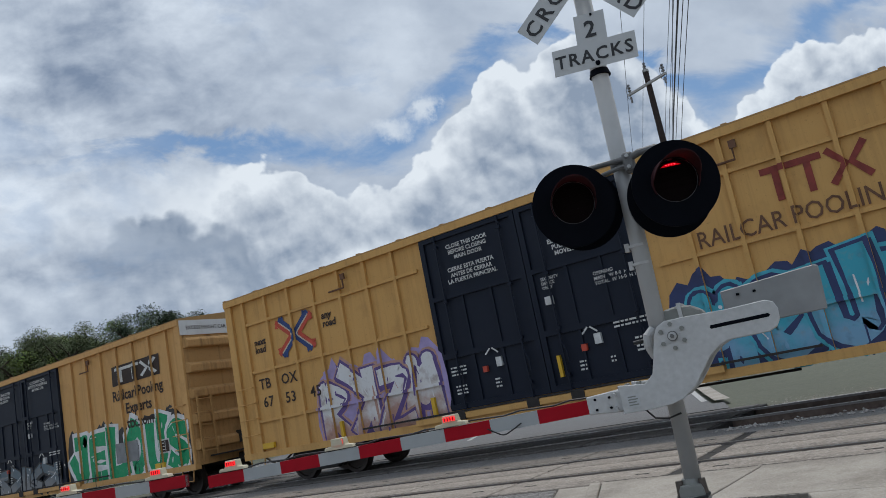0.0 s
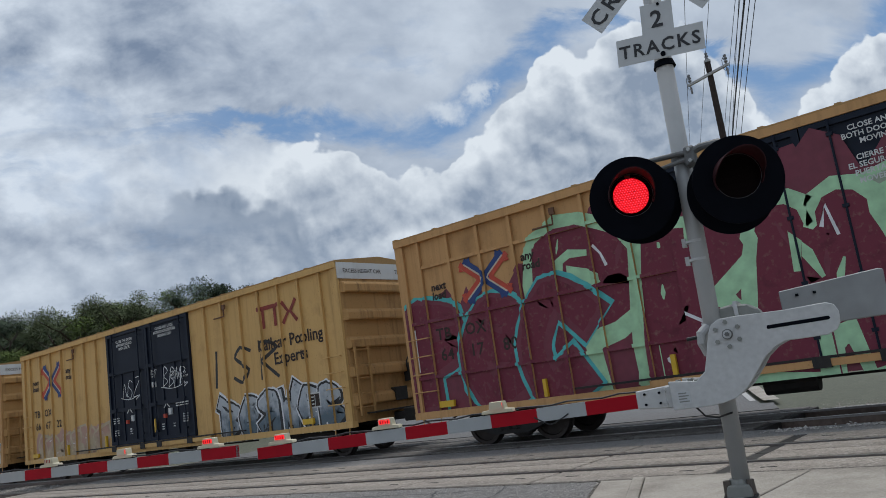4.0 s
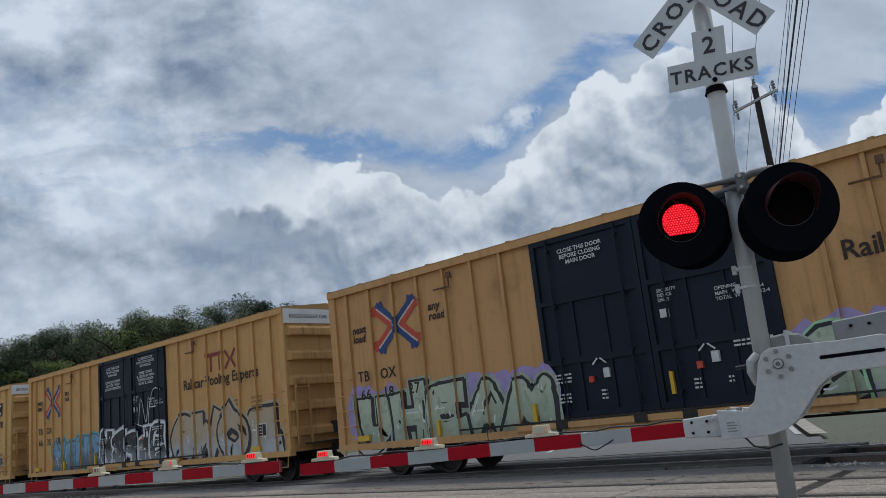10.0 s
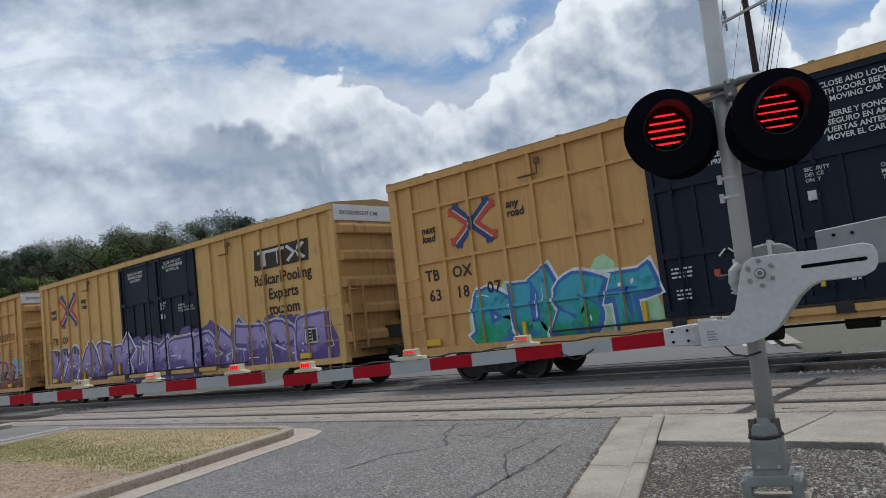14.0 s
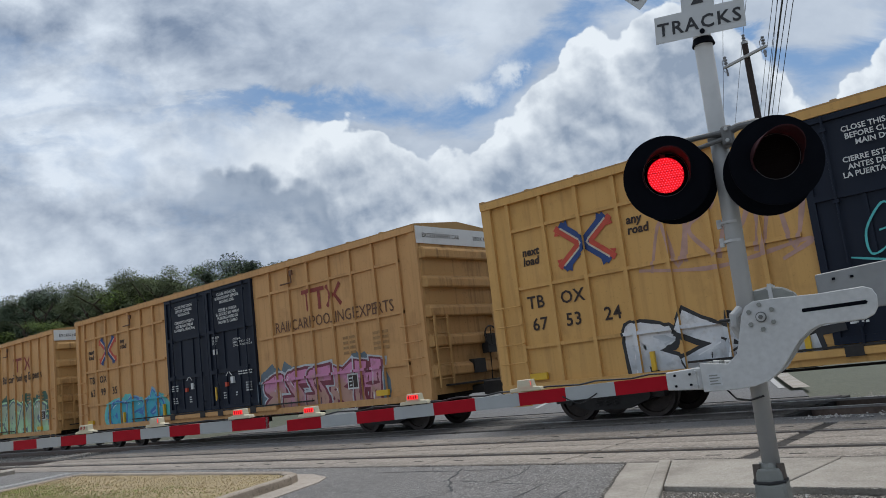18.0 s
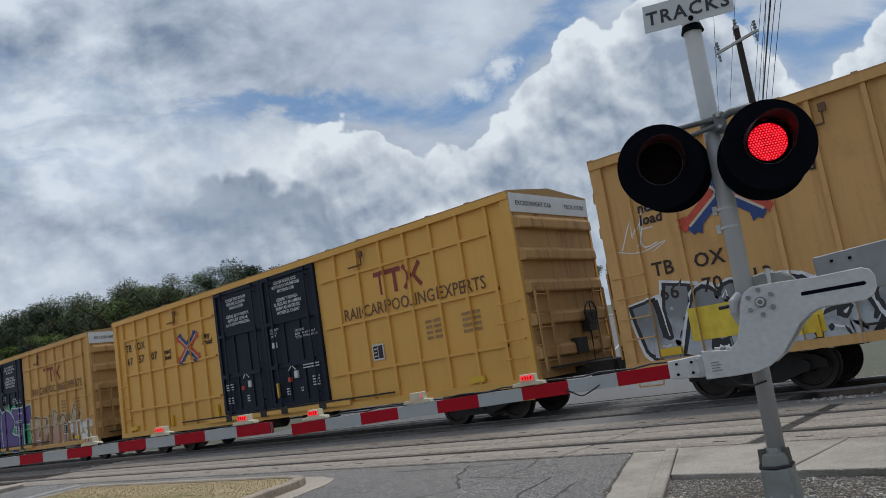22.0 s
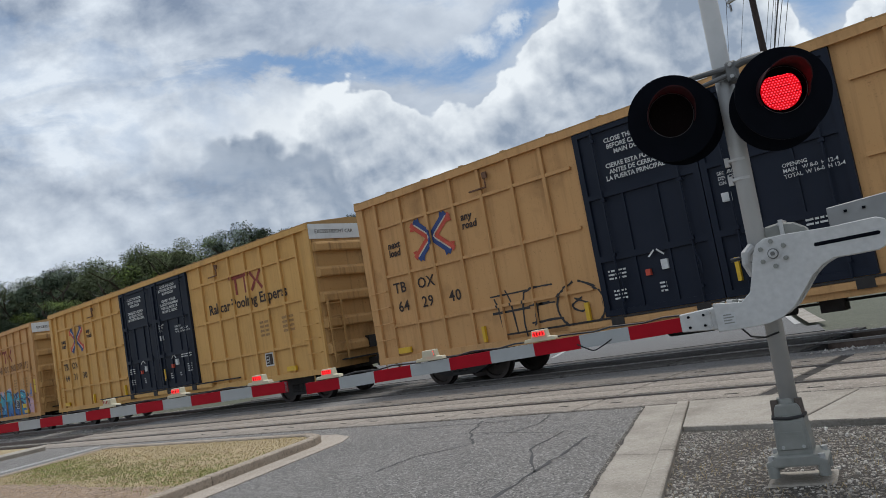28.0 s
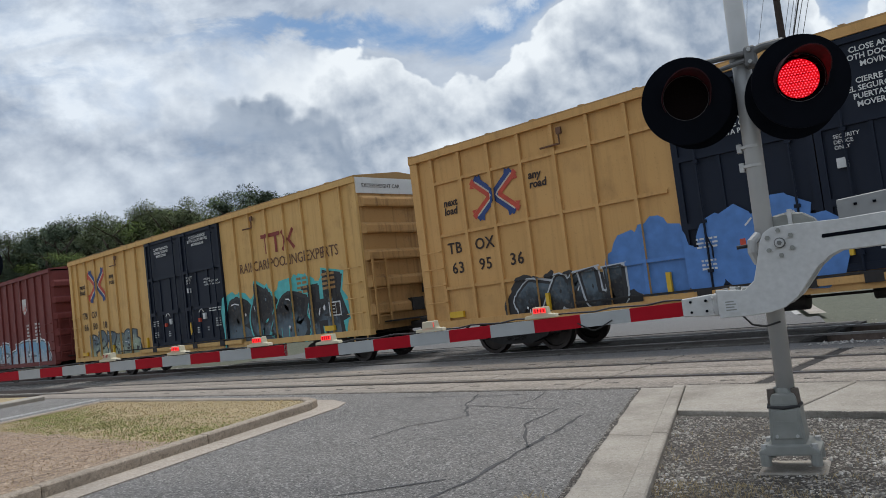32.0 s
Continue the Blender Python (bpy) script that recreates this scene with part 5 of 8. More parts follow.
def add_gear(car, paint_mat, end=HALF):
    """Underframe, couplers, hoses, ladders and the brake wheel."""
    bm = bmesh.new()
    box(bm, -8.9, 8.9, -0.33, 0.33, 0.72, 0.98)
    for x in (-4.6, -1.5, 1.5, 4.6):
        box(bm, x - 0.08, x + 0.08, -1.45, 1.45, 0.72, 1.0)
    part("centre_sill", bm, M["black_steel"], car)
    bm = bmesh.new()
    disc(bm, (-1.2, -0.75, 0.62), "x", 0.18, 0.9, 12)
    disc(bm, (0.6, -0.8, 0.66), "x", 0.13, 0.5, 12)
    box(bm, 1.3, 1.7, -0.95, -0.65, 0.5, 0.8)
    tube(bm, [(-4.4, -0.8, 0.66), (4.4, -0.8, 0.66)], 0.025, 6)
    part("air_brake_reservoir", bm, M["black_steel"], car)
    for s in (-1, 1):
        bm = bmesh.new()
        box(bm, s * 8.9, s * 9.75, -0.13, 0.13, 0.76, 0.96)
        box(bm, s * 9.7, s * 10.33, -0.17, 0.15, 0.7, 1.04)
        part("coupler", bevel(bm, 0.025), M["black_steel"], car, "rust-dark knuckle coupler")
        bm = bmesh.new()
        tube(bm, [(s * 9.3, 0.45, 0.85), (s * 9.7, 0.46, 0.72), (s * 10.05, 0.4, 0.52), (s * 10.33, 0.3, 0.5)], 0.028, 6)
        part("brake_hose", bm, M["ink_black"], car)
        bm = bmesh.new()
        box(bm, s * (end - 0.03), s * (end + 0.28), -1.1, 1.1, 1.02, 1.06)
        part("crossover_platform", bm, M["black_steel"], car)
        for z in (1.35, 1.75, 2.15, 2.55):
            bm = bmesh.new()
            tube(bm, [(s * (end - 0.75), SHEET - 0.02, z), (s * (end - 0.75), POST - 0.08, z), (s * (end - 0.12), POST - 0.08, z), (s * (end - 0.12), SHEET - 0.02, z)], 0.014, 6)
            part("grab_iron", bm, paint_mat, car)
        bm = bmesh.new()
        tube(bm, [(s * (end - 0.72), SHEET - 0.02, 0.85), (s * (end - 0.7), SHEET - 0.06, 0.45), (s * (end - 0.2), SHEET - 0.06, 0.45), (s * (end - 0.18), SHEET - 0.02, 0.85)], 0.018, 6)
        part("sill_step", bm, paint_mat, car)
        for y in (-1.42, 0.95):
            bm = bmesh.new()
            for i in range(5):
                z = 1.2 + 0.36 * i
                tube(bm, [(s * end, y, z), (s * (end + 0.15), y, z), (s * (end + 0.15), y + 0.47, z), (s * end, y + 0.47, z)], 0.015, 6)
            for yy in (y, y + 0.47):
                box(bm, s * (end + 0.13), s * (end + 0.17), yy - 0.03, yy + 0.03, 1.0, 2.72)
            part("end_ladder", bm, M["end_paint"] if paint_mat in YELLOWS else paint_mat, car)
    bm = bmesh.new()
    x, y = end + 0.2, 0.62
    tube(bm, [(x, y + 0.25 * math.cos(6.2832 * i / 16), 2.15 + 0.25 * math.sin(6.2832 * i / 16)) for i in range(17)], 0.02, 6)
    for i in range(4):
        a = 6.2832 * i / 4
        tube(bm, [(x, y, 2.15), (x, y + 0.25 * math.cos(a), 2.15 + 0.25 * math.sin(a))], 0.014, 5)
    box(bm, end, end + 0.2, y - 0.17, y + 0.17, 1.72, 2.2)
    box(bm, end, end + 0.16, y - 0.75, y - 0.3, 1.25, 1.6)
    tube(bm, [(x - 0.08, y, 1.75), (x - 0.08, y - 0.05, 1.05)], 0.015, 5)
    part("brake_wheel", bm, M["black_steel"], car)



def end_wall_mesh(mat, top):
    """A pressed end with deep horizontal corrugations, for x = +end."""
    bm = bmesh.new()
    zs, xs = [], []
    z = SILL + 0.1
    n = 5
    pitch = (top - 0.42 - z) / n
    for i in range(n):
        for f, d in ((0.0, 0.0), (0.56, 0.0), (0.585, 0.11), (0.63, 0.125), (0.86, 0.115), (0.92, 0.09), (0.985, 0.012)):
            zs.append(z + pitch * (i + f))
            xs.append(d)
    zs += [top - 0.42, top - 0.05]
    xs += [0.0, 0.0]
    prev = None
    for zz, d in zip(zs, xs):
        cur = [bm.verts.new((-0.06, -1.58, zz)), bm.verts.new((d, -1.47, zz)), bm.verts.new((d, 1.47, zz)), bm.verts.new((-0.06, 1.58, zz))]
        if prev:
            for a in range(3):
                bm.faces.new([prev[a], prev[a + 1], cur[a + 1], cur[a]])
        prev = cur
    return link_mesh("end_wall", bm, mat)


def roof_mesh(top, mat):
    """One roof sheet with raised seams across it."""
    bm = bmesh.new()
    n = 15
    w = 2 * (HALF + 0.02) / n
    xs = []
    for i in range(n):
        x0 = -HALF - 0.02 + i * w
        xs += [(x0, 0.022), (x0 + 0.1, 0.022), (x0 + 0.1, 0.0), (x0 + w, 0.0)]
    rows = []
    for x, up in xs:
        rows.append([bm.verts.new((x, y, z)) for y, z in ((-1.63, top), (-1.63, top + 0.05 + up), (0, top + 0.2 + up), (1.63, top + 0.05 + up), (1.63, top))])
    for ra, rb in zip(rows, rows[1:]):
        for k in range(4):
            bm.faces.new([ra[k], ra[k + 1], rb[k + 1], rb[k]][::-1])
    bm.faces.new(rows[0])
    bm.faces.new(rows[-1][::-1])
    return link_mesh("roof", bm, mat)


DOOR_W, DOOR_Z0, DOOR_Z1 = 2.49, 1.04, 4.78
# rails and stiles of a plug door: x from, to, z from, to, how far they stand out
DOOR_BARS = [(0, 0.12, 1.04, 4.78, 0.09), (2.37, 2.49, 1.04, 4.78, 0.09), (0.12, 2.37, 1.04, 1.16, 0.09), (0.12, 2.37, 4.68, 4.78, 0.09), (0.12, 2.37, 2.12, 2.24, 0.09), (0.12, 2.37, 3.38, 3.48, 0.09), (0.82, 0.89, 1.16, 2.12, 0.07), (1.55, 1.62, 1.16, 2.12, 0.07), (0.82, 0.89, 2.24, 3.38, 0.07), (1.55, 1.62, 2.24, 3.38, 0.07)]


def lock_bar_mesh(x):
    bm = bmesh.new()
    tube(bm, [(x, SHEET - 0.115, 0.98), (x, SHEET - 0.115, 4.78)], 0.022, 6)
    for z in (1.3, 2.2, 3.3, 4.5):
        box(bm, x - 0.05, x + 0.05, SHEET - 0.14, SHEET - 0.08, z, z + 0.06)
    tube(bm, [(x, SHEET - 0.13, 2.0), (x + 0.1, SHEET - 0.15, 1.75), (x + 0.1, SHEET - 0.15, 1.55)], 0.016, 5)
    return link_mesh("lock_bar", bm, M["navy"])


MIRROR = pose(0, 0, 0, 0, 0, 180)
SHARED = {}


def shared(key, make):
    if key not in SHARED:
        SHARED[key] = make()
    return SHARED[key]


def bar_mesh(name, x0, x1, y0, y1, z0, z1, mat):
    bm = bmesh.new()
    box(bm, x0, x1, y0, y1, z0, z1)
    return link_mesh(name, bm, mat)


def box_body(car, Y, style):
    """Shell, posts, rails, doors, roof and ends of a yellow car."""
    def slot(ob):
        ob.material_slots[0].link = "OBJECT"
        ob.material_slots[0].material = Y
        return ob

    top = EAVE
    slot(place("body", shared("body", lambda: bar_mesh("body", -HALF + 0.06, HALF - 0.06, SHEET, -SHEET, SILL + 0.1, top, YELLOWS[0])), car))
    place("roof", shared("roof", lambda: roof_mesh(top + 0.07, M["roof"])), car)
    for s in (-1, 1):
        m = pose(0, 0, 0, 0, 0, 0 if s < 0 else 180)
        slot(place("top_chord", shared("chord", lambda: bar_mesh("top_chord", -HALF, HALF, -1.66, SHEET, top - 0.07, top + 0.08, YELLOWS[0])), car, m))
        slot(place("side_sill", shared("sill", lambda: bar_mesh("side_sill", -HALF, HALF, -1.645, SHEET + 0.1, SILL, SILL + 0.16, YELLOWS[0])), car, m))
        slot(place("door_ledge", shared("ledge", lambda: bar_mesh("door_ledge", -3.4, 3.4, -1.72, -1.6, 0.86, 0.98, YELLOWS[0])), car, m))
        for p in POSTS:
            wide = abs(p) > 9
            slot(place("post", shared(("post", wide), lambda: bar_mesh("post", -0.12 if wide else -POST_W, 0.12 if wide else POST_W, POST, SHEET, SILL + 0.16, top - 0.07, YELLOWS[0])), car, m @ pose(p, 0, 0)))
        if style == "grid":
            for z in RIBS:
                for a, b in ((-8.66, -2.7), (2.7, 8.66)):
                    slot(place("side_rail", shared(("rail", a), lambda: bar_mesh("side_rail", a, b, RIB, SHEET, -0.035, 0.035, YELLOWS[0])), car, m @ pose(0, 0, z)))
        for i, x in enumerate((-2.5, 0.01)):
            d = place("door", shared("door", lambda: bar_mesh("door", 0, DOOR_W, SHEET - 0.035, SHEET + 0.02, DOOR_Z0, DOOR_Z1, M["navy"])), car, m @ pose(x, 0, 0), "navy blue plug door with white stencils")
            if s > 0:
                continue
            for a, b, c, e, out in DOOR_BARS:
                place("door_rail", shared(("door_rail", a, c), lambda: bar_mesh("door_rail", a, b, SHEET - out, SHEET - 0.036, c, e, M["navy"])), d)
            for xx in (0.45, 2.1):
                place("lock_bar", shared(("lock", xx), lambda: lock_bar_mesh(xx)), d)
        place("door_track", shared("track", lambda: bar_mesh("door_track", -5.0, 5.0, -1.70, -1.63, 0.99, 1.03, M["black_steel"])), car, m)
        for x in (-2.2, -0.4, 0.6, 2.3):
            place("door_roller", shared("roller", lambda: bar_mesh("door_roller", -0.14, 0.14, -1.735, -1.63, 0.84, 1.02, M["black_steel"])), car, m @ pose(x, 0, 0))
        place("end_wall", shared(("end", style), lambda: end_wall_mesh(M["end_paint"], top)), car, pose(s * HALF, 0, 0, 0, 0, 0 if s > 0 else 180))
        place("end_panel", shared("band", lambda: bar_mesh("end_panel", 0.0, 0.025, -1.6, 1.6, top - 0.36, top + 0.07, M["white_band"])), car, pose(s * HALF, 0, 0, 0, 0, 0 if s > 0 else 180), "white excess-height panel")


def lettering(car, style, key, make, mat, label=""):
    me = shared(("letters", style, key), lambda: conform(make(), style, mat if isinstance(mat, list) else [mat], "lettering", 0.016))
    return place("lettering", me, car, None, label)


def cross_logo(cx, cz, r):
    """Two chevrons back to back, each a red band inside a blue one with a pale line between; the ends are barbed."""
    bm = bmesh.new()
    w = 0.15 * r
    for sx in (-1, 1):
        tip = cx - sx * 0.21 * r
        for gap, slot, arms in ((0.0, 1, (1, -1)), (0.21, 2, (1, -1)), (0.42, 0, (1, -1))):
            x0 = tip + sx * (0.13 + gap) * r
            thick = w * (0.28 if slot == 2 else 1.0)
            reach = 1.0 - 0.3 * gap
            for up in arms:
                end = (x0 + sx * (1.16 * reach) * r, cz + up * 0.98 * reach * r)
                bend = (x0 + sx * 0.10 * r, cz + up * 0.14 * r)
                pts = [(x0, cz), bend, end] if slot != 2 else [(x0, cz), bend, (end[0] - sx * 0.06 * r, end[1] - up * 0.06 * r)]
                stroke(bm, pts, thick, 0.002 + 0.001 * slot + (0.0006 if up > 0 else 0.0), slot)
                if slot != 2:
                    d = Vector((sx * 0.72, up * 0.69))
                    q = Vector((-d.y, d.x)) * (1 if (sx * up > 0) == (slot == 1) else -1)
                    e = Vector(end)
                    tri = [e + q * w, e + q * 2.3 * w - d * 0.4 * w, e - d * 2.2 * w + q * w]
                    poly(bm, tri, 0.0045 + 0.0007 * slot, slot)
    return bm


def tail_logo(x, z, s, mats_slot=0, bars=True):
    """The owner's mark as plain shapes: a long bar on two legs and two facing angles."""
    bm = bmesh.new()
    t = 0.19 * s
    rect(bm, x, x + 1.62 * s, z + s - t, z + s, 0, mats_slot)
    for i in range(2):
        rect(bm, x + (0.3 + 0.84 * i) * s, x + (0.3 + 0.84 * i) * s + t, z, z + s - t, 0, mats_slot)
    x2 = x + 1.8 * s
    stroke(bm, [(x2, z + 0.92 * s), (x2 + 0.36 * s, z + 0.5 * s), (x2, z + 0.08 * s)], t * 0.5, 0.0, mats_slot)
    stroke(bm, [(x2 + 0.86 * s, z + 0.92 * s), (x2 + 0.5 * s, z + 0.5 * s), (x2 + 0.86 * s, z + 0.08 * s)], t * 0.5, 0.0008, mats_slot)
    return bm


def join(*bms):
    out = bmesh.new()
    for b in bms:
        me = bpy.data.meshes.new("tmp")
        b.to_mesh(me)
        b.free()
        out.from_mesh(me)
        bpy.data.meshes.remove(me)
    return out


DOOR_TEXT_L = "CLOSE THIS DOOR\nBEFORE CLOSING\nMAIN DOOR"
DOOR_TEXT_LS = "CIERRE ESTA PUERTA\nANTES DE CERRAR\nLA PUERTA PRINCIPAL"
DOOR_TEXT_R = "CLOSE AND LOCK\nBOTH DOORS BEFORE\nMOVING CAR"
DOOR_TEXT_RS = "CIERRE Y PONGA\nEL SEGURO EN AMBAS\nPUERTAS ANTES DE\nMOVER EL CARRO"


def dress(car, style, mark, number, right, high_number=False, spanish=True):
    """Marks and stencils of a yellow car. right: which slogan its other half carries."""
    if high_number:
        logo_x, logo_z, num_z = -4.35, 3.5, 3.75
        num_x = -8.6
    else:
        logo_x, logo_z, num_z, num_x = -6.84, 3.73, 2.46, -8.43
    small = style == "grid"
    size = 0.24 if small else 0.28
    if small:
        logo_z -= 0.12
    lettering(car, style, ("cross", high_number), lambda: cross_logo(logo_x, logo_z, 0.45 if small else 0.58), [M["logo_red"], M["logo_blue"], M["logo_pale"]], "red and blue crossed arrows")
    lettering(car, style, ("next", high_number), lambda: shift(text_bm("next\nload", size, 0.008, 0.12, line=0.85), logo_x - (1.56 if small else 1.66), logo_z - 0.02), M["ink_black"])
    lettering(car, style, ("any", high_number), lambda: shift(text_bm("any\nroad", size, 0.008, 0.12, line=0.85), logo_x + (0.98 if small else 1.12), logo_z + 0.16), M["ink_black"])
    ink = M["ink_black"]
    for i, (word, dx) in enumerate((("TB", 0.0), ("OX", 0.84))):
        lettering(car, style, ("mark", word, high_number), lambda: shift(text_bm(word, 0.37, 0.006, spacing=1.05), num_x + dx, num_z), ink)
    for i, dx in enumerate((0.06, 0.9, 1.8)):
        lettering(car, style, (number, i), lambda: shift(text_bm(number[2 * i:2 * i + 2], 0.37, 0.006, spacing=1.1), num_x + dx, num_z - 0.47), ink)
    if right == "caps":
        lettering(car, style, "tail_red", lambda: tail_logo(4.75, 3.44, 0.6), M["ink_red"], "faded red mark of plain shapes")
        lettering(car, style, "caps", lambda: shift(text_bm("RAILCAR POOLING EXPERTS", 0.43, 0.002, width=0.88), 3.45, 3.0), M["ink_brown"])
    elif right == "line":
        lettering(car, style, "tail_red2", lambda: tail_logo(5.1, 3.55, 0.6), M["ink_red"], "faded red mark of plain shapes")
        lettering(car, style, "line", lambda: shift(text_bm("Railcar Pooling Experts", 0.46, 0.008), 3.6, 3.14), ink)
    elif right == "three":
        lettering(car, style, "tail_red3", lambda: tail_logo(5.9, 3.7, 0.62), M["ink_red"], "faded red mark of plain shapes")
        lettering(car, style, "three", lambda: shift(text_bm("Railcar Pooling\nExperts", 0.46, 0.008, align="CENTER", line=0.95), 7.15, 3.1), ink)
    else:
        def boxed():
            bm = bmesh.new()
            rect(bm, 5.6, 8.1, 3.62, 4.22, 0, 0, 0.05)
            lt = tail_logo(5.85, 3.7, 0.45, 1)
            for v in lt.verts:
                v.co.y += 0.004
                v.co.x = 5.8 + (v.co.x - 5.85) * 1.75
            return join(bm, lt)
        lettering(car, style, "boxed", boxed, [M["ink_black"], M["ink_white"]], "black panel with a white mark of plain shapes")
        lettering(car, style, "boxed_text", lambda: shift(text_bm("Railcar Pooling\nExperts\nttx.com", 0.44, 0.01, align="CENTER", line=1.0), 6.85, 3.17), ink)
    # door stencils
    w = M["ink_white"]
    lettering(car, style, ("dl", spanish), lambda: shift(text_bm(DOOR_TEXT_L + ("\n\n" + DOOR_TEXT_LS if spanish else ""), 0.125, 0.003, align="CENTER"), -1.25, 4.42), w)
    lettering(car, style, ("dr", spanish), lambda: shift(text_bm(DOOR_TEXT_R + ("\n\n" + DOOR_TEXT_RS if spanish else ""), 0.125, 0.003, align="CENTER"), 1.25, 4.5), w)

    def small_bars():
        bm = bmesh.new()
        rnd = random.Random(5)
        for x, z, n, ww in ((-0.05 - 2.2, 1.75, 3, 0.4), (-2.2, 1.35, 3, 0.28), (1.6, 2.0, 2, 0.7), (1.95, 1.5, 4, 0.3), (-1.2, 1.35, 3, 0.14), (0.75, 1.35, 3, 0.14), (1.4, 1.4, 2, 0.1)):
            for i in range(n):
                x1 = x
                while x1 < x + ww:
                    d = rnd.uniform(0.04, 0.14)
                    rect(bm, x1, min(x1 + d, x + ww), z + 0.075 * i, z + 0.075 * i + 0.035)
                    x1 += d + 0.025
        for x, z in ((-1.35, 2.05), (0.9, 2.02)):
            stroke(bm, [(x + 0.04, z), (x + 0.15, z + 0.1)], 0.016, 0, 0)
            stroke(bm, [(x + 0.22, z + 0.1), (x + 0.34, z)], 0.016, 0, 0)
        return bm
    lettering(car, style, "bars", small_bars, w)
    lettering(car, style, "opening", lambda: shift(text_bm("OPENING\nMAIN   W 8-0  H 12-4\nTOTAL  W 16-0  H 12-4", 0.095, 0.001), 1.42, 3.04), w)
    lettering(car, style, "security", lambda: shift(text_bm("SECURITY\nDEVICE\nONLY", 0.09, 0.001), 0.3, 3.2), w)
    # placards: plates on the doors
    for i, (x, z, ww, h, mat) in enumerate(((-1.1, 1.76, 0.13, 0.19, "ink_white"), (-1.45, 1.7, 0.1, 0.12, "logo_red"), (1.15, 1.78, 0.14, 0.2, "ink_white"), (0.85, 1.7, 0.11, 0.13, "logo_red"), (0.28, 1.3, 0.07, 0.42, "reflective"), (0.3, 2.72, 0.16, 0.16, "ink_white"))):
        place("placard", shared(("placard", i), lambda: bar_mesh("placard", x, x + ww, DOOR - 0.012, DOOR + 0.06, z, z + h, M[mat])), car)
    for i, (x, z, ww, h) in enumerate(((-8.55, 0.96, 0.42, 0.14), (7.45, 0.96, 0.42, 0.14), (-2.95, 0.95, 0.09, 0.45), (-5.75, 0.92, 0.08, 0.36))):
        place("reflector", shared(("reflector", i), lambda: bar_mesh("reflector", x, x + ww, POST - 0.02, POST + 0.05, z, z + h, M["reflective"])), car)
    if right in ("caps", "line"):
        def data():
            bm = bmesh.new()
            for x in (6.3, 7.45):
                for i in range(4):
                    for dx, ww in ((0, 0.2), (0.26, 0.3)):
                        rect(bm, x + dx, x + dx + ww, 2.5 - 0.13 * i, 2.5 - 0.13 * i + 0.07)
            return bm
        lettering(car, style, "data", data, M["ink_faint"])
    # stencil panel: white edge, dark field with pale lines
    px0, pz0 = (7.75, 1.35) if style == "posts" else (4.35, 1.85) if high_number else (6.35, 1.2)

    def stencil_panel():
        bm = bmesh.new()
        rect(bm, px0, px0 + 0.42, pz0, pz0 + 0.4, 0, 0)
        rect(bm, px0 + 0.04, px0 + 0.38, pz0 + 0.04, pz0 + 0.36, 0.003, 1)
        rect(bm, px0 + 0.2, px0 + 0.22, pz0 + 0.06, pz0 + 0.34, 0.006, 0)
        for i in range(3):
            rect(bm, px0 + 0.07, px0 + 0.17, pz0 + 0.09 + 0.09 * i, pz0 + 0.12 + 0.09 * i, 0.006, 0)
        return bm
    me = shared(("stencil_panel", style, high_number), lambda: conform(stencil_panel(), style, [M["ink_white"], M["ink_black"]], "stencil_panel", 0.026))
    place("stencil_panel", me, car, None, "small black stencil panel with white edge")
    # defect-card boxes and the little retainer bracket under the eave
    for i, (x, z) in enumerate(((-4.9, 4.33), (4.45, 4.33))):
        def bracket():
            bm = bmesh.new()
            tube(bm, [(x - 0.5, POST - 0.02, z), (x, POST - 0.02, z), (x, POST - 0.02, z + 0.25)], 0.022, 6)
            box(bm, x - 0.04, x + 0.08, POST - 0.05, POST, z + 0.2, z + 0.34)
            return link_mesh("bracket", bm, M["ink_brown"])
        place("bracket", shared(("bracket", i), bracket), car)

    def end_text():
        bm = join(shift(text_bm("EXCESS HEIGHT CAR", 0.15, 0.002), -1.4, EAVE - 0.2), shift(text_bm("TBOX " + number, 0.15, 0.002), 0.55, EAVE - 0.2))
        me = bpy.data.meshes.new("lettering")
        for v in bm.verts:
            v.co = Vector((HALF + 0.03, v.co.x, v.co.z))
        bm.to_mesh(me)
        bm.free()
        me.materials.append(M["ink_black"])
        return me
    place("end_lettering", end_text(), car)


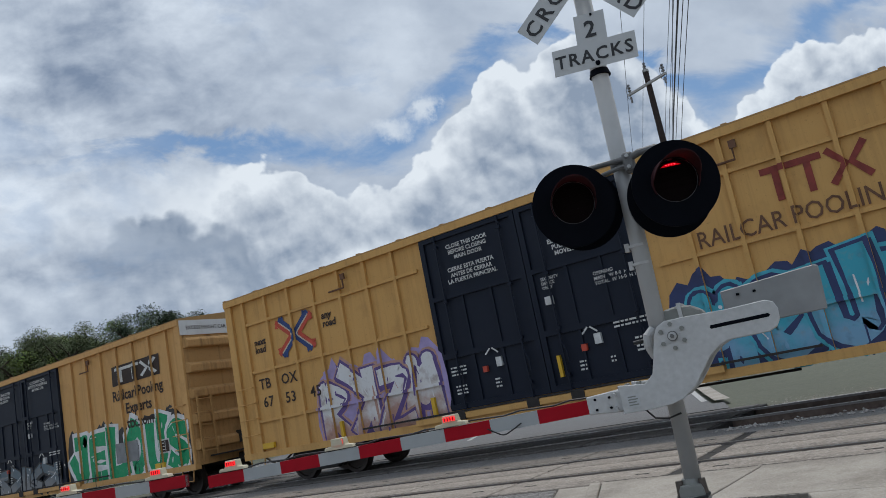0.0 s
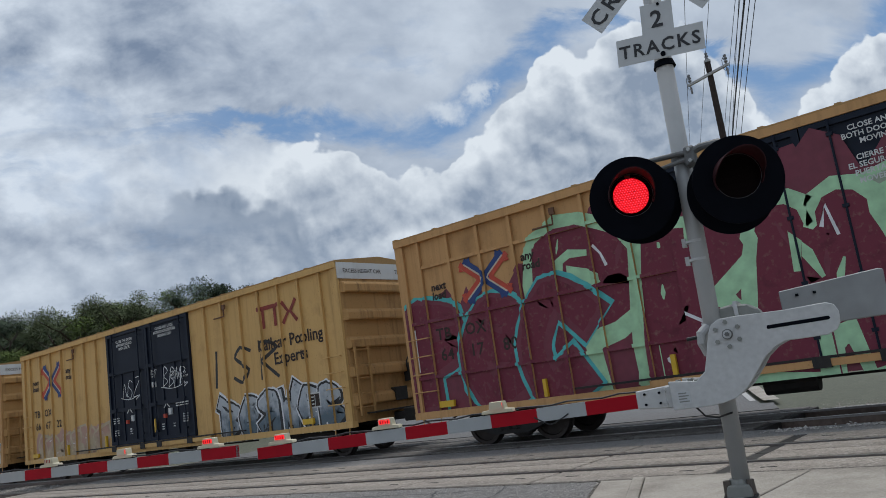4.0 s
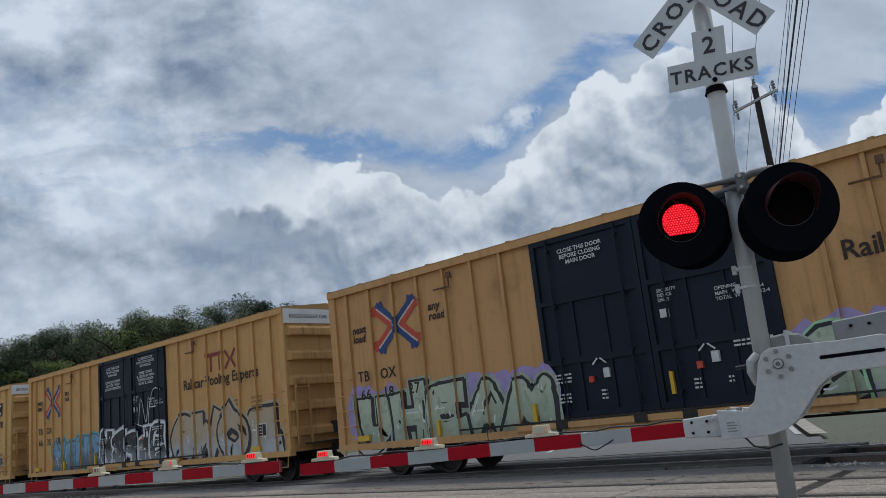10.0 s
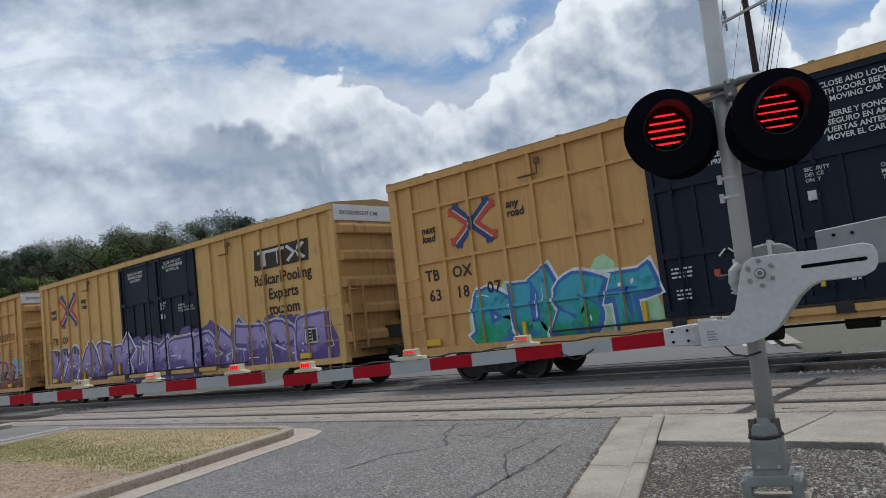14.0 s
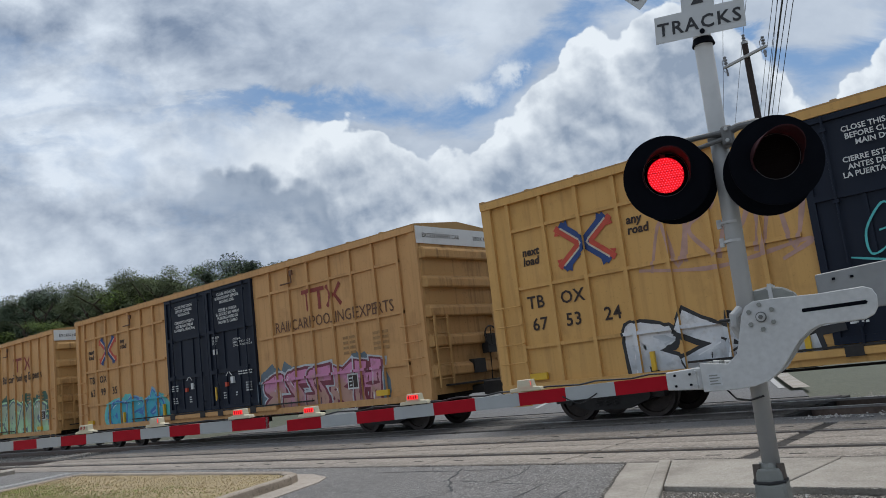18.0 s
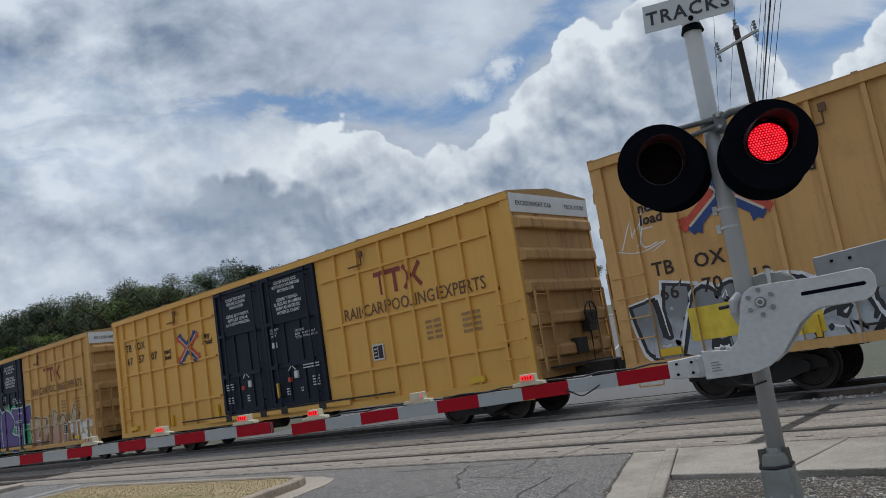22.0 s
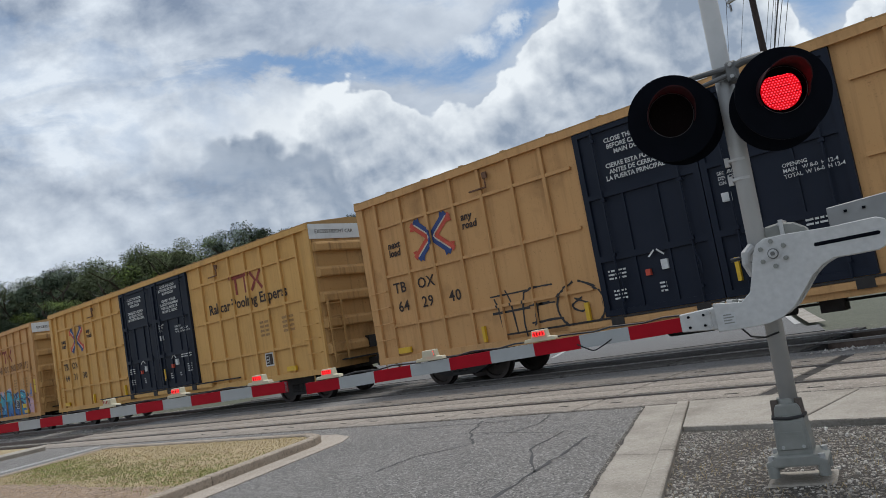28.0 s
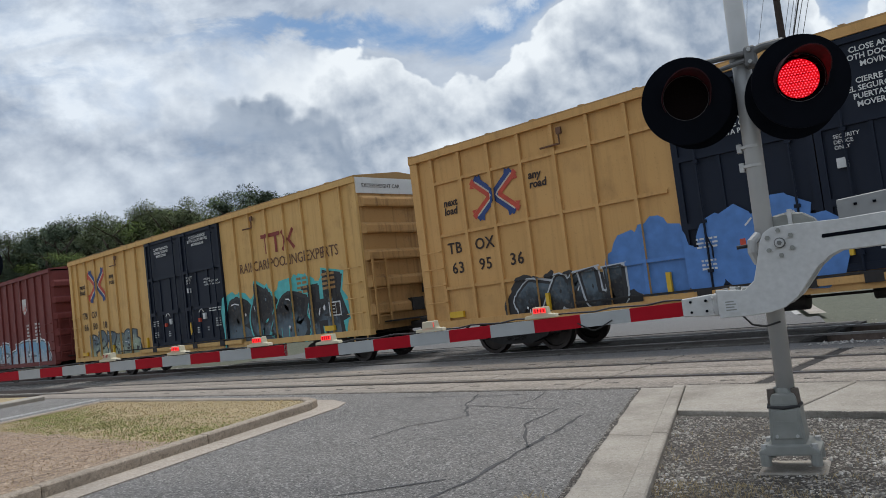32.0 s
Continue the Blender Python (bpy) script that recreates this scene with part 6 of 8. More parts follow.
def red_body(car):
    R = M["red_paint"]
    top = EAVE + 0.02
    bm = bmesh.new()
    box(bm, -HALF + 0.06, HALF - 0.06, SHEET, -SHEET, SILL + 0.1, top)
    part("body", bm, R, car)
    place("roof", shared("red_roof", lambda: roof_mesh(top + 0.05, R)), car)
    for s in (-1, 1):
        m = pose(0, 0, 0, 0, 0, 0 if s < 0 else 180)
        place("top_chord", shared("red_chord", lambda: bar_mesh("top_chord", -HALF, HALF, -1.66, SHEET, top - 0.08, top + 0.06, R)), car, m)
        place("side_sill", shared("red_sill", lambda: bar_mesh("side_sill", -HALF, HALF, -1.645, SHEET + 0.1, SILL, SILL + 0.18, R)), car, m)
        for p in RED_POSTS:
            place("post", shared("red_post", lambda: bar_mesh("post", -0.06, 0.06, POST, SHEET, SILL + 0.18, top - 0.08, R)), car, m @ pose(p, 0, 0))

        for x in (-3.72, -0.9):
            d = place("door", shared("red_door", lambda: bar_mesh("door", 0, 2.8, SHEET - 0.05, SHEET + 0.02, 1.0, top - 0.1, R)), car, m @ pose(x, 0, 0), "oxide red sliding door with horizontal ribs")
            if s > 0:
                continue
            for z in (1.0, 1.45, 1.95, 2.45, 2.95, 3.45, 3.95, top - 0.2):
                place("door_rib", shared(("red_rib", z), lambda: bar_mesh("door_rib", 0.1, 2.7, SHEET - 0.085, SHEET - 0.051, z, z + 0.1, R)), d)
            for dx in (0, 2.7):
                place("door_stile", shared(("red_stile", dx), lambda: bar_mesh("door_stile", dx, dx + 0.1, SHEET - 0.09, SHEET - 0.051, 1.0, top - 0.1, R)), d)
            place("lock_bar", shared(("red_lock",), lambda: bar_mesh("lock_bar", 2.45, 2.5, SHEET - 0.13, SHEET - 0.09, 1.0, 4.6, R)), d)
        place("door_track", shared("red_track", lambda: bar_mesh("door_track", -5.5, 3.5, -1.70, -1.63, 0.94, 1.0, R)), car, m)
        place("end_wall", shared("red_end", lambda: end_wall_mesh(R, top)), car, pose(s * HALF, 0, 0, 0, 0, 0 if s > 0 else 180))
    w = M["ink_white"]
    lettering(car, "red", "up", lambda: shift(text_bm("U  P", 0.5, 0.012), -7.9, 2.75), w)
    lettering(car, "red", "num", lambda: shift(text_bm("36 91 44", 0.46, 0.012, spacing=1.15), -7.95, 2.1), w)

    def bars():
        bm = bmesh.new()
        rnd = random.Random(3)
        for x, z, n, ww in ((-3.4, 2.55, 1, 1.6), (-3.4, 2.25, 2, 1.0), (-0.6, 2.25, 2, 1.1), (0.7, 2.45, 1, 0.8), (-7.9, 1.5, 3, 0.4), (-7.1, 1.6, 3, 0.4), (6.0, 2.6, 6, 0.4), (7.0, 2.6, 6, 0.6)):
            for i in range(n):
                x1 = x
                while x1 < x + ww:
                    d = rnd.uniform(0.05, 0.16)
                    rect(bm, x1, min(x1 + d, x + ww), z - 0.16 * i, z - 0.16 * i + 0.09)
                    x1 += d + 0.03
        return bm
    lettering(car, "red", "bars", bars, w)

    def shield():
        bm = bmesh.new()
        poly(bm, [(5.65, 3.35), (5.9, 3.15), (6.15, 3.35), (6.15, 3.9), (5.65, 3.9)], 0, 0)
        for i in range(3):
            rect(bm, 5.72 + 0.15 * i, 5.78 + 0.15 * i, 3.3, 3.62, 0.004, 1)
        return bm
    lettering(car, "red", "shield", shield, [M["ink_white"], M["logo_red"]], "pale shield of plain shapes")


# k: style, paint, number, slogan, pieces of (side from, to, z from, to, word, outline, fill, second, cloud)
TRAIN = {
    1: ("grid", 0, "675311", "caps", [(-8, -3, 0.9, 2.2, "*5", "black", "teal", "white", None)]),
    0: ("grid", 2, "675345", "caps", [(-6.3, -2.7, 0.8, 2.7, "*4", "purple", "white", "rose", "lavender", "rose"), (2.9, 9.1, 0.8, 2.6, "*6", "deep_blue", "cyan", "sky", "deep_blue", "cyan")]),
    -1: ("posts", 0, "666730", "boxed", [(-8.7, -2.6, 0.8, 2.15, "*7", "black", "sage", "beige", "maroon", "silver"), (-2.4, 2.2, 0.95, 2.0, "*4", "black", "slate", "grey", None), (2.9, 9.1, 0.78, 2.7, "JELOUS", "white", "green", "green", "black", "white")]),
    -2: ("posts", 1, "660315", "boxed", [(-7.6, -2.5, 0.78, 1.95, "*4", "grey", "white", "silver", "silver", "silver"), (-2.4, 2.4, 0.95, 2.1, "*5", "grey", "white", "silver", "silver"), (2.7, 8.9, 0.85, 2.4, "*6", "white", None)]),
    -3: ("grid", 1, "641780", "caps", [(-9.2, -4.6, 0.78, 3.3, "*3", "maroon", "maroon", "maroon", "maroon", "teal"), (-5.5, 1.0, 0.78, 4.0, "*3", "mint", "maroon", "maroon", "maroon", "mint"), (1.0, 5.6, 0.78, 4.2, "*2", "sage", "mint", "maroon", "maroon", "mint"), (5.2, 9.2, 0.9, 3.0, "*3", "cyan", "cyan", "slate", "cyan")]),
    -4: ("posts", 3, "666722", "three", [(-8.2, -3.0, 0.8, 1.9, "*6", "beige", "rose", "beige", "rose", "beige"), (3.8, 9.0, 0.78, 2.2, "*6", "black", "silver", "slate", None, "white")]),
    -5: ("grid", 1, "843688", "caps", [(-6.4, -2.6, 0.78, 2.2, "TNST", "black", "silver", "purple", "teal"), (2.7, 6.8, 0.78, 2.4, "GNKE", "black", "dark_green", "black", "mint", "white"), (6.9, 9.0, 0.78, 2.0, "*3", "black", "teal", "white", None, "silver")]),
    -6: ("grid", 0, "643774", "caps", [(-7.2, -2.3, 0.78, 2.0, "ZONIC", "white", "black", "black", None, "silver"), (2.9, 8.1, 0.78, 2.2, "MUALES", "black", "lavender", "purple", "teal", "teal")]),
    -7: ("red", 0, "", "", [(-7.0, -0.8, 0.78, 2.25, "RUWO", "deep_blue", "silver", "mint", "slate", "silver"), (1.6, 7.2, 0.78, 2.75, "UMS", "slate", "slate", "slate", None, "mint")]),
    -8: ("posts", 1, "661827", "line", [(-8.5, -2.4, 0.78, 2.3, "UHEAM", "black", "mint_grey", "sage", "lavender", "sage"), (2.6, 8.8, 0.78, 2.4, "CESNAE", "black", "mint_grey", "sage", "lavender", "mint")]),
    -9: ("posts", 0, "663518", "line", [(-6.9, -2.5, 0.78, 2.35, "YENR", "slate", "sky", "slate", None, "cyan"), (-2.4, 2.4, 0.95, 2.4, "*5", "white", "black", "grey", None, "silver"), (2.7, 8.6, 0.78, 2.6, "GWOE", "black", "beige", "silver", None, "beige")]),
    -10: ("posts", 3, "660490", "boxed", [(-7.0, -2.6, 0.78, 2.3, "HTRAW", "brown", "white", "silver", None, "beige"), (2.7, 8.6, 0.85, 2.2, "*5", "brown", None)]),
    -11: ("grid", 0, "631807", "caps", [(-7.0, -2.8, 0.78, 2.3, "DUST", "blue", "cyan", "green", "mint", "white")]),
    -12: ("posts", 3, "666286", "boxed", [(-8.6, -2.0, 0.78, 2.5, "*5", "purple", "lavender", "purple", None, "white"), (-2.0, 8.6, 0.78, 2.3, "*8", "purple", "lavender", "purple", "purple", "silver")]),
    -13: ("grid", 0, "639585", "caps", [(-6.8, -2.3, 0.78, 2.1, "*5", "black", "rose", "cyan", None, "white"), (2.7, 8.9, 0.78, 2.3, "SIZL", "black", "rose", "maroon", "sky", "pink")]),
    -14: ("grid", 2, "675324", "caps", [(-6.3, -2.6, 0.78, 2.1, "*3", "black", "white", "silver", None), (2.6, 8.0, 0.78, 2.3, "ANCES", "white", "teal", "mint", "mint", "white")]),
    -15: ("grid", 1, "639935", "caps", [(-6.9, -3.0, 0.78, 1.95, "GRO", "blue", "cyan", "cyan", "teal", "sky"), (2.7, 7.6, 0.78, 2.1, "*5", "maroon", "pink", "rose", "slate", "silver")]),
    -16: ("posts", 1, "662249", "line", [(-7.0, -1.6, 0.78, 2.4, "CINDO", "black", "white", "white", "cyan", "silver"), (-1.8, 2.4, 0.95, 2.0, "*4", "black", "slate", "cyan", None), (2.7, 8.2, 0.78, 2.5, "ESMC", "slate", "sage", "mint", "dark_green", "mint")]),
    -17: ("posts", 0, "667013", "caps", [(-8.9, -2.6, 0.78, 2.3, "*6", "black", "grey", "silver", None, "white"), (-2.4, 0.6, 0.95, 2.1, "*3", "silver", "black", "grey", None), (2.8, 9.0, 0.78, 2.45, "UMOHO", "brown", "silver", "beige", None, "beige")]),
    -18: ("grid", 4, "675707", "caps", []),
    -19: ("grid", 2, "671488", "caps", [(-8.4, -2.5, 0.78, 2.4, "SURA", "teal", "dark_green", "black", "pink", "teal"), (-2.4, 2.6, 0.95, 2.9, "EKRT", "deep_blue", "purple", "purple", "green", "silver"), (3.0, 7.6, 0.78, 2.35, "*4", "brown", "beige", "rose", None, "beige"), (7.0, 8.9, 0.85, 1.9, "*2", "beige", "white", "white", None)]),
    -20: ("grid", 1, "640772", "caps", [(-8.4, -2.7, 0.78, 1.95, "*6", "grey", "white", "white", None, "white"), (2.7, 9.0, 0.78, 2.2, "KIEFM", "maroon", "white", "white", "white", "white")]),
    -21: ("grid", 0, "643412", "caps", [(-6.1, -2.5, 0.78, 2.1, "MEAN", "purple", "lavender", "lavender", None), (2.8, 9.0, 0.9, 2.6, "*6", "white", "red", "red", None)]),
    -22: ("grid", 1, "642940", "caps", [(-5.5, -2.6, 0.85, 2.15, "TEO", "black", None)]),
    -23: ("grid", 2, "643130", "line", []),
    -24: ("grid", 1, "676899", "caps", [(-8.4, -2.4, 0.78, 2.2, "TURBO", "maroon", "orange", "orange", "lavender", "orange"), (2.3, 7.6, 0.78, 2.2, "SORC", "deep_blue", "cyan", "blue", "deep_blue", "sky")]),
    -25: ("grid", 0, "639536", "caps", [(-6.6, -3.9, 0.78, 1.8, "*3", "black", "slate", "black", "black", "silver"), (2.5, 9.1, 0.78, 2.5, "*6", "teal", "lavender", "sky", "lavender", "silver")]),
    -26: ("posts", 3, "665018", "caps", [(-7.8, -3.4, 0.78, 2.0, "*6", "black", "slate", "sage", None), (2.6, 8.0, 0.78, 2.6, "ROSH", "black", "black", "slate", "teal", "teal")]),
    -27: ("red", 0, "", "", [(-8.6, 8.6, 0.78, 2.1, "*14", "slate", "sky", "silver", None, "white")]),
}
TAGS = {
    -24: [(8.1, 8.45, 1.75, 2.35, "blue", 0.05, 5)],
    -4: [(-1.6, -0.6, 2.5, 3.1, "white", 0.02, 3), (0.9, 2.2, 2.6, 3.2, "white", 0.02, 4)],
    -6: [(-1.9, -0.6, 2.45, 3.1, "silver", 0.03, 4), (0.7, 1.9, 2.5, 3.2, "silver", 0.03, 4)],
    -9: [(0.5, 1.9, 2.2, 3.3, "white", 0.025, 3)],
    -14: [(-1.9, -0.6, 2.3, 3.2, "teal", 0.03, 4), (0.5, 1.9, 2.3, 3.2, "teal", 0.03, 4), (-5.6, -2.8, 2.7, 3.9, "rose", 0.07, 4)],
    -16: [(0.4, 1.9, 2.6, 3.2, "white", 0.02, 4)],
    -10: [(0.4, 1.5, 2.2, 2.9, "white", 0.02, 5)],
    -2: [(0.4, 1.9, 2.9, 3.25, "white", 0.018, 6)],
    -20: [(-1.7, 0.0, 2.4, 3.0, "silver", 0.03, 5)],
    -17: [(-9.0, -8.2, 3.0, 3.7, "white", 0.02, 5)],
    -8: [(7.5, 8.9, 2.9, 3.7, "black", 0.02, 4)],
}
# single sprayed words and flat patches: x from, to, z from, to, word or None, colour, half width
WORDS = {-4: [(3.1, 6.9, 2.35, 3.35, "ISR", "black", 0.05)]}
PATCHES = {-7: [(6.9, 7.5, 1.75, 2.15, "blue"), (7.7, 8.3, 1.5, 2.2, "black"), (7.0, 8.0, 1.0, 1.25, "yellow")], -2: [(6.15, 7.3, 0.86, 1.75, "blue"), (6.3, 7.25, 1.3, 1.5, "yellow")], -1: [(5.4, 6.6, 1.3, 1.9, "grey")], 0: [(7.2, 8.4, 0.95, 1.5, "yellow")], -17: [(-7.9, -7.0, 1.15, 1.75, "yellow"), (-6.6, -5.6, 1.0, 1.6, "yellow")], -25: [(4.2, 4.5, 1.1, 1.9, "yellow"), (7.9, 8.5, 1.2, 2.0, "yellow")], -24: [(7.1, 7.75, 1.2, 1.38, "yellow"), (8.75, 8.93, 1.8, 2.4, "yellow")]}
# soft sprayed clouds: x from, to, z from, to, colour
CLOUDS = {-25: [(-4.3, 0.4, 0.8, 2.5, "sky_blue"), (1.2, 2.4, 1.0, 2.0, "silver")], -2: [(-2.4, 2.3, 1.0, 1.8, "silver")], -24: [(2.4, 6.2, 1.2, 2.3, "pale_pink"), (6.9, 9.1, 0.8, 1.75, "pale_pink"), (0.9, 2.2, 1.05, 1.75, "pale_pink")]}
LABELS = {"grid": "tan yellow boxcar with ribbed sides and navy doors", "posts": "tan yellow boxcar with plain posts and navy doors", "red": "weathered oxide red boxcar with ribbed doors"}
CARS = []


def build_train():
    for k, (style, paint_no, number, slogan, pieces) in TRAIN.items():
        car = new("boxcar")
        words = LABELS[style]
        if k == -18:
            words = "bright yellow clean steel boxcar with navy doors"
        elif pieces:
            words += ", %s graffiti" % (pieces[-1][6] or pieces[0][6] or pieces[0][5]).replace("_", " ")
        tagged(car, words, "boxcar", "boxcars of the freight train")
        if style == "red":
            red_body(car)
            add_gear(car, M["red_paint"])
        else:
            Y = YELLOWS[paint_no]
            box_body(car, Y, style)
            dress(car, style, "", number, slogan, k == -18, style == "grid" or k == -9)
            add_gear(car, Y)
        add_trucks(car)
        for i, (a, b, c, d, col) in enumerate(CLOUDS.get(k, ())):
            rnd = random.Random(k * 5 + i)
            bm = bmesh.new()
            for j in range(int((b - a) * 7)):
                r = rnd.uniform(0.16, 0.34) * (d - c)
                blob(bm, rnd.uniform(a + r, b - r), rnd.uniform(c + r, d - r), r, r, 0.00012 * j, 0, rnd)
            place("paint_cloud", conform(bm, style, [PAINTS[col]], "paint_cloud"), car, None, "sprayed cloud of %s paint" % col.replace("_", " "))
        for i, p in enumerate(pieces):
            me = graffiti(style, *p[:3], p[3] if k == -3 else SILL + (p[3] - SILL) * 0.87, *p[4:], seed=k * 7 + i)
            place("graffiti", me, car, None, "spray-painted letters in %s and %s" % ((p[6] or "bare").replace("_", " "), p[5].replace("_", " ")))
        if k == -17:
            rnd = random.Random(77)
            bm = bmesh.new()
            for j in range(46):
                x = 2.8 + 5.4 * j / 45
                blob(bm, x, 1.45 + 0.12 * math.sin(1.7 * x) + rnd.uniform(-0.12, 0.12), rnd.uniform(0.2, 0.4), rnd.uniform(0.18, 0.36), 0.0185 + 0.00006 * j, 0, rnd)
            place("paint_band", conform(bm, style, [blend("blue", "blue")], "paint_band"), car, None, "blue band sprayed over the letters")
        for i, (a, b, c, d, col, w, n) in enumerate(TAGS.get(k, ())):
            place("tag", scribble(style, a, b, c, d, col, k * 11 + i, w, n), car, None, "thin sprayed tag in %s" % col)
        for i, (a, b, c, d, word, col, w) in enumerate(WORDS.get(k, ())):
            place("tag", brush_word(style, a, b, c, d, word, col, w), car, None, "sprayed %s capitals" % col)
        for i, (a, b, c, d, col) in enumerate(PATCHES.get(k, ())):
            bm = bmesh.new()
            rect(bm, a, b, c, d)
            place("paint_patch", conform(bm, style, [PAINTS[col]], "paint_patch", 0.02 + 0.003 * i), car, None, "flat %s patch of paint" % col)
        CARS.append((k, car))


build_train()



# ---- crossing signals: local x runs to the right along the gate, y away from the approaching driver, z up ----
M["galv"] = material("galvanised_post", (0.42, 0.42, 0.41), 0.5, 0.15, grain=0.14, scale=5, stain=0.5, stain_color=(0.22, 0.22, 0.22), stain_scale=2.5)
M["weight_steel"] = material("counterweight_steel", (0.27, 0.275, 0.275), 0.55, 0.2, grain=0.12, scale=8, stain=0.4, stain_color=(0.2, 0.2, 0.2), stain_scale=3)
M["galv_plate"] = material("painted_aluminium_plate", (0.50, 0.50, 0.49), 0.5, 0.1, grain=0.10, scale=26, stain=0.5, stain_color=(0.41, 0.41, 0.40), stain_scale=5)
M["cast_rust"] = material("rusty_cast_iron", (0.11, 0.09, 0.075), 0.85, 0.1, grain=0.3, scale=14, stain=0.6, stain_color=(0.06, 0.045, 0.035), stain_scale=8)
M["cast_grey"] = material("cast_grey_paint", (0.235, 0.24, 0.22), 0.65, 0.1, grain=0.15, scale=9, stain=0.5, stain_color=(0.16, 0.16, 0.14), stain_scale=4)
M["matt_black"] = material("signal_black", (0.004, 0.005, 0.008), 0.8, grain=0.2, scale=7, spec=0.05)
M["dark_ring"] = material("lens_ring_dark", (0.07, 0.07, 0.075), 0.5, grain=0.3, scale=20)
M["visor_black"] = material("visor_inner_black", (0.04, 0.013, 0.016), 0.7, grain=0.2, scale=7, spec=0.1)
M["pipe_grey"] = material("weathered_dark_pipe", (0.15, 0.15, 0.145), 0.6, 0.1, grain=0.2, scale=9, stain=0.5, stain_color=(0.08, 0.08, 0.075), stain_scale=5)
M["sign_white"] = material("reflective_sign_white", (0.5, 0.51, 0.51), 0.5, grain=0.05, scale=5, stain=0.2, stain_color=(0.45, 0.45, 0.44), stain_scale=3)
M["sign_black"] = material("sign_letter_black", (0.015, 0.015, 0.017), 0.5, grain=0.1)
M["stripe_red"] = material("gate_stripe_red", (0.34, 0.004, 0.013), 0.6, spec=0.15, grain=0.08, scale=8)
M["stripe_white"] = material("gate_stripe_silver", (0.34, 0.355, 0.355), 0.35, grain=0.06, scale=8)
M["led"] = material("lit_red_led", (0.12, 0.001, 0.002), 0.4, emit=(1.0, 0.001, 0.012), emit_strength=0.45)
M["led_dot"] = material("lit_red_led_core", (0.2, 0.01, 0.01), 0.4, emit=(1.0, 0.018, 0.03), emit_strength=9.0)
M["led_dark"] = material("unlit_red_lens", (0.004, 0.0012, 0.0016), 0.6, grain=0.2, scale=40, spec=0.08)
M["gate_lamp"] = material("gate_lamp_red", (0.5, 0.02, 0.01), 0.35, emit=(1.0, 0.012, 0.02), emit_strength=1.1)
M["gate_lamp_body"] = material("gate_lamp_cream_housing", (0.55, 0.5, 0.36), 0.5, grain=0.1)
M["cable"] = material("black_cable", (0.015, 0.015, 0.016), 0.6, grain=0.2)
SHUTTERS, GATE_SHUTTERS = [], []


def prism(bm, pts, y0, y1):
    """A plate: the outline in x and z, from y0 to y1."""
    a = [bm.verts.new((x, y0, z)) for x, z in pts]
    b = [bm.verts.new((x, y1, z)) for x, z in pts]
    n = len(pts)
    bm.faces.new(a)
    bm.faces.new(b[::-1])
    for i in range(n):
        bm.faces.new([a[i], b[i], b[(i + 1) % n], a[(i + 1) % n]])
    bmesh.ops.recalc_face_normals(bm, faces=bm.faces[:])
    return bm


def flat_text(text, size, x, y, z, mat, parent, name="lettering", turn=0.0, spacing=1.0, bold=0.0, tilt=0.0):
    bm = text_bm(text, size, bold, 0, "CENTER", spacing)
    c, s = math.cos(radians(turn)), math.sin(radians(turn))
    for v in bm.verts:
        a, b = v.co.x, v.co.z - size * 0.36
        v.co = Vector((x + c * a - s * b, y, z + s * a + c * b))
    return part(name, bm, mat, parent)


def round_plate(r, hole, y0, y1, n=48):
    bm = bmesh.new()
    rings = []
    for rr, y in ((hole, y0), (r, y0), (r, y1), (hole, y1)):
        rings.append([bm.verts.new((rr * math.cos(6.283185 * i / n), y, rr * math.sin(6.283185 * i / n))) for i in range(n)])
    for k in range(4):
        a, b = rings[k], rings[(k + 1) % 4]
        for i in range(n):
            bm.faces.new([a[i], a[(i + 1) % n], b[(i + 1) % n], b[i]])
    bmesh.ops.recalc_face_normals(bm, faces=bm.faces[:])
    return bm


LENS_UP = 0.022


def lens_plate(r, hole, up, y0, y1, n=48):
    """A round plate with a round hole set above its middle."""
    bm = round_plate(r, hole, y0, y1, n)
    for v in bm.verts:
        if math.hypot(v.co.x, v.co.z) < hole + 0.001:
            v.co.z += up
    return bm


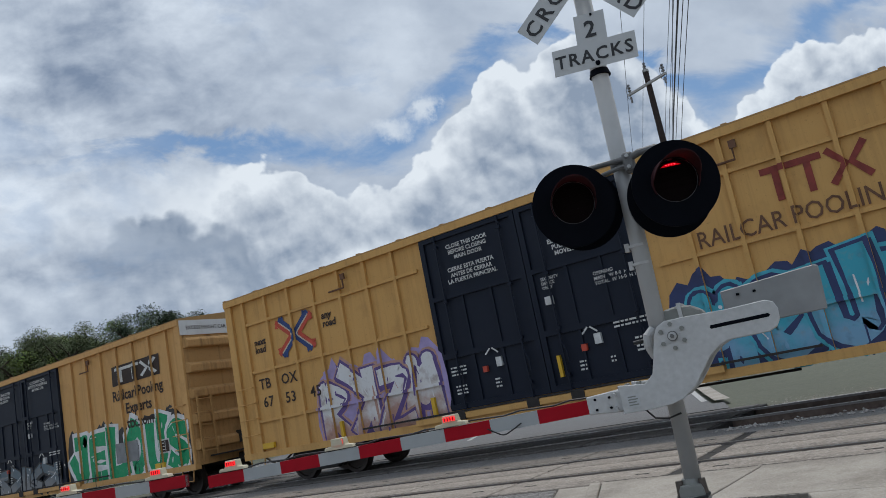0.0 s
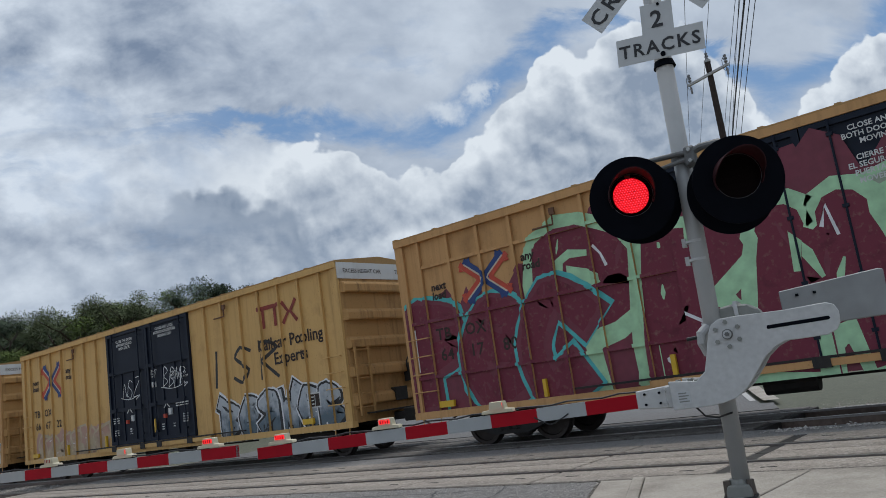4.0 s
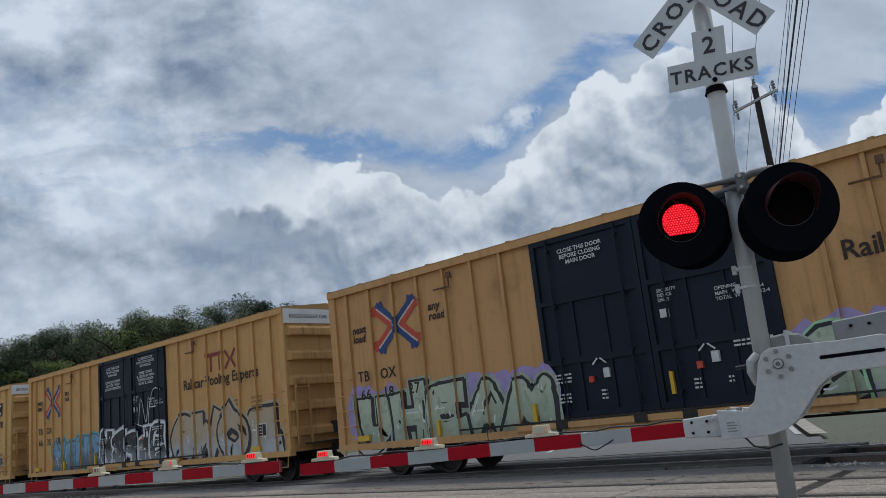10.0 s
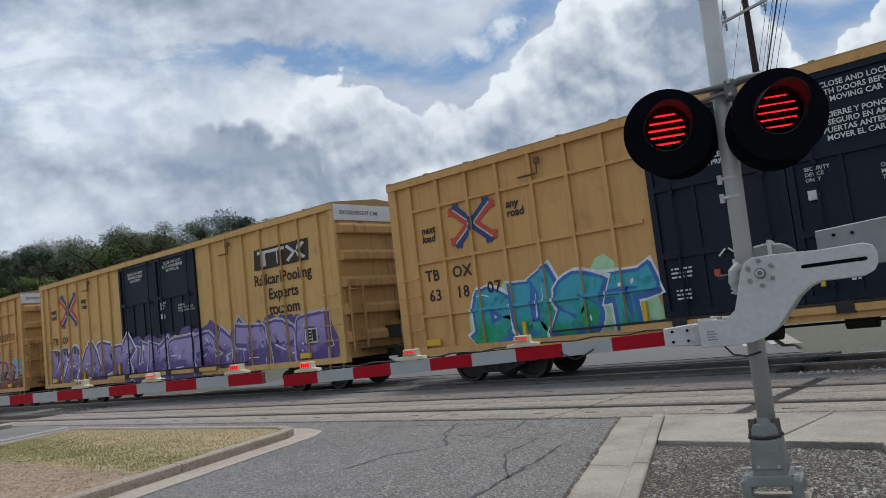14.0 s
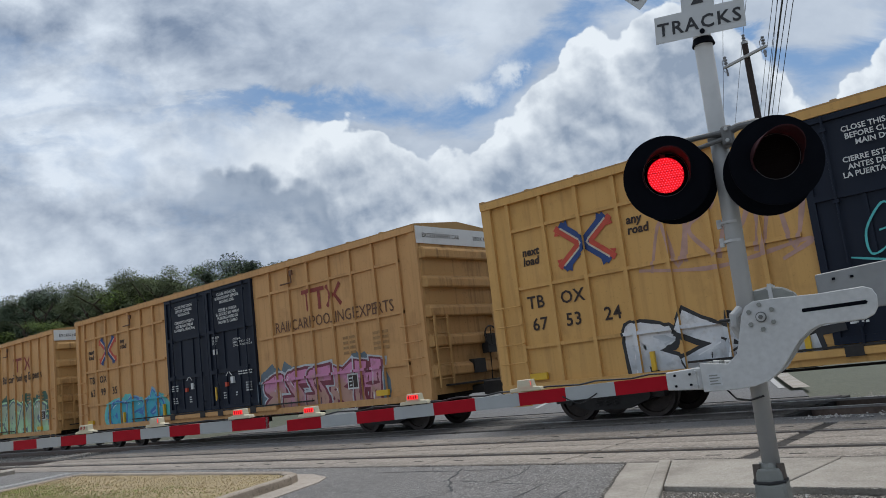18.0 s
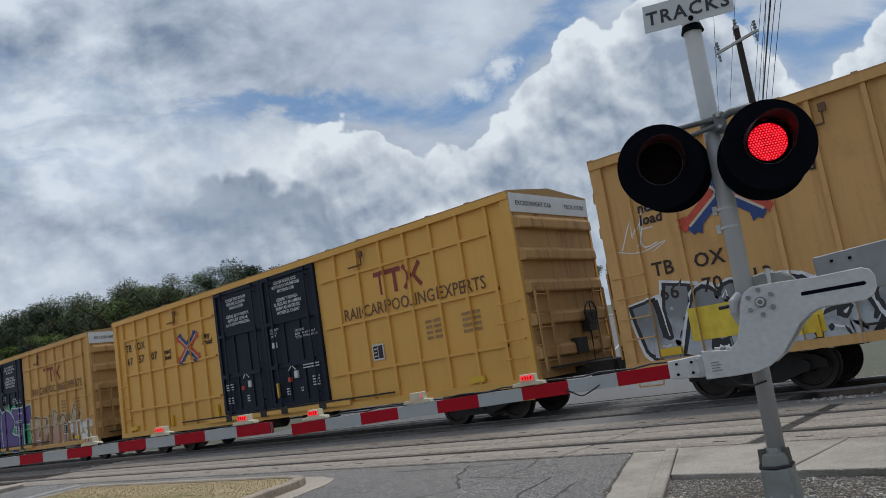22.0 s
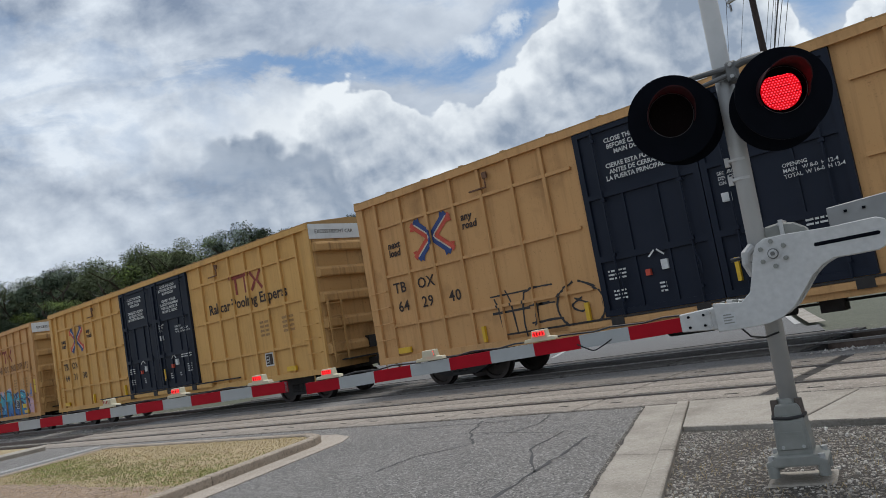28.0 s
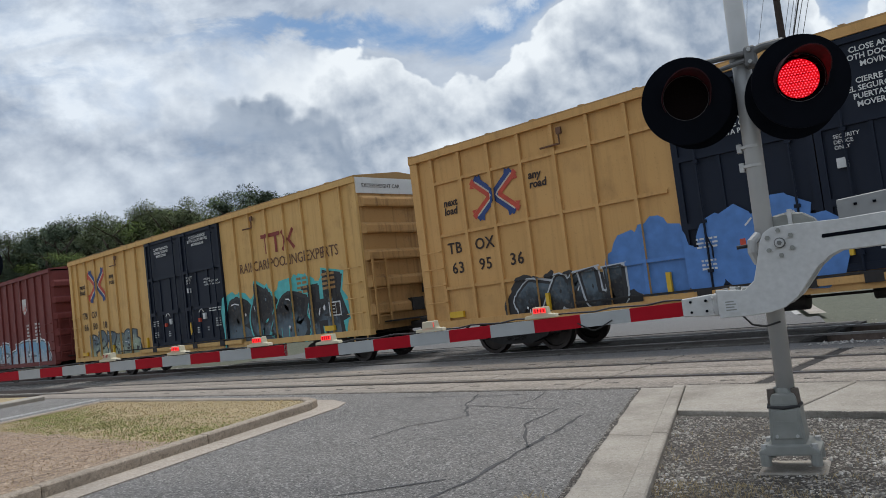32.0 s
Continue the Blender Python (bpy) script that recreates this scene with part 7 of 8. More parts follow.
def signal_lamp(mast, x, z, phase, flashing, aim=0.0):
    """A round black target with hood and a red lens; added louvres turn across the always-lit lens to imitate its
    flashing.
    """
    lamp = part("signal_lamp", lens_plate(0.29, 0.145, LENS_UP, -0.012, 0.012), M["matt_black"], mast, "round black lamp target with a red lens")
    lamp.matrix_local = pose(x, -0.27, z, 7, 0, aim)
    bm = bmesh.new()
    n = 26
    rings = []
    for f in (0, 1):
        ring = []
        for i in range(n + 1):
            a = radians(-28 + 236 * i / n)
            L = 0.06 + 0.27 * max(0.0, math.sin(a)) ** 0.7 if math.sin(a) > 0 else 0.06 * (1 + math.sin(a))
            ring.append([bm.verts.new((q * math.cos(a), -0.012 - f * L, LENS_UP + q * math.sin(a))) for q in (0.158, 0.152)])
        rings.append(ring)
    for k in (0, 1):
        for i in range(n):
            a, b = rings[0], rings[1]
            bm.faces.new([a[i][k], a[i + 1][k], b[i + 1][k], b[i][k]])
    for i in range(n):
        bm.faces.new([rings[1][i][0], rings[1][i + 1][0], rings[1][i + 1][1], rings[1][i][1]])
    part("visor", bm, M["visor_black"], lamp, smooth=False)
    bm = bmesh.new()
    disc(bm, (0, 0.09, LENS_UP), "y", 0.17, 0.12, 28, 0.15)
    disc(bm, (0, 0.18, LENS_UP), "y", 0.15, 0.06, 28, 0.09)
    bmesh.ops.delete(bm, geom=[f for f in bm.faces if f.calc_center_median().y < 0.04 and len(f.verts) > 4], context="FACES")
    part("housing", bm, M["matt_black"] if flashing else M["galv_plate"], lamp)
    bm = bmesh.new()
    disc(bm, (0, 0.04, LENS_UP), "y", 0.123, 0.004, 36)
    part("lens", bm, M["led"] if flashing else M["led_dark"], lamp, "red light-emitting lens")
    bm = bmesh.new()
    tube(bm, [(0.147 * math.cos(6.2832 * i / 32), -0.014, LENS_UP + 0.147 * math.sin(6.2832 * i / 32)) for i in range(33)], 0.0022, 5)
    part("lens_ring", bm, M["dark_ring"], lamp)
    if flashing:
        verts, faces = [], []
        for i in range(-9, 10):
            for j in range(-9, 10):
                a, b = (i + 0.5 * (j % 2)) * 0.0185, j * 0.016
                if math.hypot(a, b) < 0.118:
                    m = len(verts)
                    verts += [(a + 0.0038 * math.cos(1.047 * q), 0.0365, LENS_UP + b + 0.0038 * math.sin(1.047 * q)) for q in range(6)]
                    faces.append([m + q for q in range(6)])
        me = bpy.data.meshes.new("diode")
        me.from_pydata(verts, [], faces)
        me.materials.append(M["led_dot"])
        tagged(part("diode", me, None, lamp), "grid of small bright red diodes", kind="stuff")
        # no such part in a real lamp: these hide the glow to imitate switching off
        for i in range(6):
            zc = -0.119 + 0.0476 * i
            w = math.sqrt(max(0.142 ** 2 - max(abs(zc) - 0.0238, 0) ** 2, 0.002))
            bm = bmesh.new()
            box(bm, -w, w, -0.0008, 0.0008, -0.0255, 0.0255)
            s = part("louvre", bm, M["led_dark"], lamp, "added dark red louvre that hides the glowing lens")
            s.matrix_local = pose(0, 0.0, LENS_UP + zc)
            SHUTTERS.append((s, LENS_UP + zc, phase, i))
    return lamp


def gate_arm(mast, x_root, x_tip, y, root_z, tip_z, first_red, lamps, face=-1):
    """A striped arm from the root to the tip with little lamps on top."""
    n = max(1, round(abs(x_tip - x_root) / 0.372))
    L = x_tip - x_root
    arm = part("gate_arm", link_mesh("gate_arm", prism(bmesh.new(), [(x_root, root_z - 0.045), (x_tip, tip_z - 0.045), (x_tip, tip_z + 0.045), (x_root, root_z + 0.045)], y - 0.016, y + 0.016), M["stripe_white"]), None, mast, "slim gate arm in red and silver stripes")
    for i in range(n):
        f0, f1 = i / n, (i + 1) / n
        xa, xb, za, zb = x_root + L * f0, x_root + L * f1, root_z + (tip_z - root_z) * f0, root_z + (tip_z - root_z) * f1
        red = (i % 2 == 0) == first_red
        bm = prism(bmesh.new(), [(xa, za - 0.048), (xb, zb - 0.048), (xb, zb + 0.048), (xa, za + 0.048)], y - 0.022, y + 0.022)
        part("stripe", bm, M["stripe_red"] if red else M["stripe_white"], arm)
    for x, way in lamps:
        lit = way != "dark"
        f = (x - x_root) / L
        z = root_z + (tip_z - root_z) * f + 0.055
        bm = bmesh.new()
        prism(bm, [(x - 0.13, z), (x + 0.13, z), (x + 0.12, z + 0.025), (x + 0.065, z + 0.03), (x + 0.055, z + 0.085), (x - 0.055, z + 0.085), (x - 0.065, z + 0.03), (x - 0.12, z + 0.025)], y - 0.035, y + 0.035)
        lamp = part("gate_lamp", bevel(bm, 0.004), M["gate_lamp_body"], arm, "small cream gate lamp with a red lens")
        bm = bmesh.new()
        box(bm, x - 0.048, x + 0.048, *sorted((y + face * 0.043, y + face * 0.034)), z + 0.04, z + 0.074)
        part("gate_lens", bm, M["gate_lamp"] if lit else M["gate_lamp_body"], lamp)
        for q in range(4):
            bm = bmesh.new()
            box(bm, x - 0.036 + 0.022 * q, x - 0.028 + 0.022 * q, *sorted((y + face * 0.0445, y + face * 0.0432)), z + 0.042, z + 0.072)
            part("lens_bar", bm, M["stripe_red"], lamp)
        # added cream flaps cover the glowing lens while the lamp should look unlit
        if way in (0, 1):
            for dz in (0.044, 0.068):
                bm = bmesh.new()
                box(bm, -0.05, 0.05, -0.0008, 0.0008, -0.0125, 0.0125)
                flap = part("louvre", bm, M["gate_lamp_body"], lamp)
                flap.matrix_local = pose(x, y + face * 0.0465, z + dz)
                GATE_SHUTTERS.append((flap, x, y + face * 0.0465, z + dz, way))
    xs = [x for x, _ in lamps]
    bm = bmesh.new()
    pts = []
    for i in range(25):
        f = i / 24
        x = x_root + (xs[-1] - x_root) * f
        z = root_z + (tip_z - root_z) * (x - x_root) / L + 0.062 + 0.008 * math.sin(i * 2.1)
        pts.append((x, y + 0.025, z))
    tube(bm, pts, 0.007, 5)
    part("lamp_cable", bm, M["cable"], arm)
    bm = bmesh.new()
    zz = root_z - 0.045
    tube(bm, smooth_tube([(x_root - 0.5, y - 0.026, zz + 0.02), (x_root - 0.57, y - 0.03, zz - 0.015), (x_root - 0.64, y - 0.03, zz - 0.04), (x_root - 0.7, y - 0.028, zz - 0.015), (x_root - 0.76, y - 0.026, zz + 0.02)]), 0.005, 5)
    part("slack_cable", bm, M["cable"], arm)
    return arm


def smooth_tube(pts):
    flat = smooth_line([(p[0], p[2]) for p in pts], 1.0, 4)
    return [(x, pts[min(i // 4, len(pts) - 1)][1], z) for i, (x, z) in enumerate(flat)]


def signal(px, py, turn, signs, near):
    mast = new("crossing_signal")
    mast.matrix_world = pose(px, py, -0.03 if near else 0.085, 0, 0, turn)
    bm = bmesh.new()
    disc(bm, (0, 0, 2.36), "z", 0.057, 3.78, 28, 0.065)
    post = part("post", bm, M["galv"], mast, "grey galvanised steel signal post", True)
    post.matrix_local = Matrix.Translation((0, 0, 1.3)) @ pose(0, 0, 0, 0, 0.75) @ Matrix.Translation((0, 0, -1.3))
    # junction box foot: a flange on four bolts, a tapered box with a door, a clamped cap
    foot = []
    bm = bmesh.new()
    prism(bm, [(-0.12, 0.14), (0.12, 0.14), (0.122, 0.2), (0.106, 0.41), (-0.106, 0.41), (-0.122, 0.2)], -0.14, 0.12)
    box_ = part("junction_base", bevel(bm, 0.016, 2), M["cast_grey"], mast, "cast grey junction base with bolted door")
    bm = bmesh.new()
    prism(bm, [(-0.1, 0.185), (0.1, 0.185), (0.09, 0.385), (-0.09, 0.385)], -0.152, -0.139)
    door_ = part("base_door", bevel(bm, 0.005), M["cast_grey"], box_)
    for i, (bx, bz, bw) in enumerate(((0, 0.36, 0.05), (0, 0.30, 0.07), (0, 0.275, 0.06))):
        bm = bmesh.new()
        box(bm, bx - bw, bx + bw, -0.1545, -0.152, bz, bz + 0.008)
        part("cast_bar", bm, M["cast_grey"], box_)
    for sx in (-0.07, 0.07):
        bm = bmesh.new()
        disc(bm, (sx, -0.156, 0.205), "y", 0.012, 0.012, 8)
        part("door_bolt", bm, M["galv"], box_)
    bm = bmesh.new()
    prism(bm, [(-0.095, 0.405), (0.095, 0.405), (0.09, 0.46), (0.075, 0.49), (-0.075, 0.49), (-0.09, 0.46)], -0.11, 0.1)
    part("base_cap", bevel(bm, 0.014, 2), M["cast_grey"], box_)
    bm = bmesh.new()
    tube(bm, [(-0.115, -0.02, 0.41), (-0.105, -0.13, 0.405), (0.0, -0.15, 0.40), (0.105, -0.13, 0.405), (0.115, -0.02, 0.41)], 0.012, 8)
    part("base_band", bm, M["cable"], box_)
    for sx in (-0.085, 0.085):
        bm = bmesh.new()
        disc(bm, (sx, -0.05, 0.465), "z", 0.032, 0.11, 14, 0.027)
        part("cap_bolt", bm, M["cast_rust"], box_)
    bm = bmesh.new()
    disc(bm, (0, 0, 0.50), "z", 0.078, 0.05, 20, 0.07)
    part("base_collar", bm, M["cast_grey"], box_)
    bm = bmesh.new()
    prism(bm, [(-0.21, 0.075), (0.21, 0.075), (0.21, 0.11), (0.16, 0.125), (0.14, 0.15), (-0.14, 0.15), (-0.16, 0.125), (-0.21, 0.11)], -0.18, 0.16)
    foot_plate = part("base_plate", bevel(bm, 0.014, 2), M["cast_grey"], mast)
    for sx in (-1, 1):
        for sy in (-1, 1):
            bm = bmesh.new()
            disc(bm, (sx * 0.172, sy * 0.135 - 0.01, 0.125), "z", 0.024, 0.05, 6)
            nut = part("anchor_nut", bm, M["galv"], mast)
            bm = bmesh.new()
            disc(bm, (sx * 0.172, sy * 0.135 - 0.01, 0.045), "z", 0.04, 0.08, 12)
            leg = part("anchor_bolt", bm, M["cast_grey"], mast)
            foot += [nut, leg]
    bm = bmesh.new()
    box(bm, -0.24, 0.24, -0.22, 0.2, -0.2, -0.035)
    foot.append(part("footing", bevel(bm, 0.015), M["concrete"], mast))
    for ob in foot + [box_, foot_plate]:
        ob.location.x = -0.025
        ob.location.z = 0.045
        ob.scale = (0.88, 0.9, 0.935)
    # lamp crossbar: a thin dark pipe held by a clamp beside the post
    bm = bmesh.new()
    disc(bm, (0.018, 0, 2.74), "z", 0.074, 0.06, 20)
    box(bm, 0.055, 0.13, -0.13, -0.03, 2.66, 2.80)
    part("crossbar_clamp", bevel(bm, 0.012), M["pipe_grey"], mast, "dark cast clamp")
    for z in (2.69, 2.77):
        bm = bmesh.new()
        disc(bm, (0.092, -0.14, z), "y", 0.014, 0.03, 6)
        part("clamp_bolt", bm, M["galv"], mast)
    bm = bmesh.new()
    fy = -0.1
    tube(bm, [(-0.34, fy * 2.2, 2.66), (-0.34, fy * 1.8, 2.74), (-0.29, fy, 2.765), (0.09, fy, 2.762)], 0.019, 10)
    part("crossbar", bm, M["pipe_grey"], mast, "dark grey lamp pipe")
    bm = bmesh.new()
    tube(bm, [(0.1, fy, 2.755), (0.17, fy * 1.1, 2.775), (0.29, fy * 1.4, 2.77), (0.37, fy * 1.8, 2.72), (0.375, fy * 2.2, 2.65)], 0.027, 10)
    part("crossbar", bm, M["pipe_grey"], mast, "dark grey lamp pipe")
    bm = bmesh.new()
    tube(bm, [(-0.16, -0.1, 2.66), (-0.11, -0.1, 2.69), (0.06, -0.1, 2.715)], 0.016, 8)
    box(bm, -0.19, -0.13, -0.12, -0.08, 2.63, 2.68)
    part("crossbar_stay", bm, M["pipe_grey"], mast)
    if near:
        for x, y, z, turn_ in ((-0.315, -0.05, 2.49, 195), (0.30, -0.05, 2.43, 195)):
            rear = part("rear_lamp", lens_plate(0.29, 0.145, LENS_UP, -0.012, 0.012), M["matt_black"], mast, "round black lamp target facing the other way")
            rear.matrix_local = pose(x, y, z, 7, 0, turn_ - 180)
            bm = bmesh.new()
            disc(bm, (0, -0.07, LENS_UP), "y", 0.16, 0.12, 28, 0.14)
            part("housing", bm, M["matt_black"], rear)
    for x, z, ph in ((-0.325, 2.495, 1), (0.375, 2.46, 0)):
        signal_lamp(mast, x if near else x + 0.07, z if near else z - 0.09, ph, near, 15 if near else 48)
    for z in (2.15, 2.02):
        bm = bmesh.new()
        disc(bm, (0, 0, z), "z", 0.068, 0.018, 24)
        box(bm, -0.09, -0.06, -0.02, 0.02, z - 0.03, z + 0.03)
        part("band_clamp", bm, M["galv_plate"], mast)
    bm = bmesh.new()
    disc(bm, (0.03, 0, 3.465), "z", 0.08, 0.05, 20, 0.066)
    part("sign_collar", bm, M["matt_black"], mast)
    if signs:
        sy = -0.09
        bm = prism(bmesh.new(), [(-0.305, 3.44), (0.31, 3.44), (0.31, 3.64), (0.115, 3.64), (0.115, 3.86), (-0.11, 3.86), (-0.11, 3.64), (-0.305, 3.64)], sy - 0.003, sy)
        plate = part("track_count_sign", bm, M["sign_white"], mast, "white sign reading 2 TRACKS")
        flat_text("TRACKS", 0.135, 0.0, sy - 0.006, 3.54, M["sign_black"], plate, spacing=1.22, bold=0.003)
        flat_text("2", 0.175, 0.0, sy - 0.006, 3.742, M["sign_black"], plate, bold=0.004)
        for z in (3.468, 3.845):
            bm = bmesh.new()
            disc(bm, (0.02, sy - 0.008, z), "y", 0.018 if z < 3.5 else 0.01, 0.012, 10)
            part("sign_bolt", bm, M["matt_black"], plate)
        plate.matrix_local = Matrix.Translation((0.035, 0, 3.585)) @ pose(0, 0, 0, 0, 4.5) @ Matrix.Translation((0, 0, -3.54))
        for turn_, word, off in ((45, "CROSSING", -0.016), (-45, "RAILROAD", -0.024)):
            c, s = math.cos(radians(turn_)), math.sin(radians(turn_))
            L, H, cz = 0.61, 0.1, 4.225
            bm = prism(bmesh.new(), [(a * c - b * s + 0.01, cz + a * s + b * c) for a, b in ((-L, -H), (L, -H), (L, H), (-L, H))], sy + off - 0.003, sy + off)
            blade = part("crossbuck_blade", bm, M["sign_white"], mast, "white crossbuck blade with black capitals")
            blade.matrix_local = Matrix.Translation((0.04, 0, cz + 0.045)) @ pose(0, 0, 0, 0, 4.5) @ Matrix.Translation((0, 0, -cz))
            flat_text(word[:4], 0.17, -0.33 * c + 0.01, sy + off - 0.006, cz - 0.33 * s, M["sign_black"], blade, turn=turn_, spacing=1.3, bold=0.003)
            flat_text(word[4:], 0.17, 0.33 * c + 0.01, sy + off - 0.006, cz + 0.33 * s, M["sign_black"], blade, turn=turn_, spacing=1.3, bold=0.003)
    # gate mechanism
    bm = bmesh.new()
    prism(bm, [(-0.02, 1.25), (0.10, 1.2), (0.24, 1.26), (0.34, 1.4), (0.345, 1.54), (0.31, 1.625), (0.25, 1.665), (0.16, 1.68), (0.07, 1.668), (0.01, 1.63), (-0.02, 1.54)], 0.0, 0.28)
    mech = part("gate_mechanism", bevel(bm, 0.03, 3), M["cast_grey"], mast, "grey rounded gate mechanism case")
    bm = bmesh.new()
    prism(bm, [(0.16, 1.55), (0.185, 1.55), (0.185, 1.695), (0.16, 1.695)], -0.02, 0.29)
    part("mechanism_strap", bm, M["galv_plate"], mech)
    bm = bmesh.new()
    disc(bm, (0.16, -0.004, 1.668), "y", 0.012, 0.02, 8)
    part("strap_bolt", bm, M["galv"], mech)
    out = [(-0.32, 1.225), (-0.14, 1.205), (-0.075, 1.26), (-0.045, 1.36), (-0.008, 1.5), (0.02, 1.555), (0.075, 1.585), (0.2, 1.587), (0.47, 1.578), (0.72, 1.585), (0.765, 1.565), (0.785, 1.52), (0.78, 1.45), (0.755, 1.41), (0.70, 1.385), (0.55, 1.383), (0.45, 1.384), (0.38, 1.355), (0.31, 1.3), (0.24, 1.21), (0.17, 1.125), (0.09, 1.068), (0.0, 1.042), (-0.12, 1.035), (-0.32, 1.035)]
    bm = prism(bmesh.new(), out, -0.225, -0.205)
    arm_plate = part("counterweight_arm", bevel(bm, 0.004), M["galv_plate"], mast, "curved pale aluminium gate support arm")
    bm = prism(bmesh.new(), out, 0.30, 0.318)
    part("counterweight_arm", bevel(bm, 0.004), M["galv_plate"], mast, "curved pale aluminium gate support arm")
    bm = prism(bmesh.new(), [(0.355, 1.481), (0.36, 1.473), (0.72, 1.476), (0.73, 1.488), (0.72, 1.50), (0.36, 1.497)], -0.2265, -0.2255)
    part("slot", bm, M["matt_black"], arm_plate)
    bm = bmesh.new()
    disc(bm, (0.112, -0.232, 1.478), "y", 0.034, 0.016, 24)
    part("pivot_washer", bm, M["pipe_grey"], arm_plate)
    bm = bmesh.new()
    disc(bm, (0.112, -0.244, 1.478), "y", 0.027, 0.02, 24)
    part("pivot_hub", bm, M["galv_plate"], arm_plate)
    bm = bmesh.new()
    disc(bm, (0.112, -0.257, 1.478), "y", 0.015, 0.02, 6)
    part("pivot_nut", bm, M["pipe_grey"], arm_plate)
    bm = bmesh.new()
    disc(bm, (0.112, 0.06, 1.478), "y", 0.045, 0.52, 16)
    part("pivot_shaft", bm, M["galv"], mast)
    for i in range(6):
        a = radians(90 + 60 * i)
        bm = bmesh.new()
        disc(bm, (0.112 + 0.08 * math.cos(a), -0.232, 1.478 + 0.08 * math.sin(a)), "y", 0.0155, 0.02, 6)
        part("bolt", bm, M["cast_grey"], arm_plate)
    bm = prism(bmesh.new(), [(0.45, 1.72), (1.07, 1.765), (1.1, 1.755), (1.085, 1.46), (0.62, 1.455), (0.45, 1.58)], 0.17, 0.21)
    cw = part("counterweight", bevel(bm, 0.006), M["weight_steel"], mast, "flat grey steel counterweight plate")
    for x in (0.55, 0.66):
        bm = bmesh.new()
        box(bm, x, x + 0.02, 0.15, 0.169, 1.668, 1.684)
        part("counterweight_hole", bm, M["matt_black"], cw)
    bm = prism(bmesh.new(), [(-0.28, 1.07), (-0.195, 1.07), (-0.195, 1.15), (-0.28, 1.15)], -0.229, -0.2255)
    lab = part("maker_plate", bm, M["sign_white"], arm_plate, "small embossed maker plate")
    bm = bmesh.new()
    for i in range(4):
        box(bm, -0.27, -0.205 - 0.012 * (i % 2), -0.2315, -0.2295, 1.08 + 0.018 * i, 1.088 + 0.018 * i)
    part("plate_lines", bm, M["cast_grey"], lab)
    bm = bmesh.new()
    box(bm, -0.36, -0.14, -0.2, 0.3, 1.05, 1.2)
    part("arm_adapter", bevel(bm, 0.01), M["galv_plate"], mast)
    for x, z, h in ((-0.33, 1.2, 0.02), (-0.28, 1.2, 0.028), (-0.2, 1.2, 0.03), (-0.16, 1.2, 0.015)):
        bm = bmesh.new()
        box(bm, x, x + 0.03, -0.2, -0.15, z, z + h)
        part("adapter_lug", bevel(bm, 0.004), M["cast_grey"], mast)
    for z in (1.17, 1.08):
        bm = bmesh.new()
        disc(bm, (-0.36, -0.23, z), "y", 0.014, 0.03, 8)
        part("shear_bolt", bm, M["galv"], mast)
    bm = prism(bmesh.new(), [(-0.34, 1.05), (-0.56, 1.065), (-0.56, 1.185), (-0.34, 1.2)], -0.19, -0.12)
    part("arm_bracket", bevel(bm, 0.006), M["galv_plate"], mast)
    for x, z in ((-0.4, 1.16), (-0.4, 1.09), (-0.5, 1.16), (-0.5, 1.09)):
        bm = bmesh.new()
        disc(bm, (x, -0.195, z), "y", 0.009, 0.014, 8)
        part("bracket_bolt", bm, M["matt_black"], mast)
    bm = bmesh.new()
    tube(bm, [(-0.2, -0.1, 1.04), (-0.14, -0.12, 0.97), (-0.06, -0.1, 0.95), (0.03, -0.08, 0.97)], 0.007, 6)
    part("cable_loop", bm, M["cable"], mast)
    bm = bmesh.new()
    tube(bm, [(-0.17, -0.09, 1.485), (-0.13, -0.09, 1.487), (-0.07, -0.08, 1.49)], 0.013, 8)
    part("conduit", bm, M["cable"], mast)
    bm = bmesh.new()
    tube(bm, [(-0.05, -0.06, 1.37), (-0.075, -0.09, 1.45), (-0.07, -0.09, 1.51), (-0.03, -0.05, 1.55)], 0.032, 10)
    part("conduit_elbow", bm, M["galv"], mast)
    return mast


MAST_TURN = math.degrees(math.atan2(0.233, 0.972))
mast_1 = tagged(signal(-1.99, 5.36, MAST_TURN, True, True), "grey crossing signal with crossbuck, red lamps and lowered gate", "crossing signal", "crossing signals")
gate_arm(mast_1, -0.56, -3.87, -0.155, 1.118, 1.065, True, ((-1.60, 0), (-2.57, 1), (-3.61, "steady")))
mast_2 = tagged(signal(-11.07, 2.98, MAST_TURN + 180, False, False), "grey crossing signal on the island with lowered gate", "crossing signal", "crossing signals")
# its arm points back across the lane
gate_arm(mast_2, -0.78, -5.40, 0.1, 1.02, 1.0, False, ((-3.07, "dark"), (-4.07, 0), (-5.11, "steady")), 1)
bm = prism(bmesh.new(), [(-0.5, 0.97), (-0.8, 0.965), (-0.8, 1.075), (-0.5, 1.1)], 0.06, 0.14)
part("arm_extension", bevel(bm, 0.006), M["galv_plate"], mast_2)

# ---- trees, pole and wires ----
M["bark"] = material("bark", (0.07, 0.055, 0.04), 0.95, grain=0.35, scale=9, bump=0.6)
M["leaf_oak"] = material("leaf_oak", (0.135, 0.168, 0.09), 0.8, spec=0.1, grain=0.35, scale=1.2, stain=0.4, stain_color=(0.09, 0.12, 0.065), stain_scale=0.35)
M["leaf_dark"] = material("leaf_juniper", (0.10, 0.138, 0.09), 0.8, spec=0.1, grain=0.35, scale=1.2, stain=0.4, stain_color=(0.07, 0.095, 0.065), stain_scale=0.35)
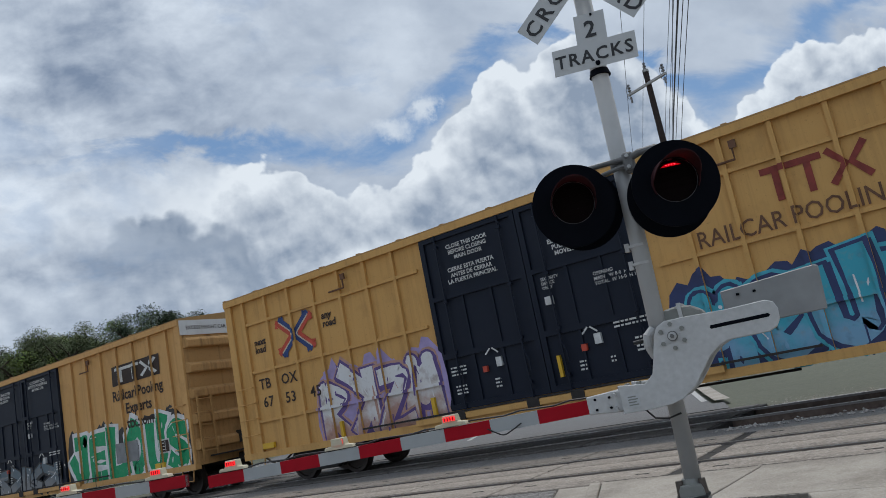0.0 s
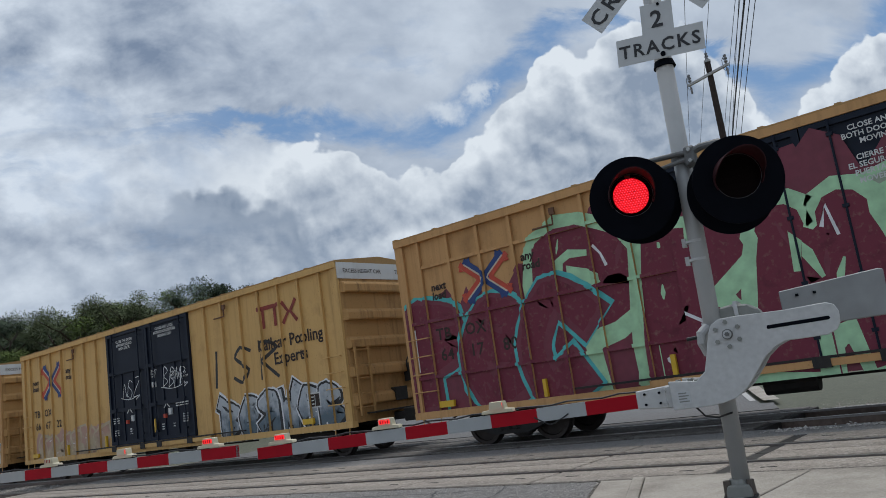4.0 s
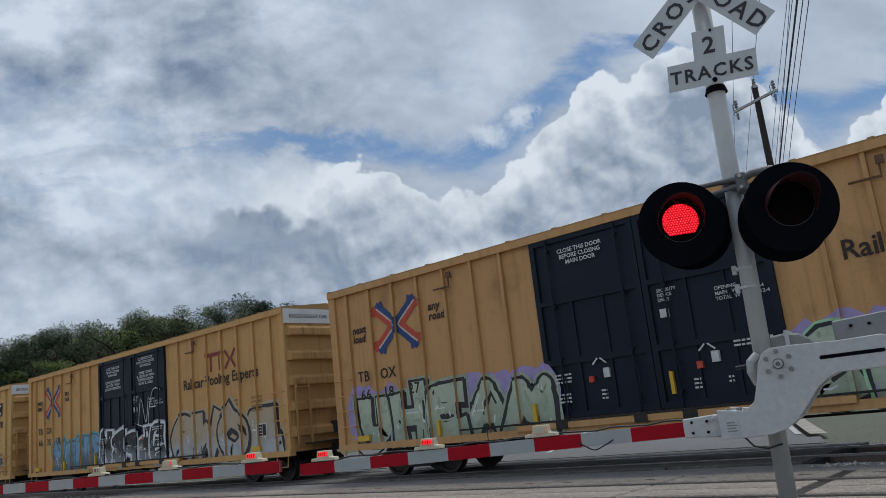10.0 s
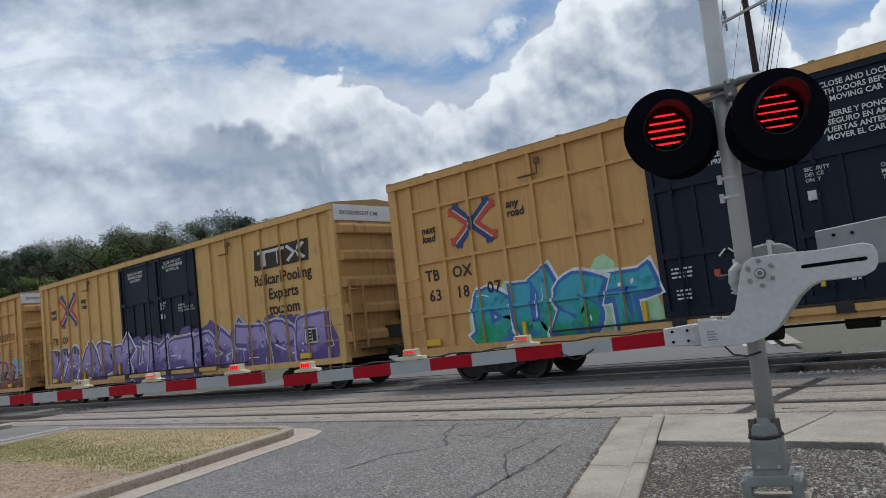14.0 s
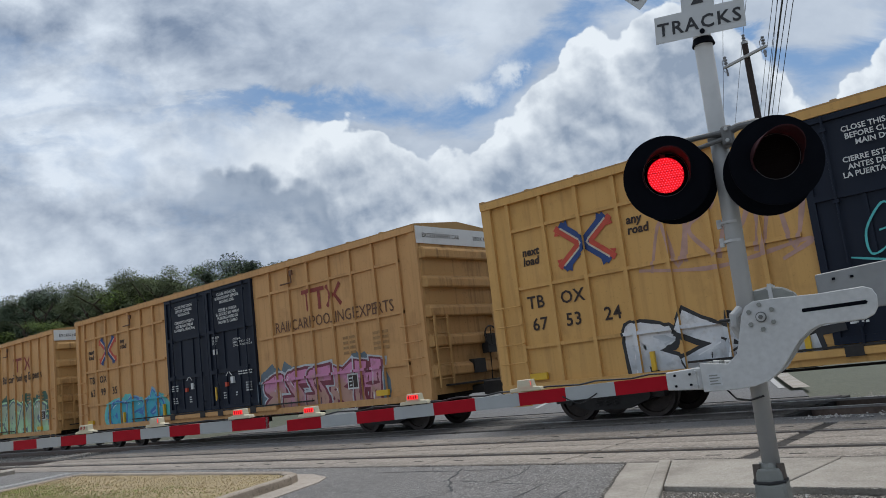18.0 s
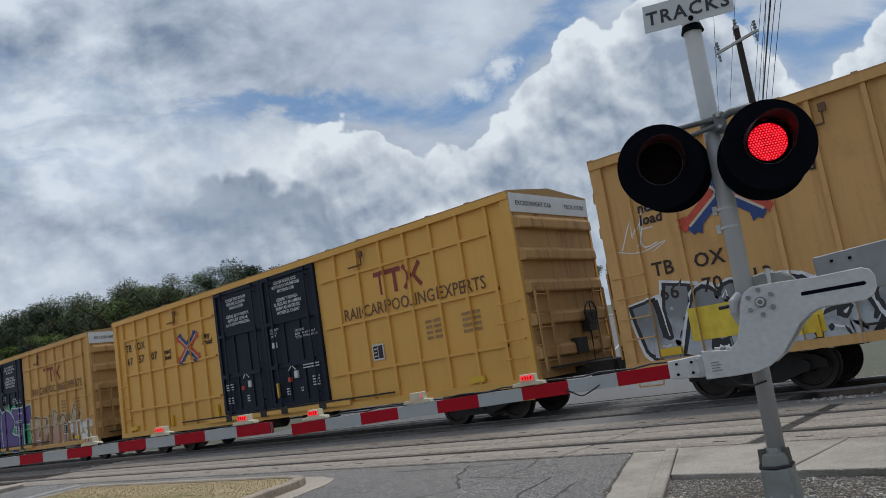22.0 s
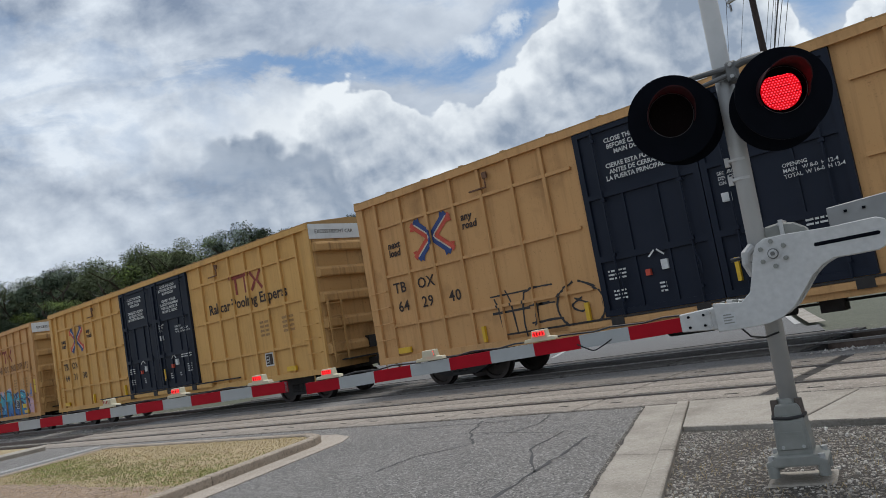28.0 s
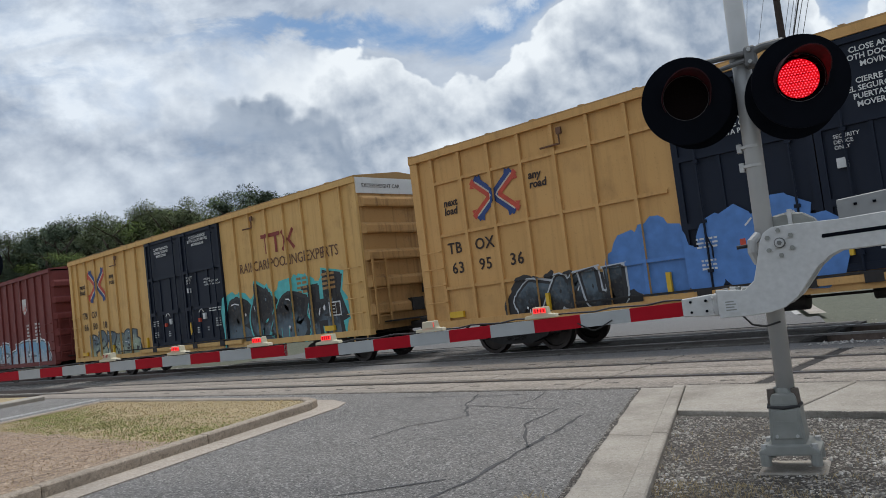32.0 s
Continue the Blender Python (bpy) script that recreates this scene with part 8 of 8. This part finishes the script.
M["leaf_bright"] = material("leaf_elm", (0.16, 0.22, 0.065), 0.8, spec=0.1, grain=0.35, scale=1.2, stain=0.5, stain_color=(0.08, 0.115, 0.042), stain_scale=0.35)
M["pole_wood"] = material("creosoted_pole", (0.034, 0.023, 0.019), 0.9, grain=0.35, scale=6)
M["insulator"] = material("porcelain_insulator", (0.2, 0.2, 0.21), 0.3, grain=0.1)
M["wire"] = material("power_wire", (0.03, 0.03, 0.035), 0.6)


def tree_meshes(seed, height, spread, leaf, leaves, size, bole=0.36):
    rnd = random.Random(seed)
    bm = bmesh.new()
    tips = []

    def limb(p, d, r, length, depth):
        pts, q = [p], p
        n = 4
        for i in range(n):
            d = (d + Vector((rnd.uniform(-.25, .25), rnd.uniform(-.25, .25), rnd.uniform(-.05, .2)))).normalized()
            q = q + d * length / n
            pts.append(q)
        k = 6 if depth < 2 else 4
        rings = []
        for i, c in enumerate(pts):
            rr = r * (1 - 0.55 * i / n)
            rings.append([bm.verts.new(c + Vector((rr * math.cos(6.2832 * j / k), rr * math.sin(6.2832 * j / k), 0))) for j in range(k)])
        for a, b in zip(rings, rings[1:]):
            for j in range(k):
                bm.faces.new([a[j], a[(j + 1) % k], b[(j + 1) % k], b[j]])
        if depth == 3:
            tips.append(q)
            return
        if depth == 2:
            tips.append(pts[2])
        for i in range(rnd.randint(3, 4)):
            a = rnd.uniform(0, 6.28)
            side = Vector((math.cos(a), math.sin(a), rnd.uniform(0.1, 0.75))) * spread
            start = pts[rnd.randint(2, n)]
            limb(start, (d * 0.45 + side).normalized(), r * 0.5, length * rnd.uniform(0.55, 0.78), depth + 1)

    limb(Vector((0, 0, -0.2)), Vector((0, 0, 1)), height * 0.028, height * bole, 0)
    zmax = max(t.z for t in tips)
    f = (height - size) / zmax
    for v in bm.verts:
        v.co *= f
    tips = [t * f for t in tips]
    trunk = link_mesh("trunk", bm, M["bark"])
    verts, faces, normals = [], [], []
    heart = Vector((0, 0, height * 0.5))
    per = max(8, leaves // len(tips))
    for t in tips:
        r = height * rnd.uniform(0.055, 0.10)
        for _ in range(per):
            g = Vector((rnd.gauss(0, 1), rnd.gauss(0, 1), rnd.gauss(0, 1))).normalized() * rnd.random() ** 0.45
            g.z = g.z * 0.72 + 0.12
            c = t + g * r * (1 + 0.25 * noise.noise(g * 2.3 + t))
            if c.z < height * bole * 0.33:
                continue
            s = size * rnd.uniform(0.4, 1.0)
            u = Vector((rnd.gauss(0, 1), rnd.gauss(0, 1), rnd.gauss(0, 1))).normalized()
            w = u.orthogonal().normalized()
            n = len(verts)
            verts += [c - u * s, c + w * s * 0.42, c + u * s, c - w * s * 0.42]
            faces.append([n, n + 1, n + 2, n + 3])
            out = ((c - t) / r * 0.7 + (c - heart) / height * 1.6 + u * 0.35).normalized()
            normals += [out] * 4
    crown = bpy.data.meshes.new("crown")
    crown.from_pydata(verts, [], faces)
    crown.materials.append(leaf)
    crown.shade_smooth()
    crown.normals_split_custom_set_from_vertices(normals)
    return trunk, crown


TREE_KINDS = [tree_meshes(3, 12, 0.95, M["leaf_oak"], 30000, 0.105), tree_meshes(7, 12, 1.1, M["leaf_bright"], 30000, 0.105), tree_meshes(12, 12, 0.7, M["leaf_dark"], 30000, 0.10), tree_meshes(23, 12, 0.9, M["leaf_dark"], 30000, 0.105), tree_meshes(31, 12, 1.0, M["leaf_oak"], 30000, 0.105), tree_meshes(41, 12, 1.15, M["leaf_bright"], 19000, 0.17, 0.1)]
TREE_WORDS = ["live oak with dense dull green crown", "broad elm with light green leafy crown", "dark juniper with ragged pointed crown", "dark spreading tree with uneven crown", "dusty green oak in the tree line", "bushy bright green tree leafed to the ground"]


def tree(kind, x, y, height, turn):
    trunk, crown = TREE_KINDS[kind]
    ob = tagged(new("tree"), TREE_WORDS[kind] + " behind the tracks", "tree", "trees behind the tracks")
    s = height / 12
    ob.matrix_world = Matrix.Translation((x, y, land(x, y) - 0.05)) @ Euler((0, 0, turn)).to_matrix().to_4x4()
    for nm, me in (("trunk", trunk), ("crown", crown)):
        p = part(nm, me, None, ob)
        p.scale = (s * 1.15, s * 1.15, s)


def build_trees():
    rnd = random.Random(2)
    # skyline: bearing tangent x / y and rise over distance, from the left to the right
    sky = [(-3.6, .112, 0), (-3.3, .124, 2), (-3.05, .136, 4), (-2.88, .138, 0), (-2.72, .145, 3), (-2.58, .148, 0), (-2.42, .152, 2), (-2.24, .157, 0), (-2.14, .161, 3), (-2.06, .165, 4), (-1.96, .170, 0), (-1.84, .172, 1), (-1.72, .175, 0), (-1.62, .176, 4), (-1.55, .170, 3), (-1.44, .186, 2), (-1.36, .178, 3), (-1.27, .176, 2), (-1.19, .172, 3), (-1.11, .183, 2), (-1.03, .16, 0), (-0.94, .15, 4), (-0.85, .155, 1), (-0.75, .15, 0), (-0.66, .15, 3)]
    for tan, rise, kind in sky:
        y = 40 + rnd.uniform(-3, 5)
        x = tan * y
        d = math.hypot(x, y)
        h = 1.4 + d * rise / math.sqrt(1 - rise * rise) - 1.7 - (land(x, y) + 0.16)
        tree(kind, x, y, h, rnd.uniform(0, 6))
        if rnd.random() < 0.7:
            tree((kind + 1) % 5, x * 1.18 + rnd.uniform(-2, 2), y * 1.18, h * 1.02, rnd.uniform(0, 6))
        tree((kind + 3) % 5, x * 0.96 + rnd.uniform(-2.5, 2.5), y * 0.9, h * rnd.uniform(0.55, 0.75), rnd.uniform(0, 6))
    # small trees along the bank beyond the road
    for i in range(17):
        tan = -0.62 + 0.085 * i
        y = 84 + rnd.uniform(-8, 10)
        tree((4, 0, 1, 4, 1)[i % 5], tan * y, y, rnd.uniform(4.6, 6.4), rnd.uniform(0, 6))
        tree(5, tan * y + 3.2, y - 3, rnd.uniform(2.6, 3.6), rnd.uniform(0, 6))
    # far wooded hill
    bm = bmesh.new()
    n = 60
    top, base = [], []
    for i in range(n + 1):
        x = -500 + 1300 * i / n
        z = 34 * math.exp(-((x + 60) / 260) ** 2) + 22 * math.exp(-((x - 330) / 200) ** 2) + 7 * noise.noise(Vector((x * 0.02, 3, 0)))
        top.append(bm.verts.new((x, 760, max(z, 3))))
        base.append(bm.verts.new((x, 560, -2)))
    back = [bm.verts.new((v.co.x, 1000, -2)) for v in top]
    for i in range(n):
        bm.faces.new([base[i], base[i + 1], top[i + 1], top[i]])
        bm.faces.new([top[i], top[i + 1], back[i + 1], back[i]])
    structure("backdrop", bm, material("far_wooded_hill", (0.045, 0.075, 0.075), 0.95, grain=0.4, scale=0.08, stain=0.5, stain_color=(0.06, 0.085, 0.095), stain_scale=0.01), "low wooded hill far beyond the railway", "hill")


def build_pole():
    x0, y0 = -10.95, 35.0
    pole = tagged(new("utility_pole"), "dark wooden utility pole with one crossarm and insulators", "utility pole")
    pole.matrix_world = pose(x0, y0, -0.16, 0, 0, -23)
    top = 14.45
    bm = bmesh.new()
    disc(bm, (0, 0, top / 2), "z", 0.2, top, 14, 0.13)
    part("shaft", bm, M["pole_wood"], pole)
    bm = bmesh.new()
    box(bm, -1.22, 1.22, -0.2, -0.09, top - 0.72, top - 0.6)
    part("crossarm", bevel(bm, 0.01), M["galv"], pole, "grey crossarm")
    for x, z in ((-1.1, top - 0.6), (1.1, top - 0.6), (0.0, top)):
        bm = bmesh.new()
        for i, r in enumerate((0.04, 0.085, 0.05, 0.085, 0.05, 0.07)):
            disc(bm, (x, -0.14 if x else 0, z + 0.04 + 0.07 * i), "z", r, 0.05, 10)
        part("insulator", bm, M["insulator"], pole)
        if x:
            bm = bmesh.new()
            tube(bm, [(x, -0.14, z - 0.12), (x - 0.08, -0.16, z - 0.3), (x - 0.16, -0.16, z - 0.2), (x - 0.2, -0.14, z + 0.25), (x, -0.14, z + 0.45)], 0.016, 5)
            disc(bm, (x, -0.14, z - 0.35), "z", 0.05, 0.3, 8)
            part("lightning_arrester", bm, M["insulator"], pole)
    bm = bmesh.new()
    disc(bm, (0, 0, top + 0.02), "z", 0.15, 0.12, 12)
    part("pole_cap", bm, M["galv"], pole)
    # wires along the road, over the tracks
    runs = [
        ((-6.62, 26.23), (-12.08, 40.2), 13.6, 0.011), ((-6.56, 26.31), (-13.2, 44.26), 13.6, 0.011), ((-4.83, 20.02), (-10.26, 34.31), 10.6, 0.028), ((-4.73, 20.15), (-10.17, 34.46), 10.6, 0.013),
        ((-4.63, 20.29), (-10.02, 34.73), 10.6, 0.012), ((-7.24, 25.4), (-15.58, 45.52), 13.6, 0.010), ((-8.68, 26.64), (-14.71, 41.65), 13.6, 0.010), ((-4.9, 20.0), (-10.4, 34.3), 10.75, 0.010)]
    for a, b, z, r in runs:
        bm = bmesh.new()
        pts = []
        for i in range(31):
            f = -2.6 + 5.4 * i / 30
            pts.append((a[0] + (b[0] - a[0]) * f, a[1] + (b[1] - a[1]) * f, z + 0.12 * math.sin(2.1 * f)))
        tube(bm, pts, r, 5)
        tagged(new("overhead_wire", link_mesh("overhead_wire", bm, M["wire"])), "thin black overhead wire running along the road", "wire", "overhead wires", kind="structure")


build_trees()
build_pole()


# ---- what moves: the train, and the added louvres that imitate the lamps' flashing ----
def motions():
    # the train runs at about 16.8 m/s, with small surges: seconds and metres ahead of the even run
    surge = [(0, 0.1), (1, 0.1), (2, -0.06), (5, -0.2), (6, -0.1), (7, 0.3), (8, 0.07), (9, 0.11), (10, 0.11), (11, 0.06), (12, -0.06), (13, -0.19), (16, -0.25), (17, -0.37), (18, -0.24), (19, 0.04),
             (20, -0.03), (21, 0.05), (22, 0.2), (23, 0.33), (24, -0.12), (27, -0.38), (28, -0.08), (29, -0.15), (30, -0.25), (31, -0.13), (32, -0.18)]
    for k, car in CARS:
        rows = []
        for t, ahead in surge:
            x = -17.03 + 16.848 * t - 0.02297 * t * t + 0.0002038 * t ** 3 + 20.739 * k + HALF + ahead
            rows.append((t, pose(x, 15.4, 0)))
        walk(car, rows)
    # each lamp is lit in turn; the second lit for a little longer
    period, start, lit = 1.187, 0.615, 0.608
    # a part-lit lens is imitated by shut louvres: time, lamp, lowest and highest open louvre
    dim = [(0.0, 0, 5, 5), (5.0, 1, 4, 5), (6.0, 1, 9, 9), (7.0, 0, 3, 5), (10.0, 1, 1, 5), (11.0, 1, 0, 0), (12.0, 1, 5, 5), (16.0, 1, 3, 5), (17.0, 1, 9, 9), (28.0, 0, 0, 4)]

    def flash(louvre, phase, at, wide, shut, row=None):
        spans = []
        for n in range(-1, 28):
            a = start + n * period + (0.0 if phase == 0 else lit)
            b = a + (lit if phase == 0 else period - lit)
            spans.append((a, b))
        rows = []
        last = None

        def key(t, state):
            if 0.0 <= t <= 32.0 and (not rows or t > rows[-1][0] + 0.001):
                rows.append((t, pose(*at, wide if state else shut)))
        for i in range(1601):
            t = i * 0.02
            is_open = any(a <= t < b for a, b in spans)
            if row is not None:
                for t0, lamp, lo, hi in dim:
                    if lamp == phase and abs(t - t0) < 0.05 and not lo <= row <= hi:
                        is_open = False
            if is_open != last:
                if last is not None:
                    key(t - 0.03, last)
                    key(t - 0.02, last)
                key(t, is_open)
                key(t + 0.01, is_open)
                last = is_open
        key(32.0, last)
        walk(louvre, rows)

    for louvre, zc, phase, row in SHUTTERS:
        flash(louvre, phase, (0, 0.0, zc), 94, 12, row)
    for flap, x, y, z, phase in GATE_SHUTTERS:
        flash(flap, phase, (x, y, z), 88, 0)


motions()
